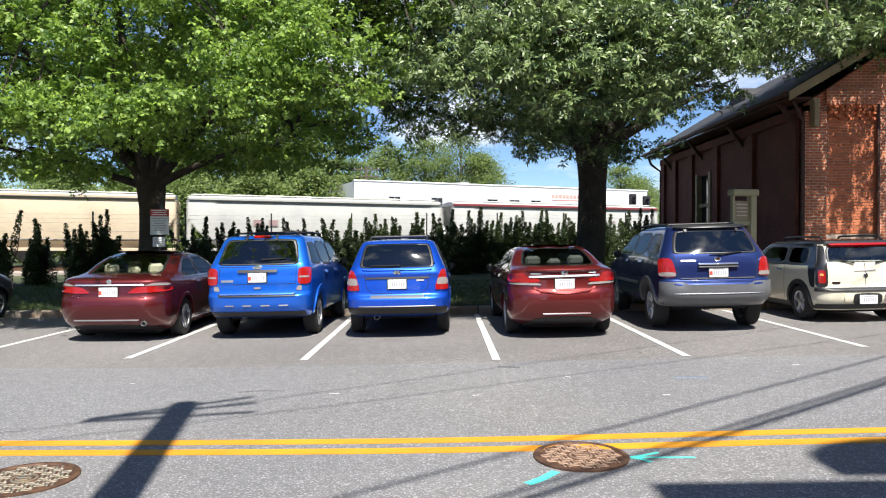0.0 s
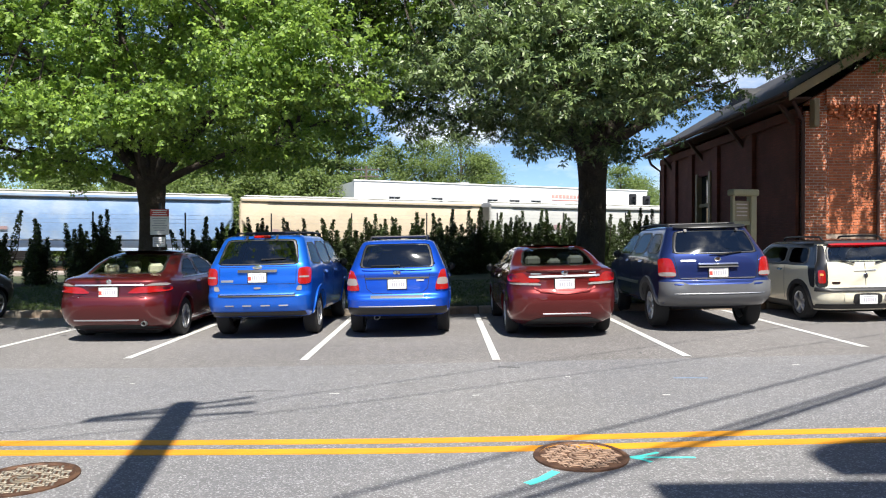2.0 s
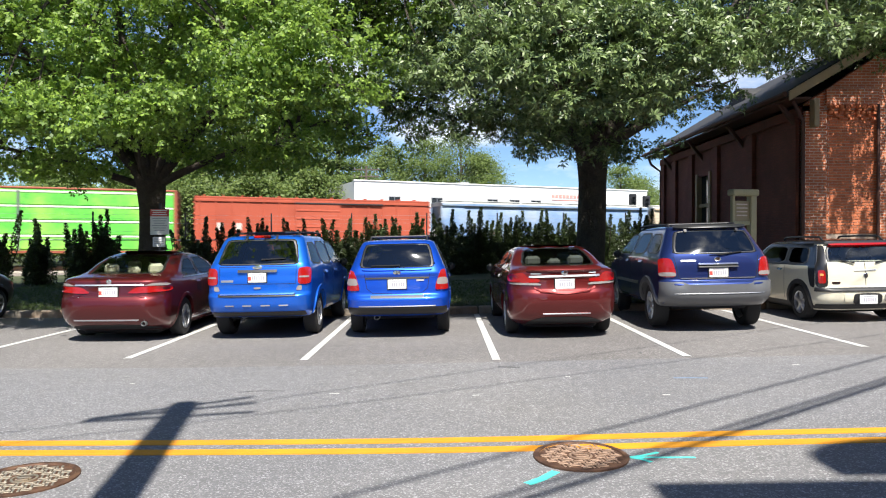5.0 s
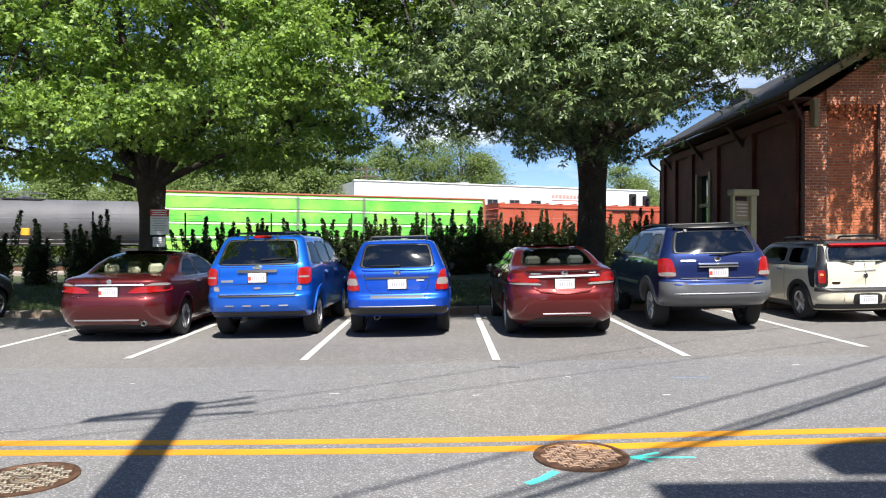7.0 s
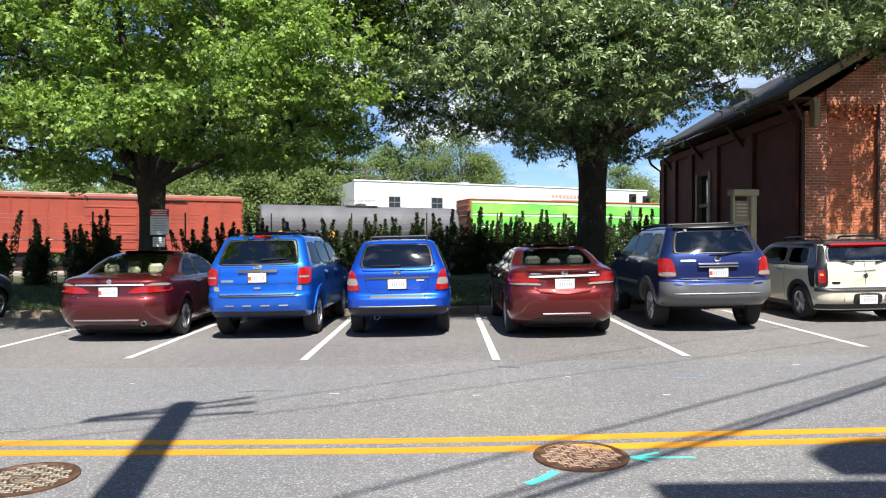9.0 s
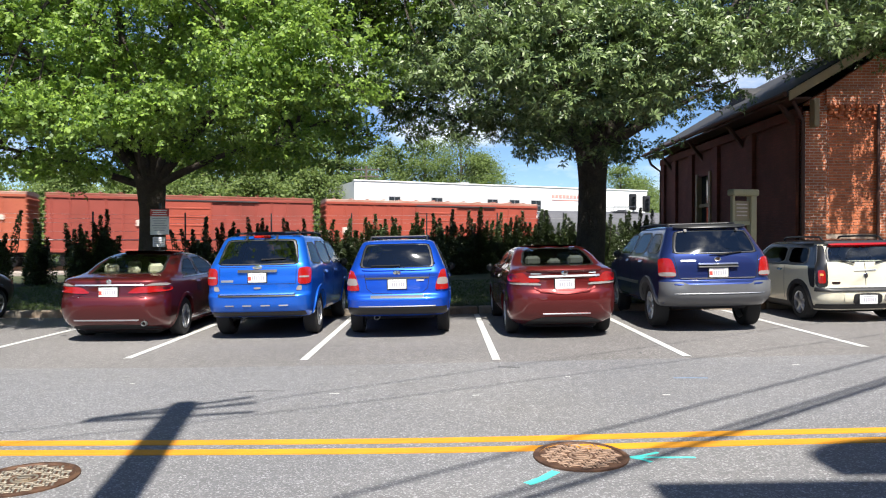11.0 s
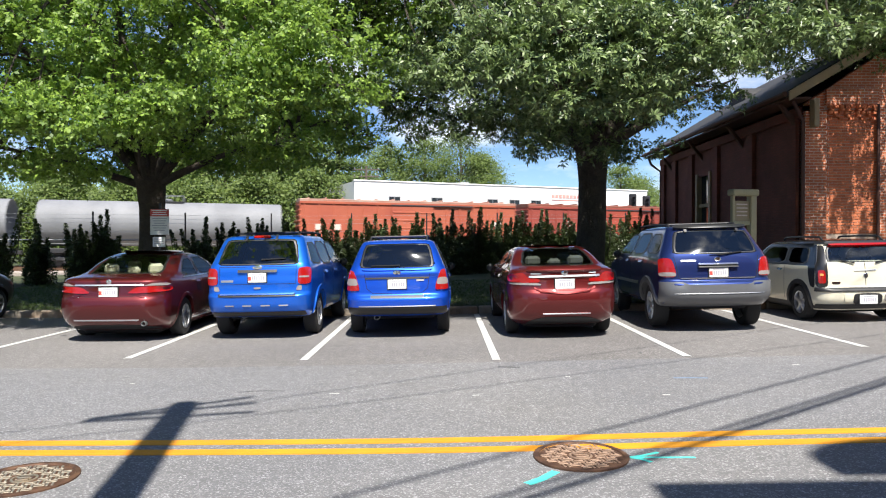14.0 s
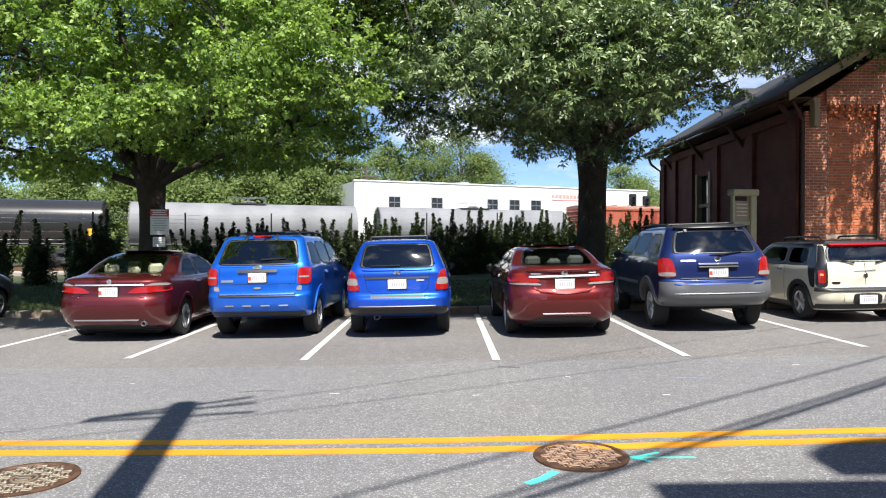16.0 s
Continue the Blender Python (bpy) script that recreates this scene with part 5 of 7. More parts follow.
# trees short of the railway and behind the camera are unseen, added for reflections
FAR = [(-52, 70, 13, 5.0, "m"), (-46, 62, 9, 4.0, "m"), (-41, 74, 12, 4.5, "m"), (-36, 66, 8.0, 4.0, "m"), (-31, 72, 10, 4.2, "m"), (-26, 68, 13, 4.6, "p"),
       (-21, 66, 15, 5.2, "m"), (-16.0, 70, 17, 5.4, "p"), (-11.5, 75, 18, 5.6, "p"), (-18.5, 78, 19, 5.5, "p"), (-24, 82, 18, 6, "m"), (-8, 92, 15, 5, "m"), (-2.5, 95, 16, 5.5, "m"), (2.5, 97, 17, 5.5, "m"), (6.0, 100, 14, 4.5, "m"),
       (9.5, 120, 10.5, 3.5, "m"), (14, 130, 11, 3, "m"), (18.5, 135, 11.5, 3.2, "m"), (22, 132, 10.5, 3, "m"), (27, 105, 13.5, 5.0, "m"), (31, 110, 12.5, 5, "m"),
       (36, 120, 11, 5, "m"), (-38, 58, 6.5, 4, "m"), (-33, 60, 7.5, 4, "m"), (-27.5, 60, 7, 4, "m"), (-22, 59, 7.5, 4, "m"), (-16.5, 61, 8, 4, "m"), (-12, 64, 8.5, 3.6, "m"), (-27, 3, 9, 4, "m"), (-30, 11, 11, 5, "m"), (-26, 19, 10, 4.5, "m"), (-33, 27, 12, 5, "m"), (-38, -8, 11, 5, "m"), (24, 4, 9, 4, "m"), (27, 12, 11, 5, "m"), (30, -6, 11, 5, "m"), (-14, -30, 9, 5, "m"), (-4, -36, 10, 5, "m"), (-24, -28, 10, 5, "m"), (42, 118, 10, 5, "m"), (-60, 85, 15, 6, "m"), (-68, 80, 16, 6, "m"), (48, 120, 12, 6, "m")]
for i, (x, y, h, r, kd) in enumerate(FAR):
    far_tree(x, y, h, r, 100 + i, M["pine"] if kd == "p" else M["far_leaf"], "tall pine beyond the railway" if kd == "p" else "leafy green tree of the woods and added surroundings",
             n=(24000 if kd == "p" else 18000 if 64 < y < 101 and abs(x) < 32 else 11000) if 50 < y else 5000, leaf=0.28 if 50 < y else 0.42, conifer=kd == "p")


# ---------------------------------------------------------------- cars
def pchip(xs, ys):
    """A smooth curve through table values that never overshoots."""
    xs, ys = np.array(xs, float), np.array(ys, float)
    h, d = np.diff(xs), np.diff(ys) / np.diff(xs)
    m = np.zeros(len(xs))
    m[0], m[-1] = d[0], d[-1]
    for i in range(1, len(xs) - 1):
        if d[i - 1] * d[i] > 0:
            w1, w2 = 2 * h[i] + h[i - 1], h[i] + 2 * h[i - 1]
            m[i] = (w1 + w2) / (w1 / d[i - 1] + w2 / d[i])

    def f(x):
        i = int(min(max(np.searchsorted(xs, x) - 1, 0), len(h) - 1))
        t = min(max((x - xs[i]) / h[i], 0), 1)
        a, b = ys[i], ys[i + 1]
        return a * (2 * t ** 3 - 3 * t * t + 1) + h[i] * m[i] * (t ** 3 - 2 * t * t + t) + b * (3 * t * t - 2 * t ** 3) + h[i] * m[i + 1] * (t ** 3 - t * t)
    return f


def rounded(poly, n=2, cut=0.15):
    """Cuts the corners of a polygon and fills its edges with points."""
    for _ in range(n):
        q = []
        for a, b in zip(poly, poly[1:] + poly[:1]):
            q.append((a[0] * (1 - cut) + b[0] * cut, a[1] * (1 - cut) + b[1] * cut))
            q.append((a[0] * cut + b[0] * (1 - cut), a[1] * cut + b[1] * (1 - cut)))
        poly, cut = q, 0.22
    out_pts = []
    for a, b in zip(poly, poly[1:] + poly[:1]):
        k = max(1, int(math.hypot(b[0] - a[0], b[1] - a[1]) / 0.05))
        out_pts += [(a[0] + (b[0] - a[0]) * i / k, a[1] + (b[1] - a[1]) * i / k) for i in range(k)]
    return out_pts


def inside(p, poly):
    c = False
    for (x0, y0), (x1, y1) in zip(poly, poly[1:] + poly[:1]):
        if (y0 > p[1]) != (y1 > p[1]) and p[0] < x0 + (p[1] - y0) * (x1 - x0) / (y1 - y0):
            c = not c
    return c


def mirror(poly):
    return [(-x, z) for x, z in poly][::-1]


class Car:
    """A body lofted from level outlines: table rows are height, rear end, front end, half width, corner radius."""

    def __init__(self, place, table, length, axles, tyre_r, body, label, bow=0.06, name="car"):
        self.top = thing(name, place, label, "car", "cars parked in the bays")
        self.L, self.axles, self.R, self.paint, self.bow = length, axles, tyre_r, body, bow
        z = [r[0] for r in table]
        self.z0, self.z1 = z[0], z[-1]
        self.yr, self.yf, self.w, self.r = (pchip(z, [row[k] for row in table]) for k in (1, 2, 3, 4))
        self.holes_rear, self.holes_side = [], []

    def taper(self, y):
        u = max(0.0, (abs(y - self.L / 2) / (self.L / 2) - 0.45) / 0.55)
        return 1 - 0.06 * u * u

    def rear_y(self, x, z):
        w, r = self.w(z), self.r(z)
        k = min(max(0.0, (abs(x) - (w - r)) / r), 1.0)
        return self.yr(z) + self.bow * (x / w) ** 2 + r * 0.8 * (1 - math.sqrt(1 - k * k))

    def front_y(self, x, z):
        w, r = self.w(z), self.r(z)
        k = min(max(0.0, (abs(x) - (w - r)) / r), 1.0)
        return self.yf(z) - 0.12 * (x / w) ** 2 - r * (1 - math.sqrt(1 - k * k))

    def S_rear(self, x, z):
        w = self.w(z) * 0.9995
        x = min(max(x, -w), w)
        y = self.rear_y(x, z)
        return Vector((x * self.taper(y), y, z))

    def S_side(self, s, y, z):
        w = self.w(z)
        return Vector((s * w * self.taper(y), y, z))

    def body(self, upper=None):
        zs = []
        z = self.z0
        while z < self.z1 - 0.001:
            zs.append(z)
            z += 0.022
        zs.append(self.z1)
        rows = []
        us = [math.sin(math.pi / 2 * k / 16) for k in range(-16, 17)]
        for z in zs:
            w = self.w(z)
            ring = [self.S_rear(u * w, z) for u in us]
            ya, yb = ring[-1].y, self.front_y(w, z)
            ring += [self.S_side(1, ya + (yb - ya) * k / 84, z) for k in range(1, 84)]
            fr = []
            for u in us[::-1][::2]:
                y = self.front_y(u * w, z)
                fr.append(Vector((u * w * self.taper(y), y, z)))
            ring += fr
            ring += [self.S_side(-1, ya + (yb - ya) * k / 84, z) for k in range(83, 0, -1)]
            rows.append(ring)
        n = len(rows[0])
        A = self.R + 0.055
        for ring in rows:
            for p in ring:
                for ay in self.axles:
                    d = math.hypot(p.y - ay, p.z - self.R)
                    if abs(p.x) > 0.55 and d < A * 1.06:
                        if d > A * 0.93:
                            k = A / d
                            p.y, p.z = ay + (p.y - ay) * k, max(self.z0, self.R + (p.z - self.R) * k)
                        else:
                            p.x = math.copysign(0.56, p.x)
        g = Geo()
        g.v = [tuple(p) for ring in rows for p in ring]
        for i in range(len(rows) - 1):
            for j in range(n):
                k = (j + 1) % n
                q = (i * n + j, i * n + k, (i + 1) * n + k, (i + 1) * n + j)
                c = sum((Vector(g.v[a]) for a in q), Vector()) / 4
                if any(c.y < self.L * 0.45 and j < 32 and inside((c.x, c.z), h) for h in self.holes_rear):
                    continue
                if j >= 32 and any(inside((c.y, c.z), h) for h in self.holes_side) and abs(c.x) > 0.4:
                    continue
                g.f.append(q)
        g.cap(rows[0][::-1])
        g.cap(rows[-1])
        shell = part("body", g, self.paint, self.top, smooth=True)
        if upper is not None:                              # glasshouse in a second colour, all but the tail
            shell.data.materials.append(upper[1])
            for p in shell.data.polygons:
                if p.center.z > upper[0] and p.center.y > self.rear_y(0, p.center.z) + 0.2:
                    p.material_index = 1
        part("underbody", Geo().box((-self.w(0.5) + 0.26, 0.55, self.z0 - 0.08), (self.w(0.5) - 0.26, self.L - 0.4, self.z0 + 0.2), 0.05), M["black_plastic"], self.top)

    def patch(self, name, poly, material, off=0.006, side=0, label="", parent=None, rim=True, n=2, rings=(1.0, 0.985, 0.6, 0.25), cut=0.15):
        pts = rounded(poly, n, cut)
        cx, cz = sum(p[0] for p in pts) / len(pts), sum(p[1] for p in pts) / len(pts)

        def S(a, z, o):
            if side:
                p = self.S_side(side, a, z)
                q, s = self.S_side(side, a + 0.01, z), self.S_side(side, a, z + 0.01)
            else:
                p = self.S_rear(a, z)
                q, s = self.S_rear(a + 0.01, z) if a < 0 else self.S_rear(a - 0.01, z), self.S_rear(a, z + 0.01)
            nn = (q - p).cross(s - p).normalized()
            if side and nn.x * side < 0 or not side and nn.y > 0:
                nn = -nn
            return p + nn * o
        g = Geo()
        rows = []
        for i, k in enumerate(rings):
            o = (-0.004 if i == 0 and rim else off)
            rows.append([S(cx + (p[0] - cx) * k, cz + (p[1] - cz) * k, o) for p in pts])
        g.grid(rows, True)
        g.cap(rows[-1])
        ob = part(name, g, material, parent or self.top, label, smooth=True)
        return ob

    def line(self, name, pts, width, material, off=0.004, side=0, parent=None, label=""):
        """A thin strip along a path on the surface."""
        dense = []
        for a, b in zip(pts, pts[1:]):
            k = max(1, int(math.hypot(b[0] - a[0], b[1] - a[1]) / 0.04))
            dense += [(a[0] + (b[0] - a[0]) * i / k, a[1] + (b[1] - a[1]) * i / k) for i in range(k)]
        dense.append(pts[-1])
        up, dn = [], []
        for i, p in enumerate(dense):
            a, b = dense[max(i - 1, 0)], dense[min(i + 1, len(dense) - 1)]
            dx, dz = b[0] - a[0], b[1] - a[1]
            k = width / 2 / max(math.hypot(dx, dz), 1e-6)
            up.append((p[0] - dz * k, p[1] + dx * k))
            dn.append((p[0] + dz * k, p[1] - dx * k))

        def S(p, o):
            q = self.S_side(side, *p) if side else self.S_rear(*p)
            return q + (Vector((side * o, 0, 0)) if side else Vector((0, -o, 0)))
        g = Geo()
        hi = off * 0.35 if width > 0.012 else off          # mouldings slope outwards to their lower edge
        if up[0][1] < dn[0][1]:
            up, dn = dn, up
        g.grid([[S(p, -0.004) for p in up], [S(p, hi) for p in up], [S(p, off) for p in dn], [S(p, -0.004) for p in dn]])
        return part(name, g, material, parent or self.top, label, smooth=True)

    def band(self, name, x, lo, hi, material, off=0.01, label="", parent=None):
        """A panel across the tail between two heights, which may vary along it."""
        lo = lo if callable(lo) else (lambda u, v=lo: v)
        hi = hi if callable(hi) else (lambda u, v=hi: v)
        us = [x * math.sin(math.pi / 2 * k / 20) for k in range(-20, 21)]
        rows = []
        for t, o in ((0, -0.004), (0.0, off), (0.25, off * 1.1), (0.5, off * 1.15), (0.75, off * 1.1), (1, off), (1, -0.004)):
            row = []
            for u in us:
                z = lo(u) + (hi(u) - lo(u)) * t
                p = self.S_rear(u, z)
                out_v = Vector((u * abs(u) ** 3, -(x ** 4) * 0.6, 0)).normalized()
                row.append(p + out_v * o)
            rows.append(row)
        return part(name, Geo().grid(rows), material, parent or self.top, label, smooth=True)

    def rear_window(self, poly, glass, seal=True):
        self.holes_rear.append(rounded(poly, 2, 0.07))
        big = [(x * 1.05, z + (0.018 if z > sum(p[1] for p in poly) / len(poly) else -0.018)) for x, z in poly]
        w = self.patch("rear_window", big, glass, 0.006, n=2, cut=0.07)
        w.visible_shadow = False
        cx, cz = sum(p[0] for p in poly) / len(poly), sum(p[1] for p in poly) / len(poly)
        pts = rounded(big, 2, 0.07)
        outr = [pts[int(i * len(pts) / 60)] for i in range(60)]
        # black border round the glass, following the same outline inwards
        c = [(cx + (x - cx) * 0.93, cz + (z - cz) * 0.88) for x, z in outr]
        g = Geo()
        out_v = [Vector((math.copysign(0.005, p[0]), -0.006, 0)) for p in outr]
        mid = [((p[0] + q[0]) / 2, (p[1] + q[1]) / 2) for p, q in zip(outr, c)]
        g.grid([[self.S_rear(*p) + o * 0.3 for p, o in zip(outr, out_v)], [self.S_rear(*p) + o for p, o in zip(mid, out_v)], [self.S_rear(*p) + o * 0.8 for p, o in zip(c, out_v)]], True)
        part("window_seal", g, M["black_plastic"], w)

    def side_window(self, poly, glass):
        glass = M["glass_side_dark"] if glass == M["glass_dark"] else M["glass_side"]
        for s in (-1, 1):
            w = self.patch("side_window", poly, glass, 0.003, side=s, n=1)
            w.visible_shadow = False
            pts = rounded(poly, 1)
            cy, cz = sum(p[0] for p in pts) / len(pts), sum(p[1] for p in pts) / len(pts)
            g = Geo()
            g.grid([[self.S_side(s, cy + (y - cy) * k, cz + (z - cz) * k) + Vector((s * o, 0, 0)) for y, z in pts] for k, o in ((1.03, -0.002), (1.02, 0.007), (0.9, 0.005))], True)
            part("window_seal", g, M["black_plastic"], w)
        self.holes_side.append(rounded([(sum(p[0] for p in poly) / len(poly) + (y - sum(p[0] for p in poly) / len(poly)) * 0.96,
                                         sum(p[1] for p in poly) / len(poly) + (z - sum(p[1] for p in poly) / len(poly)) * 0.94) for y, z in poly], 1))

    def plate(self, x, z, w=0.305, h=0.155, red_patch=True, back=0.012):
        y = self.rear_y(x, z) - back
        p = part("number_plate", Geo().box((x - w / 2, y - 0.012, z - h / 2), (x + w / 2, y + 0.04, z + h / 2), 0.008), M["plate"], self.top, "white number plate")
        part("plate_frame", Geo().box((x - w / 2 - 0.012, y - 0.006, z - h / 2 - 0.012), (x + w / 2 + 0.012, y + 0.03, z + h / 2 + 0.012), 0.008), M["black_plastic"], p)
        for k in range(6):
            x0 = x - 0.085 + k * 0.036
            part("plate_bar", Geo().box((x0, y - 0.015, z - 0.035), (x0 + 0.022, y - 0.011, z + 0.03)), M["plate_ink"], p)
        part("plate_bar", Geo().box((x - 0.09, y - 0.015, z + 0.048), (x + 0.09, y - 0.011, z + 0.062)), M["plate_ink"], p)
        if red_patch:
            part("plate_patch", Geo().box((x - 0.145, y - 0.015, z - 0.04), (x - 0.1, y - 0.011, z + 0.02)), M["plate_red"], p)

    def badge(self, x, z, w, h, back=0.008):
        y = self.rear_y(x, z)
        g = Geo().lathe([(0.0, 1.0), (-0.006, 0.98), (-0.012, 0.8), (-0.012, 0.01)], 20, "y")
        g.v = [(x + a * w / 2, y + b - 0.004 + 0.0, z + c * h / 2) for a, b, c in g.v]
        part("badge", g, M["chrome"], self.top, smooth=True)

    def wheels(self, width=0.21, spokes=7, rim_mat=None, rim=0.66):
        rim_mat = rim_mat or M["alloy"]
        track = self.w(0.5) - width / 2 - 0.02
        R, h = self.R, width / 2
        spots = [(s, ay) for ay in self.axles for s in (-1, 1)]
        tyre = Geo().lathe([(-h, R * rim), (-h, R * 0.8), (-h * 0.92, R * 0.95), (-h * 0.7, R), (h * 0.7, R), (h * 0.92, R * 0.95), (h, R * 0.8), (h, R * rim)], 40, "x").mesh("tyre", True)
        tyre.materials.append(M["rubber"])
        rg = Geo().lathe([(h * 0.95, R * rim), (h * 0.9, R * rim * 0.93), (h * 0.4, R * rim * 0.9), (-h * 0.9, R * rim * 0.92), (-h, R * rim)], 40, "x")
        rimm = rg.mesh("rim", True)
        rimm.materials.append(rim_mat)
        back = Geo().lathe([(-0.02, R * rim * 0.91), (-0.02, 0.01)], 24, "x").mesh("brake_disc", True)
        back.materials.append(M["steel_dark"])
        hub = Geo().lathe([(h * 0.5, 0.075), (h * 0.85, 0.065), (h * 0.9, 0.04), (h * 0.9, 0.005)], 16, "x").mesh("hub", True)
        hub.materials.append(rim_mat)
        sp = Geo()
        sp.grid([[(h * 0.45, -0.03, 0.05), (h * 0.8, -0.018, 0.05), (h * 0.8, 0.018, 0.05), (h * 0.45, 0.03, 0.05)],
                 [(h * 0.4, -0.035, R * rim * 0.95), (h * 0.85, -0.022, R * rim * 0.95), (h * 0.85, 0.022, R * rim * 0.95), (h * 0.4, 0.035, R * rim * 0.95)]], True)
        spm = sp.mesh("spoke")
        spm.materials.append(rim_mat)
        for s, ay in spots:
            w = part("wheel", tyre, None, self.top, "black tyre on an alloy wheel", m=pose(s * track, ay, R, 0, 0, 0 if s > 0 else 180))
            part("rim", rimm, None, w)
            part("brake_disc", back, None, w)
            part("hub", hub, None, w)
            for k in range(spokes):
                part("spoke", spm, None, w, m=pose(0, 0, 0, 360 / spokes * k, 0, 0))

    def arches(self, material, band=0.05, proud=0.012):
        A = self.R + 0.05
        for s in (-1, 1):
            for ay in self.axles:
                rows = []
                for rr, o in ((A - 0.012, -0.10), (A - 0.012, proud), (A + band, proud), (A + band + 0.012, -0.004)):
                    row = []
                    for k in range(33):
                        a = radians(-18 + 216 * k / 32)
                        y, z = ay + rr * math.cos(a), max(self.z0 + 0.02, self.R + rr * math.sin(a))
                        p = self.S_side(s, y, z)
                        row.append(p + Vector((s * o, 0, 0)))
                    rows.append(row)
                part("wheel_arch", Geo().grid(rows), material, self.top, smooth=True)

    def cabin(self, seat, z_floor, z_seat, rear_seat_y, head_z, front_seat_y=None, half=0.6):
        top = self.top
        part("cabin_floor", Geo().box((-half, rear_seat_y - 0.3, z_floor - 0.05), (half, self.L - 1.4, z_floor)), M["interior"], top)
        part("dashboard", Geo().box((-half, self.L - 1.75, z_floor), (half, self.L - 1.35, z_seat - 0.02), 0.06), M["interior"], top)
        part("rear_seat", Geo().box((-half, rear_seat_y, z_floor), (half, rear_seat_y + 0.16, z_seat), 0.06), seat, top)
        for x in (-half * 0.62, 0, half * 0.62):
            s = 0.13 if x else 0.11
            part("headrest", Geo().box((x - s, rear_seat_y + 0.02, z_seat + 0.02), (x + s, rear_seat_y + 0.13, head_z - (0 if x else 0.05)), 0.045), seat, top)
        fy = front_seat_y or rear_seat_y + 0.95
        for x in (-half * 0.6, half * 0.6):
            b = part("front_seat", Geo().box((x - 0.25, fy, z_floor), (x + 0.25, fy + 0.15, z_seat + 0.02), 0.06), seat, top)
            part("headrest", Geo().box((x - 0.13, fy + 0.01, z_seat + 0.05), (x + 0.13, fy + 0.12, head_z + 0.03), 0.045), seat, b)
        part("steering_wheel", Geo().tube([(-half * 0.6 + 0.18 * math.cos(a), self.L - 1.85, z_seat - 0.05 + 0.18 * math.sin(a)) for a in [2 * math.pi * k / 20 for k in range(21)]], 0.015, 6, False), M["interior"], top)

    def mirrors(self, y, z, material):
        for s in (-1, 1):
            p = self.S_side(s, y, z)
            part("door_mirror", Geo().box((min(p.x, p.x + s * 0.15), y - 0.09, z - 0.05), (max(p.x, p.x + s * 0.15), y + 0.06, z + 0.1), 0.05), material, self.top)

    def door_lines(self, ys, z0, z1):
        for s in (-1, 1):
            for y in ys:
                self.line("door_gap", [(y, z0), (y + 0.02, z1)], 0.008, M["seam"], 0.0015, side=s)

    def handles(self, ys, z, material):
        for s in (-1, 1):
            for y in ys:
                self.line("door_handle", [(y, z), (y + 0.2, z + 0.01)], 0.035, material, 0.035, side=s)

    def roof_rails(self, y0, y1, x, z, material, rise=0.07, bars=()):
        for s in (-1, 1):
            pts = [(s * x, y0, z), (s * x, y0 + 0.1, z + rise), (s * x, (y0 + y1) / 2, z + rise + 0.01), (s * x, y1 - 0.1, z + rise), (s * x, y1, z)]
            part("roof_rail", Geo().tube(pts, 0.018, 8), material, self.top, smooth=True)
        for y in bars:
            part("cross_bar", Geo().tube([(-x, y, z + rise), (x, y, z + rise + 0.005)], 0.018, 8), material, self.top, smooth=True)

    def wiper(self, x0, x1, z, lift=0.02):
        y0, y1 = self.rear_y(x0, z) - 0.03, self.rear_y(x1, z + lift) - 0.025
        part("wiper", Geo().tube([(x0, y0, z), (x1, y1, z + lift)], [0.014, 0.008], 6), M["black_plastic"], self.top)

    def exhaust(self, x, z, y=0.12, r=0.035):
        part("exhaust_pipe", Geo().lathe([(0.5, r), (0.0, r), (0.0, r * 0.8), (0.15, r * 0.8)], 16, "y", (x, y, z)), M["galv"], self.top, smooth=True)


def place(x, y, yaw, tilt=1.2, drop=0.0):
    return pose(x, y, street_z(x, y + 2) + 0.006 - drop, 0, -tilt, yaw)


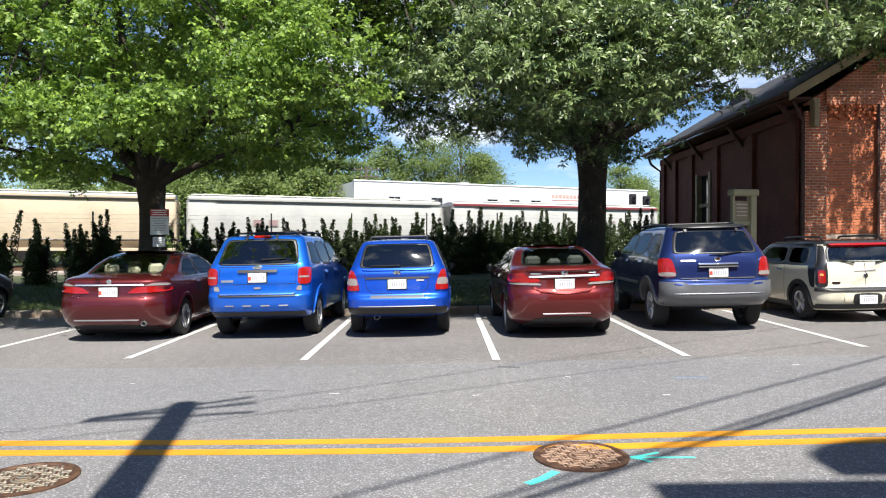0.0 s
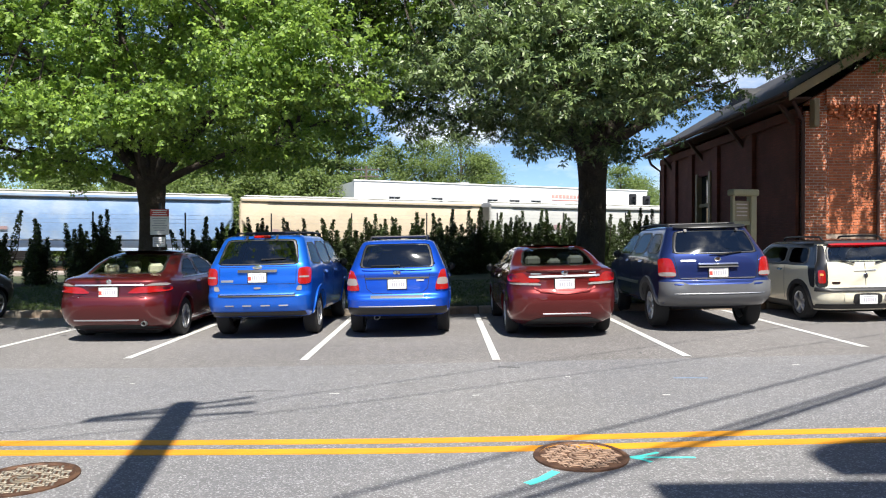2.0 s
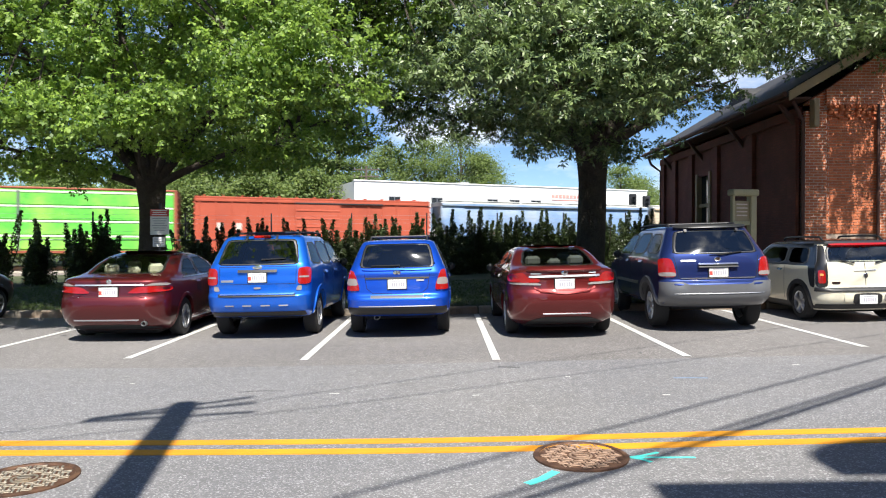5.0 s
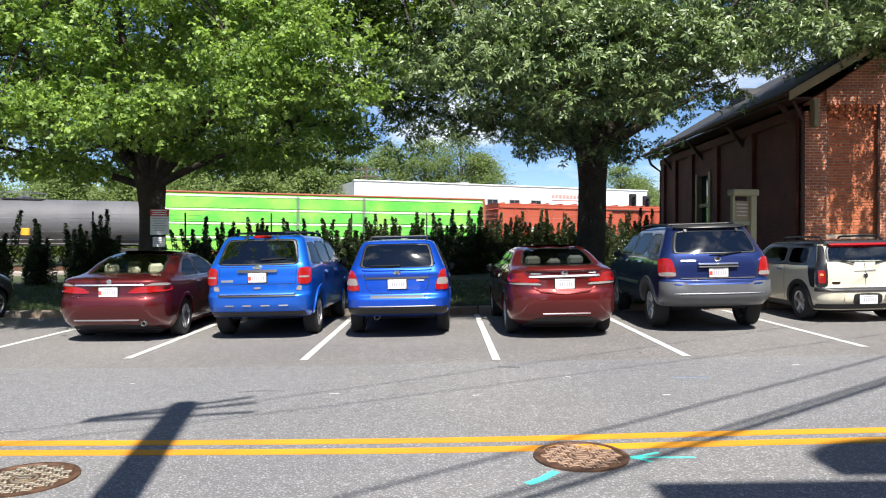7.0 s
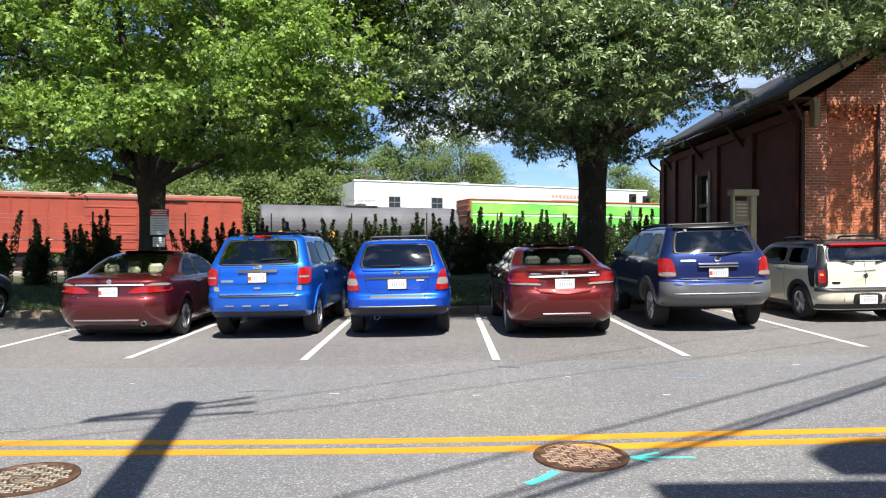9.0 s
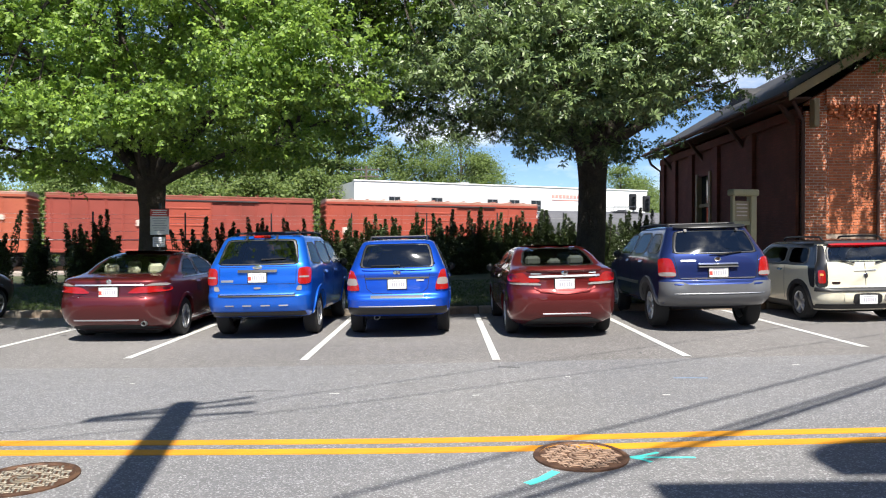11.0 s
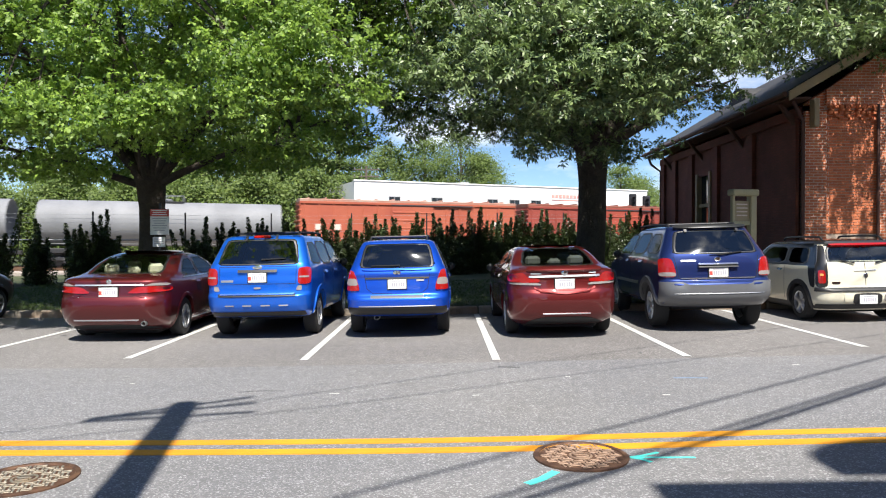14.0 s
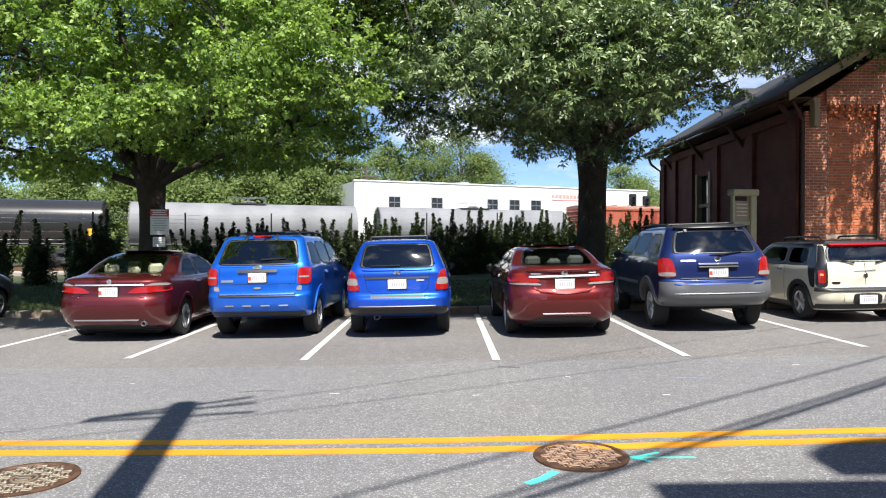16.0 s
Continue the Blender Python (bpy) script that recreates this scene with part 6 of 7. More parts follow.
def wine_sedan():
    L = 4.86
    t = [(0.17, 0.34, L - 0.3, 0.78, 0.3), (0.28, 0.14, L - 0.1, 0.86, 0.36), (0.42, 0.04, L - 0.02, 0.91, 0.40), (0.58, 0.0, L, 0.925, 0.42), (0.70, 0.03, L - 0.04, 0.925, 0.42),
         (0.74, 0.06, L - 0.08, 0.922, 0.40), (0.92, 0.09, L - 0.45, 0.905, 0.38), (0.99, 0.10, L - 0.75, 0.885, 0.36), (1.03, 0.18, L - 0.95, 0.86, 0.34), (1.065, 0.48, L - 1.15, 0.83, 0.30),
         (1.09, 0.66, L - 1.30, 0.80, 0.28), (1.26, 1.06, L - 1.72, 0.715, 0.25), (1.38, 1.40, L - 2.1, 0.635, 0.24), (1.435, 1.72, L - 2.45, 0.56, 0.24), (1.465, 2.15, L - 2.9, 0.42, 0.2), (1.472, 2.4, L - 3.1, 0.2, 0.1)]
    c = Car(place(-5.40, 11.05, 1.5, 0.3), t, L, (1.06, 3.83), 0.33, M["p_red"], "dark red metallic four-door sedan with beige seats, parked")
    c.rear_window([(-0.60, 1.10), (0.60, 1.10), (0.485, 1.385), (-0.485, 1.385)], M["glass"])
    c.side_window([(1.02, 1.03), (1.90, 1.04), (1.88, 1.345), (1.52, 1.33)], M["glass"])
    c.side_window([(1.98, 1.04), (3.10, 1.04), (2.55, 1.35), (1.96, 1.35)], M["glass"])
    c.body()
    for s in (1, -1):
        f = (lambda q: q) if s > 0 else mirror
        lamp = c.patch("tail_lamp", f([(0.31, 0.795), (0.46, 0.79), (0.92, 0.815), (0.92, 0.905), (0.46, 0.90)]), M["lamp_red"], 0.014)
        c.patch("reversing_lens", f([(0.56, 0.912), (0.91, 0.912), (0.88, 0.955), (0.70, 0.954)]), M["lamp_clear"], 0.014, parent=lamp)
        c.patch("lamp_shade", f([(0.53, 0.72), (0.72, 0.735), (0.44, 0.785)]), M["p_red"], 0.01, parent=lamp)
    c.line("chrome_strip", [(-0.58, 0.93), (0.58, 0.93)], 0.022, M["trim_bright"], 0.02)
    c.line("bumper_strip", [(-0.6, 0.36), (0.5, 0.36)], 0.022, M["trim_bright"], 0.02)
    c.band("bumper_valance", 0.74, 0.19, lambda u: 0.275 - 0.06 * (u / 0.74) ** 4, M["black_plastic"], 0.008)
    c.plate(0.0, 0.815)
    c.badge(0.0, 0.985, 0.09, 0.075)
    c.line("boot_gap", [(-0.52, 0.90), (-0.40, 0.74), (0.40, 0.74), (0.52, 0.90)], 0.008, M["seam"], 0.002)
    c.line("script_bar", [(-0.62, 0.745), (-0.5, 0.745)], 0.03, M["galv"], 0.008)
    c.exhaust(0.55, 0.30, 0.08, 0.04)
    c.wheels(0.22, 9)
    c.arches(M["p_red"], 0.035, 0.006)
    c.cabin(M["seat_beige"], 0.45, 1.05, 0.98, 1.25, half=0.62)
    part("parcel_shelf", Geo().box((-0.62, 0.55, 1.01), (0.62, 0.97, 1.04), 0.01), M["seat_beige"], c.top)
    c.mirrors(3.05, 0.98, M["p_red"])
    c.door_lines((1.62, 1.95, 3.1), 0.35, 1.02)
    c.handles((1.55, 2.5), 0.92, M["p_red"])
    for s in (-1, 1):
        c.line("window_trim", [(1.0, 1.02), (3.12, 1.03)], 0.02, M["trim_bright"], 0.008, side=s)
        c.line("sill_trim", [(1.5, 0.26), (3.4, 0.26)], 0.03, M["trim_bright"], 0.01, side=s)


def blue_suv():
    L = 4.44
    t = [(0.36, 0.16, L - 0.3, 0.83, 0.22), (0.46, 0.04, L - 0.05, 0.875, 0.26), (0.58, 0.0, L, 0.89, 0.26), (0.70, 0.0, L - 0.02, 0.895, 0.24), (0.735, 0.03, L - 0.04, 0.895, 0.22), (0.76, 0.085, L - 0.06, 0.895, 0.18),
         (0.95, 0.10, L - 0.15, 0.895, 0.17), (1.02, 0.11, L - 0.5, 0.89, 0.16), (1.12, 0.12, L - 1.05, 0.88, 0.16), (1.22, 0.15, L - 1.2, 0.855, 0.16), (1.28, 0.19, L - 1.3, 0.83, 0.16), (1.48, 0.33, L - 1.65, 0.755, 0.16), (1.63, 0.43, L - 1.95, 0.695, 0.16),
         (1.68, 0.50, L - 2.1, 0.66, 0.16), (1.705, 0.62, L - 2.3, 0.6, 0.15), (1.72, 0.9, L - 2.6, 0.45, 0.15), (1.725, 1.3, L - 2.9, 0.2, 0.1)]
    c = Car(place(-3.03, 11.2, -1.0), t, L, (0.90, 3.52), 0.36, M["p_blue"], "bright blue compact sport utility car with roof rails, parked", 0.05)
    c.rear_window([(-0.68, 1.225), (0.68, 1.225), (0.575, 1.625), (-0.575, 1.625)], M["glass_dark"])
    c.side_window([(0.42, 1.22), (1.12, 1.2), (1.12, 1.58), (0.62, 1.58)], M["glass_dark"])
    c.side_window([(1.2, 1.2), (2.02, 1.18), (2.0, 1.6), (1.2, 1.6)], M["glass_dark"])
    c.side_window([(2.12, 1.18), (3.2, 1.17), (2.65, 1.58), (2.1, 1.6)], M["glass"])
    c.body()
    for s in (1, -1):
        f = (lambda q: q) if s > 0 else mirror
        lamp = c.patch("tail_lamp", f([(0.69, 0.89), (0.885, 0.89), (0.88, 1.17), (0.70, 1.16)]), M["lamp_red"], 0.02)
        c.patch("reversing_lens", f([(0.715, 0.995), (0.86, 0.995), (0.86, 1.025), (0.715, 1.025)]), M["lamp_clear"], 0.024, parent=lamp)
        c.patch("reflector", f([(0.66, 0.79), (0.76, 0.79), (0.76, 0.87), (0.69, 0.87)]), M["lamp_clear"], 0.01)
        c.patch("window_hinge", f([(0.24, 1.60), (0.275, 1.60), (0.275, 1.68), (0.24, 1.68)]), M["black_plastic"], 0.03)
    c.patch("high_stop_lamp", [(-0.16, 1.655), (0.16, 1.655), (0.14, 1.69), (-0.14, 1.69)], M["lamp_red"], 0.02)
    c.band("bumper_step", 0.66, 0.70, 0.75, M["black_plastic"], 0.012)
    c.line("bumper_edge", [(-0.64, 0.742), (0.64, 0.742)], 0.02, M["trim_bright"], 0.03)
    for x in (-0.47, -0.16, 0.16, 0.47):
        c.line("bumper_slot", [(x - 0.08, 0.555), (x + 0.08, 0.555)], 0.02, M["bumper_grey"], 0.02)
    c.band("bumper_valance", 0.80, 0.37, 0.45, M["black_plastic"], 0.01)
    c.patch("plate_recess", [(-0.33, 0.93), (0.33, 0.93), (0.33, 1.125), (-0.33, 1.125)], M["p_blue"], -0.002)
    c.line("plate_lip", [(-0.34, 1.115), (0.34, 1.115)], 0.045, M["black_plastic"], 0.03)
    c.plate(0.0, 1.005)
    c.badge(0.0, 1.175, 0.17, 0.07)
    c.line("script_bar", [(-0.64, 0.955), (-0.42, 0.955)], 0.035, M["galv"], 0.008)
    c.line("tailgate_gap", [(-0.665, 1.2), (-0.66, 0.90), (0.66, 0.90), (0.665, 1.2)], 0.008, M["seam"], 0.002)
    c.line("tailgate_gap", [(-0.665, 1.185), (0.665, 1.185)], 0.008, M["seam"], 0.002)
    c.patch("tailgate_handle", [(-0.06, 0.82), (0.06, 0.82), (0.06, 0.85), (-0.06, 0.85)], M["lamp_clear"], 0.015)
    c.wiper(0.05, 0.45, 1.30, 0.015)
    c.wheels(0.235, 6)
    c.arches(M["p_blue"], 0.07, 0.02)
    c.exhaust(-0.28, 0.36, 0.25)
    c.cabin(M["seat_grey"], 0.6, 1.2, 1.2, 1.42)
    c.mirrors(3.05, 1.15, M["black_plastic"])
    c.door_lines((1.16, 2.06, 3.15), 0.5, 1.2)
    c.handles((1.25, 2.2), 1.05, M["p_blue"])
    c.roof_rails(0.75, 2.7, 0.55, 1.68, M["black_plastic"], 0.075, (1.0, 2.2))


def blue_wagon():
    L = 4.49
    t = [(0.34, 0.2, L - 0.3, 0.78, 0.24), (0.40, 0.07, L - 0.06, 0.84, 0.28), (0.50, 0.0, L, 0.862, 0.30), (0.62, 0.0, L - 0.02, 0.868, 0.28), (0.665, 0.03, L - 0.04, 0.868, 0.26), (0.70, 0.075, L - 0.08, 0.866, 0.22),
         (0.85, 0.09, L - 0.3, 0.862, 0.20), (0.98, 0.10, L - 0.8, 0.85, 0.2), (1.02, 0.085, L - 0.95, 0.84, 0.2), (1.10, 0.112, L - 1.1, 0.815, 0.2), (1.15, 0.134, L - 1.2, 0.79, 0.2), (1.35, 0.232, L - 1.6, 0.70, 0.19), (1.50, 0.335, L - 1.95, 0.63, 0.18),
         (1.555, 0.40, L - 2.15, 0.59, 0.18), (1.58, 0.55, L - 2.4, 0.52, 0.17), (1.597, 1.0, L - 2.7, 0.38, 0.15), (1.602, 1.4, L - 2.9, 0.15, 0.08)]
    c = Car(place(-0.725, 11.05, 0.0), t, L, (0.95, 3.475), 0.335, M["p_blue_b"], "royal blue compact wagon with roof rails, parked", 0.07)
    c.rear_window([(-0.62, 1.14), (0.62, 1.14), (0.525, 1.505), (-0.525, 1.505)], M["glass_dark"])
    c.side_window([(0.40, 1.1), (1.15, 1.08), (1.15, 1.46), (0.62, 1.46)], M["glass_dark"])
    c.side_window([(1.23, 1.08), (2.05, 1.06), (2.0, 1.48), (1.23, 1.48)], M["glass_dark"])
    c.side_window([(2.13, 1.06), (3.2, 1.04), (2.7, 1.46), (2.1, 1.48)], M["glass"])
    c.body()
    for s in (1, -1):
        f = (lambda q: q) if s > 0 else mirror
        lamp = c.patch("tail_lamp", f([(0.64, 0.765), (0.85, 0.765), (0.845, 0.84), (0.80, 1.10), (0.735, 1.08), (0.66, 0.88)]), M["lamp_red"], 0.018)
        c.patch("reversing_lens", f([(0.66, 0.85), (0.845, 0.85), (0.83, 0.965), (0.69, 0.965)]), M["lamp_clear"], 0.022, parent=lamp)
    c.patch("tailgate_ledge", [(-0.59, 1.085), (0.59, 1.085), (0.61, 1.118), (-0.61, 1.118)], M["p_blue_b"], 0.022)
    c.line("tailgate_step", [(-0.54, 0.965), (0.54, 0.965)], 0.03, M["black_plastic"], 0.012)
    c.line("tailgate_gap", [(-0.56, 1.05), (-0.52, 0.80), (-0.42, 0.72), (0.42, 0.72), (0.52, 0.80), (0.56, 1.05)], 0.008, M["seam"], 0.002)
    c.band("bumper_pad", 0.45, 0.645, 0.69, M["bumper_grey"], 0.006)
    c.line("bumper_strip", [(-0.66, 0.515), (0.66, 0.515)], 0.013, M["bumper_grey"], 0.014)
    c.band("bumper_valance", 0.83, 0.37, 0.50, M["black_plastic"], 0.008)
    c.plate(0.0, 0.865, red_patch=False)
    c.badge(0.0, 1.055, 0.13, 0.065)
    c.line("script_bar", [(0.33, 0.925), (0.46, 0.925)], 0.03, M["galv"], 0.008)
    c.wiper(0.05, -0.42, 1.165, 0.0)
    c.exhaust(-0.36, 0.31, 0.3, 0.045)
    c.wheels(0.215, 5)
    c.arches(M["p_blue_b"], 0.04, 0.008)
    c.cabin(M["seat_grey"], 0.5, 1.1, 1.25, 1.32, half=0.56)
    c.mirrors(3.05, 1.02, M["black_plastic"])
    c.door_lines((1.19, 2.09, 3.15), 0.4, 1.08)
    c.handles((1.25, 2.2), 0.95, M["p_blue_b"])
    c.roof_rails(0.75, 2.5, 0.48, 1.565, M["black_plastic"], 0.075, (0.85, 2.0))


def red_sedan():
    L = 4.55
    t = [(0.20, 0.28, L - 0.3, 0.74, 0.3), (0.30, 0.12, L - 0.1, 0.83, 0.34), (0.44, 0.04, L - 0.02, 0.87, 0.38), (0.60, 0.0, L, 0.878, 0.40), (0.72, 0.02, L - 0.05, 0.878, 0.40),
         (0.76, 0.055, L - 0.09, 0.876, 0.38), (0.92, 0.08, L - 0.45, 0.865, 0.36), (1.02, 0.07, L - 0.8, 0.845, 0.34), (1.06, 0.11, L - 0.95, 0.825, 0.32), (1.095, 0.34, L - 1.1, 0.79, 0.28),
         (1.12, 0.52, L - 1.25, 0.765, 0.26), (1.27, 0.90, L - 1.7, 0.68, 0.24), (1.375, 1.22, L - 2.05, 0.605, 0.23), (1.42, 1.5, L - 2.35, 0.53, 0.22), (1.445, 1.95, L - 2.8, 0.38, 0.2), (1.45, 2.2, L - 3.0, 0.18, 0.1)]
    c = Car(place(1.905, 10.6, 0.6), t, L, (0.95, 3.62), 0.32, M["p_red_b"], "wine red metallic compact sedan with a boot lip, parked", 0.08)
    c.rear_window([(-0.59, 1.13), (0.59, 1.13), (0.475, 1.38), (-0.475, 1.38)], M["glass"])
    c.side_window([(0.92, 1.05), (1.72, 1.05), (1.70, 1.34), (1.35, 1.32)], M["glass"])
    c.side_window([(1.8, 1.05), (2.9, 1.04), (2.4, 1.34), (1.78, 1.34)], M["glass"])
    c.body()
    for s in (1, -1):
        f = (lambda q: q) if s > 0 else mirror
        lamp = c.patch("tail_lamp", f([(0.40, 0.875), (0.62, 0.87), (0.87, 0.885), (0.86, 1.0), (0.66, 1.03), (0.58, 0.945), (0.40, 0.93)]), M["lamp_red"], 0.014)
        c.patch("reversing_lens", f([(0.36, 0.825), (0.84, 0.845), (0.86, 0.872), (0.42, 0.868)]), M["lamp_clear"], 0.014, parent=lamp)
        c.line("bumper_crease", f([(0.50, 0.80), (0.40, 0.735), (0.0, 0.705)]), 0.02, M["p_red_b"], 0.014)
    c.patch("boot_lip", [(-0.62, 1.03), (0.62, 1.03), (0.60, 1.075), (-0.60, 1.075)], M["p_red_b"], 0.05)
    c.line("chrome_strip", [(-0.58, 0.965), (0.58, 0.975)], 0.03, M["trim_bright"], 0.02)
    c.plate(0.0, 0.845, red_patch=False)
    c.badge(0.0, 1.02, 0.1, 0.085)
    c.line("script_bar", [(-0.55, 1.01), (-0.38, 1.01)], 0.02, M["galv"], 0.008)
    c.line("script_bar", [(0.40, 1.02), (0.52, 1.02)], 0.018, M["galv"], 0.008)
    c.line("boot_gap", [(-0.46, 0.86), (-0.36, 0.75), (0.36, 0.75), (0.46, 0.86)], 0.008, M["seam"], 0.002)
    c.line("bumper_strip", [(-0.36, 0.385), (0.42, 0.385)], 0.014, M["trim_bright"], 0.016)
    c.band("bumper_valance", 0.6, 0.21, lambda u: 0.335 - 0.09 * (u / 0.6) ** 4, M["black_plastic"], 0.006)
    c.wheels(0.21, 7)
    c.arches(M["p_red_b"], 0.035, 0.006)
    c.cabin(M["seat_grey"], 0.45, 1.08, 0.95, 1.27, half=0.58)
    c.mirrors(2.85, 1.0, M["black_plastic"])
    c.door_lines((1.45, 1.76, 2.9), 0.35, 1.04)
    c.handles((1.4, 2.3), 0.93, M["p_red_b"])


def navy_suv():
    L = 4.57
    t = [(0.40, 0.2, L - 0.3, 0.84, 0.24), (0.50, 0.05, L - 0.05, 0.90, 0.28), (0.62, 0.0, L, 0.925, 0.30), (0.76, 0.0, L - 0.02, 0.93, 0.28), (0.80, 0.03, L - 0.04, 0.93, 0.24), (0.83, 0.09, L - 0.06, 0.925, 0.2),
         (0.95, 0.10, L - 0.15, 0.92, 0.2), (1.08, 0.11, L - 0.6, 0.91, 0.2), (1.18, 0.13, L - 1.1, 0.89, 0.2), (1.26, 0.155, L - 1.2, 0.86, 0.2), (1.32, 0.19, L - 1.3, 0.83, 0.2), (1.50, 0.30, L - 1.65, 0.745, 0.19), (1.63, 0.39, L - 1.95, 0.685, 0.18),
         (1.68, 0.42, L - 2.1, 0.655, 0.18), (1.71, 0.52, L - 2.3, 0.6, 0.17), (1.73, 0.9, L - 2.6, 0.45, 0.15), (1.738, 1.3, L - 2.9, 0.2, 0.1)]
    c = Car(place(4.44, 10.95, -2.0, 1.4), t, L, (0.95, 3.66), 0.37, M["p_navy"], "navy blue sport utility car with grey bumper, parked", 0.12)
    c.rear_window([(-0.685, 1.27), (0.685, 1.27), (0.575, 1.625), (-0.575, 1.625)], M["glass_dark"])
    c.side_window([(0.48, 1.28), (1.2, 1.26), (1.2, 1.6), (0.7, 1.6)], M["glass_dark"])
    c.side_window([(1.28, 1.26), (2.1, 1.24), (2.06, 1.62), (1.28, 1.62)], M["glass_dark"])
    c.side_window([(2.2, 1.24), (3.25, 1.22), (2.7, 1.6), (2.18, 1.62)], M["glass"])
    c.body()
    for s in (1, -1):
        f = (lambda q: q) if s > 0 else mirror
        lamp = c.patch("tail_lamp", f([(0.665, 0.885), (0.915, 0.885), (0.90, 1.19), (0.735, 1.19)]), M["lamp_red"], 0.02)
        c.patch("reversing_lens", f([(0.675, 0.90), (0.91, 0.90), (0.908, 0.965), (0.69, 0.965)]), M["lamp_clear"], 0.024, parent=lamp)
        c.patch("window_hinge", f([(0.40, 1.60), (0.45, 1.60), (0.44, 1.67), (0.40, 1.67)]), M["black_plastic"], 0.03)
    c.patch("roof_spoiler", [(-0.6, 1.655), (0.6, 1.655), (0.58, 1.69), (-0.58, 1.69)], M["p_black"], 0.05)
    c.band("rear_bumper", 0.918, 0.405, lambda u: 0.765 + 0.045 * min(max((abs(u) - 0.5) / 0.1, 0), 1), M["bumper_grey"], 0.02, "grey plastic bumper")
    c.line("bumper_edge", [(-0.75, 0.63), (0.75, 0.63)], 0.018, M["trim_bright"], 0.032)
    c.line("tailgate_edge", [(-0.62, 0.865), (0.62, 0.865)], 0.012, M["trim_bright"], 0.02)
    c.patch("plate_recess", [(-0.30, 0.875), (0.30, 0.875), (0.33, 1.06), (-0.33, 1.06)], M["p_navy"], -0.001)
    c.line("plate_lip", [(-0.33, 1.095), (0.33, 1.095)], 0.025, M["trim_bright"], 0.05)
    c.line("plate_lip", [(-0.33, 1.06), (0.33, 1.06)], 0.04, M["black_plastic"], 0.05)
    c.plate(0.0, 0.955)
    c.badge(0.0, 1.17, 0.12, 0.07)
    c.line("script_bar", [(-0.60, 1.15), (-0.36, 1.15)], 0.028, M["galv"], 0.008)
    c.line("tailgate_gap", [(-0.70, 1.22), (-0.645, 0.87), (0.645, 0.87), (0.70, 1.22)], 0.008, M["seam"], 0.002)
    c.wiper(0.1, -0.12, 1.245, 0.01)
    c.wiper(0.1, 0.40, 1.25, 0.03)
    c.wheels(0.245, 6)
    c.arches(M["bumper_grey"], 0.085, 0.025)
    c.cabin(M["seat_grey"], 0.65, 1.24, 1.3, 1.45)
    c.mirrors(3.1, 1.2, M["black_plastic"])
    c.door_lines((1.24, 2.15, 3.2), 0.55, 1.24)
    c.handles((1.3, 2.3), 1.12, M["p_navy"])
    for s in (-1, 1):
        c.line("side_moulding", [(1.5, 0.74), (3.2, 0.74)], 0.05, M["bumper_grey"], 0.02, side=s)
    c.roof_rails(0.8, 2.8, 0.56, 1.685, M["black_plastic"], 0.07, (1.1, 2.3))


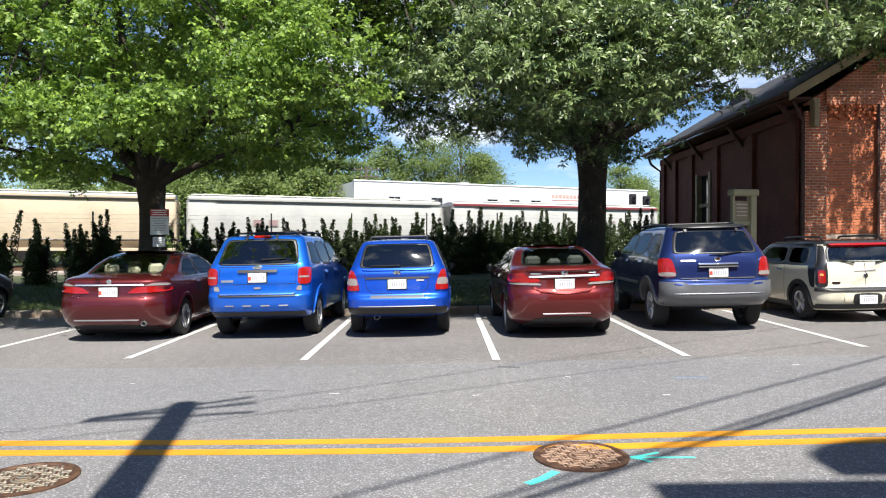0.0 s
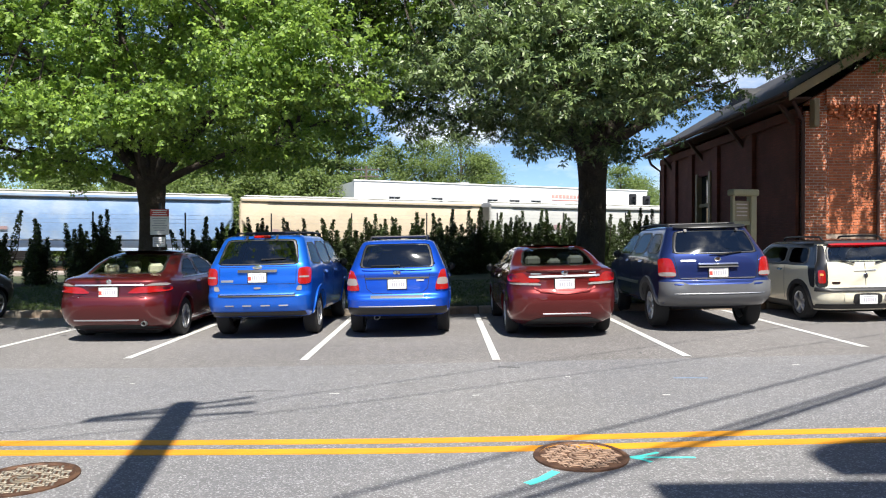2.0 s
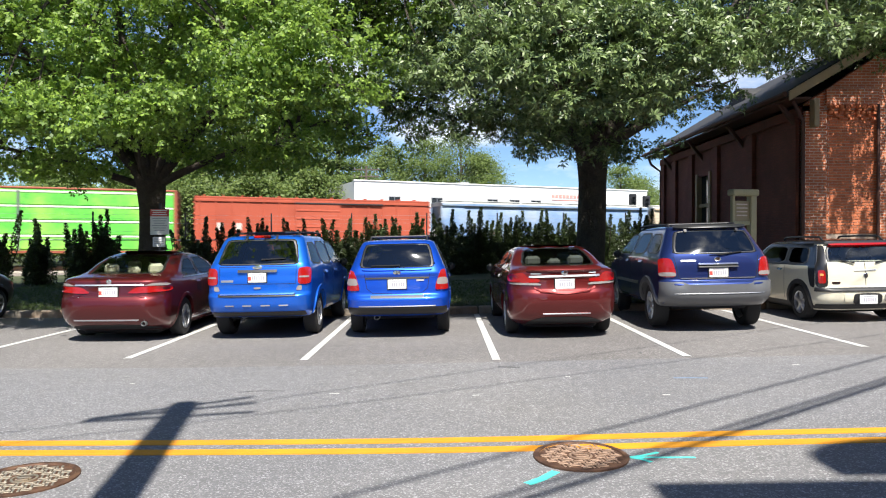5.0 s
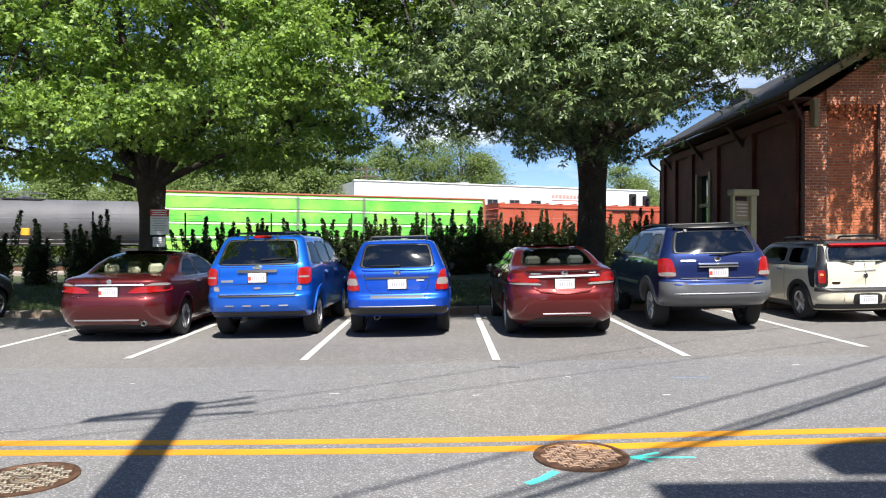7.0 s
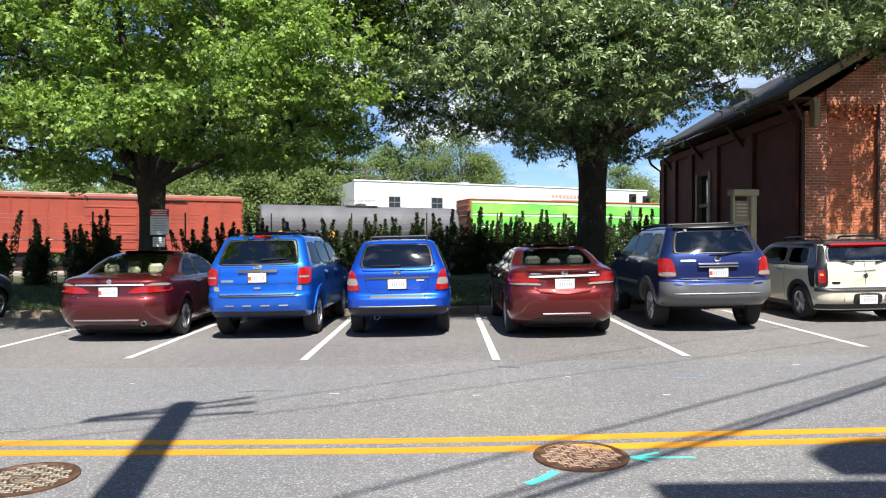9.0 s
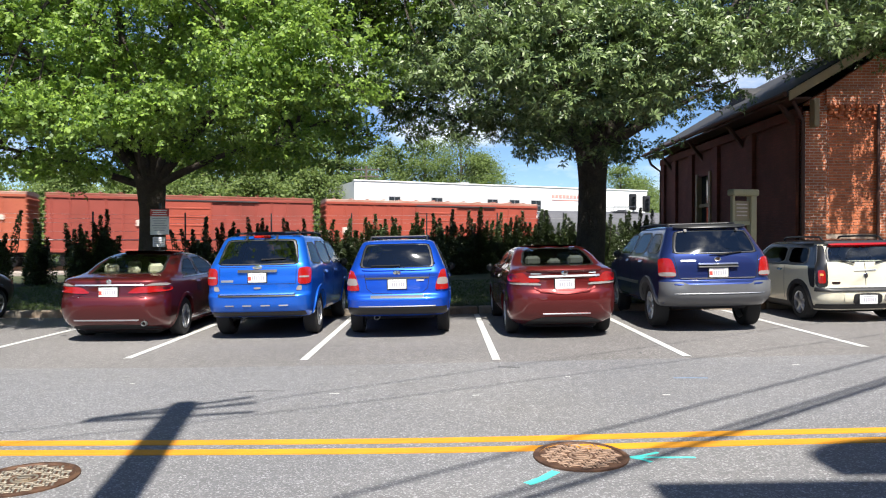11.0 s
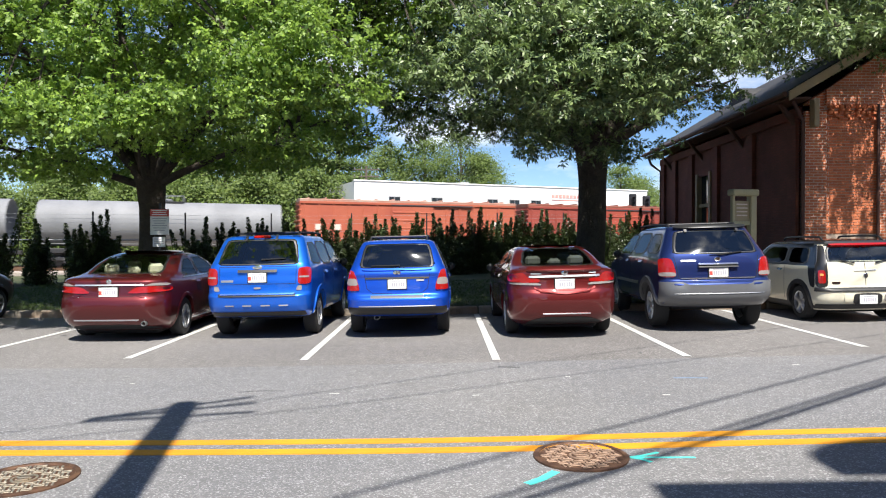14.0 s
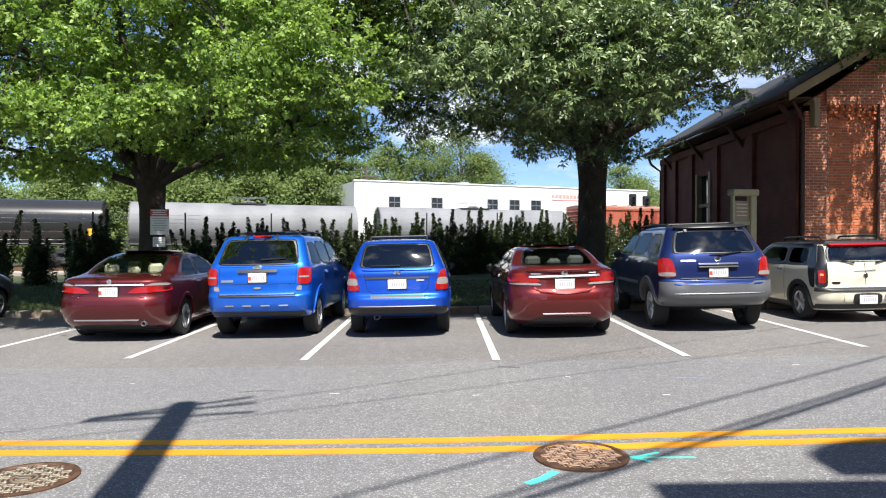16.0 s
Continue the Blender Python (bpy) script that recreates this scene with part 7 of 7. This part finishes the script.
def cream_wagon():
    L = 3.94
    t = [(0.20, 0.16, L - 0.25, 0.76, 0.24), (0.30, 0.05, L - 0.05, 0.815, 0.26), (0.42, 0.0, L, 0.838, 0.28), (0.54, 0.0, L - 0.02, 0.842, 0.26), (0.58, 0.03, L - 0.04, 0.842, 0.2), (0.61, 0.06, L - 0.06, 0.84, 0.16),
         (0.80, 0.07, L - 0.2, 0.835, 0.15), (0.90, 0.08, L - 0.6, 0.825, 0.15), (0.98, 0.09, L - 0.95, 0.805, 0.15), (1.04, 0.11, L - 1.05, 0.78, 0.15), (1.20, 0.19, L - 1.3, 0.725, 0.15), (1.33, 0.27, L - 1.55, 0.68, 0.15),
         (1.375, 0.33, L - 1.7, 0.645, 0.15), (1.41, 0.5, L - 1.95, 0.56, 0.15), (1.425, 0.8, L - 2.2, 0.4, 0.12), (1.43, 1.1, L - 2.4, 0.18, 0.08)]
    c = Car(place(7.30, 11.8, -1.0, 1.2), t, L, (0.72, 3.27), 0.305, M["p_cream"], "small cream wagon with black roof and rear pillars, parked", 0.05)
    c.rear_window([(-0.63, 1.05), (0.63, 1.05), (0.56, 1.30), (-0.56, 1.30)], M["glass"])
    c.side_window([(0.50, 1.0), (1.20, 1.0), (1.20, 1.30), (0.56, 1.30)], M["glass_dark"])
    c.side_window([(1.28, 1.0), (2.45, 0.98), (2.1, 1.30), (1.28, 1.31)], M["glass_dark"])
    c.body((0.975, M["p_black"]))
    # black roof shell, pillars and lower cladding over the cream body
    for s in (1, -1):
        f = (lambda q: q) if s > 0 else mirror
        c.patch("rear_pillar", f([(0.66, 0.60), (0.835, 0.60), (0.815, 0.98), (0.68, 1.33), (0.60, 1.33), (0.655, 1.05)]), M["p_black"], 0.010)
        c.patch("pillar_panel", [(0.20, 0.58), (0.34, 0.62), (0.44, 0.97), (0.46, 1.34), (0.36, 1.34), (0.22, 1.02)], M["p_black"], 0.006, side=s)
        lamp = c.patch("tail_lamp", f([(0.70, 0.67), (0.80, 0.67), (0.795, 0.90), (0.70, 0.90)]), M["lamp_red"], 0.02)
        c.patch("amber_lens", f([(0.725, 0.80), (0.775, 0.80), (0.775, 0.84), (0.73, 0.84)]), M["lamp_amber"], 0.022, parent=lamp)
        c.wiper(0.18 * s, 0.42 * s, 1.02, 0.05)
        c.line("sill_cladding", [(1.0, 0.25), (3.0, 0.25)], 0.10, M["black_plastic"], 0.012, side=s)
    g = Geo()
    zs = [1.352, 1.375, 1.395, 1.41, 1.42, 1.427, 1.434]
    rows = []
    for z in zs:
        zz = min(z, 1.43)
        w = c.w(zz) + 0.006
        ring = [Vector((u * w, c.rear_y(u * w * 0.99, zz) - 0.012, z + 0.006)) for u in [k / 12 for k in range(-12, 13)]]
        ring += [Vector((u * w, c.front_y(u * w * 0.99, zz) + 0.012, z + 0.006)) for u in [k / 12 for k in range(12, -13, -1)]]
        rows.append(ring)
    g.grid(rows, True)
    g.cap(rows[-1])
    part("roof_shell", g, M["p_black"], c.top, "gloss black roof", smooth=True)
    c.patch("roof_spoiler", [(-0.60, 1.315), (0.60, 1.315), (0.58, 1.36), (-0.58, 1.36)], M["p_black"], 0.05)
    c.patch("high_stop_lamp", [(-0.56, 1.295), (0.56, 1.295), (0.54, 1.325), (-0.54, 1.325)], M["lamp_red"], 0.055)
    c.band("bumper_band", 0.835, 0.53, 0.60, M["black_plastic"], 0.014)
    c.band("bumper_valance", 0.80, 0.22, 0.31, M["black_plastic"], 0.014)
    c.patch("plate_recess", [(-0.26, 0.30), (0.26, 0.30), (0.26, 0.50), (-0.26, 0.50)], M["black_plastic"], 0.008)
    c.plate(0.0, 0.39, red_patch=False)
    c.patch("fog_lamp", [(-0.42, 0.36), (-0.30, 0.36), (-0.30, 0.48), (-0.42, 0.48)], M["p_cream"], 0.02)
    c.patch("reflector", [(0.30, 0.36), (0.42, 0.36), (0.42, 0.48), (0.30, 0.48)], M["lamp_clear"], 0.02)
    c.line("barn_door_gap", [(0, 0.62), (0, 1.03)], 0.01, M["seam"], 0.002)
    c.line("door_handle", [(-0.2, 0.895), (0.2, 0.895)], 0.022, M["galv"], 0.014)
    c.badge(0.0, 0.80, 0.085, 0.085)
    c.patch("script_badge", [(-0.58, 0.66), (-0.46, 0.66), (-0.44, 0.70), (-0.60, 0.70)], M["chrome"], 0.008)
    c.wheels(0.205, 5)
    c.arches(M["black_plastic"], 0.06, 0.02)
    c.cabin(M["seat_grey"], 0.42, 0.98, 0.95, 1.18, half=0.55)
    c.mirrors(2.5, 0.97, M["p_black"])
    c.door_lines((1.24,), 0.35, 0.98)
    c.handles((1.3,), 0.88, M["chrome"])
    c.roof_rails(0.45, 1.9, 0.52, 1.405, M["black_plastic"], 0.07, ())


def black_car():
    L = 4.7
    t = [(0.20, 0.28, L - 0.3, 0.78, 0.3), (0.35, 0.08, L - 0.08, 0.88, 0.36), (0.55, 0.0, L, 0.91, 0.38), (0.75, 0.04, L - 0.06, 0.91, 0.38), (0.98, 0.09, L - 0.6, 0.885, 0.34), (1.04, 0.2, L - 0.95, 0.86, 0.3), (1.08, 0.5, L - 1.2, 0.81, 0.28),
         (1.25, 0.95, L - 1.7, 0.71, 0.25), (1.40, 1.45, L - 2.2, 0.61, 0.24), (1.44, 1.8, L - 2.6, 0.5, 0.22), (1.46, 2.2, L - 2.9, 0.25, 0.12)]
    c = Car(place(-10.42, 11.0, 0.0, 0.0), t, L, (1.0, 3.75), 0.325, M["p_black"], "black sedan parked at the end of the row")
    c.rear_window([(-0.62, 1.1), (0.62, 1.1), (0.53, 1.37), (-0.53, 1.37)], M["glass_dark"])
    c.side_window([(1.0, 1.04), (1.88, 1.05), (1.86, 1.34), (1.5, 1.32)], M["glass_dark"])
    c.side_window([(1.96, 1.05), (3.0, 1.04), (2.5, 1.34), (1.94, 1.34)], M["glass_dark"])
    c.body()
    for s in (1, -1):
        f = (lambda q: q) if s > 0 else mirror
        c.patch("tail_lamp", f([(0.5, 0.8), (0.9, 0.8), (0.88, 0.92), (0.5, 0.92)]), M["lamp_red"], 0.014)
    c.plate(0.0, 0.84)
    c.wheels(0.22, 8)
    c.arches(M["p_black"], 0.035, 0.006)
    c.cabin(M["seat_grey"], 0.45, 1.05, 1.0, 1.24)
    c.mirrors(2.95, 0.98, M["p_black"])
    c.door_lines((1.6, 1.92, 3.0), 0.35, 1.03)
    c.handles((1.5, 2.4), 0.92, M["p_black"])


wine_sedan()
blue_suv()
blue_wagon()
red_sedan()
navy_suv()
cream_wagon()
black_car()


# ---------------------------------------------------------------- grass blades on the lawn
rngg = np.random.default_rng(5)
n = 60000
gx = rngg.uniform(-13, 11, n)
gd = rngg.uniform(0.16, 7.5, n) ** 1.0
gy = np.array([kerb_y(a) + b for a, b in zip(gx, gd)])
gz = np.array([lawn_z(a, b) for a, b in zip(gx, gy)]) + 0.025
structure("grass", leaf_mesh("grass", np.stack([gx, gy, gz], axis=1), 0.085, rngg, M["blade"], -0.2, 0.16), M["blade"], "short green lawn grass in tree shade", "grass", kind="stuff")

# ---------------------------------------------------------------- single bricks of the station's gable end
brick = Geo().box((-0.1, -0.012, -0.0295), (0.1, 0.03, 0.0295), 0.004).mesh("brick")
brick.materials.append(M["brick_one"])
half = Geo().box((-0.045, -0.012, -0.0295), (0.035, 0.03, 0.0295), 0.004).mesh("half_brick")
half.materials.append(M["brick_one"])
part("mortar_bed", Geo().box((SX + 0.552, SY - 0.012, 1.6), (SX + 1.878, SY - 0.001, 5.14)), M["mortar"], GABLE)
for r in range(44):
    z = 1.9 + r * 0.072
    for hx in ((SX + 0.605, SX + 1.765, SX + 1.84) if r % 2 else (SX + 1.845,)):
        part("brick", half, None, GABLE, m=pose(hx, SY - 0.014, z))
    for k in range(7):
        x = SX + 0.66 + k * 0.2105 - (0.105 if r % 2 else 0)
        if x < SX + 0.6:
            continue
        if x + 0.1 > SX + 1.88:
            continue
        part("brick", brick, None, GABLE, m=pose(x, SY - 0.014 + rngg.uniform(-0.002, 0.002), z))
corbel = Geo().box((-0.05, -0.06, -0.03), (0.05, 0.06, 0.03), 0.004).mesh("corbel_brick")
corbel.materials.append(M["brick_one"])
for r in range(5):
    z = 4.79 + r * 0.075
    for k in range(9):
        if r in (0, 1) and (k + r) % 2:
            continue
        if r == 3 and k % 3 == 1:
            continue
        part("corbel_brick", corbel, None, GABLE, m=pose(SX + 0.64 + k * 0.14 + (0.035 if r % 2 else 0), SY - 0.04 - 0.014 * r, z))


motions()
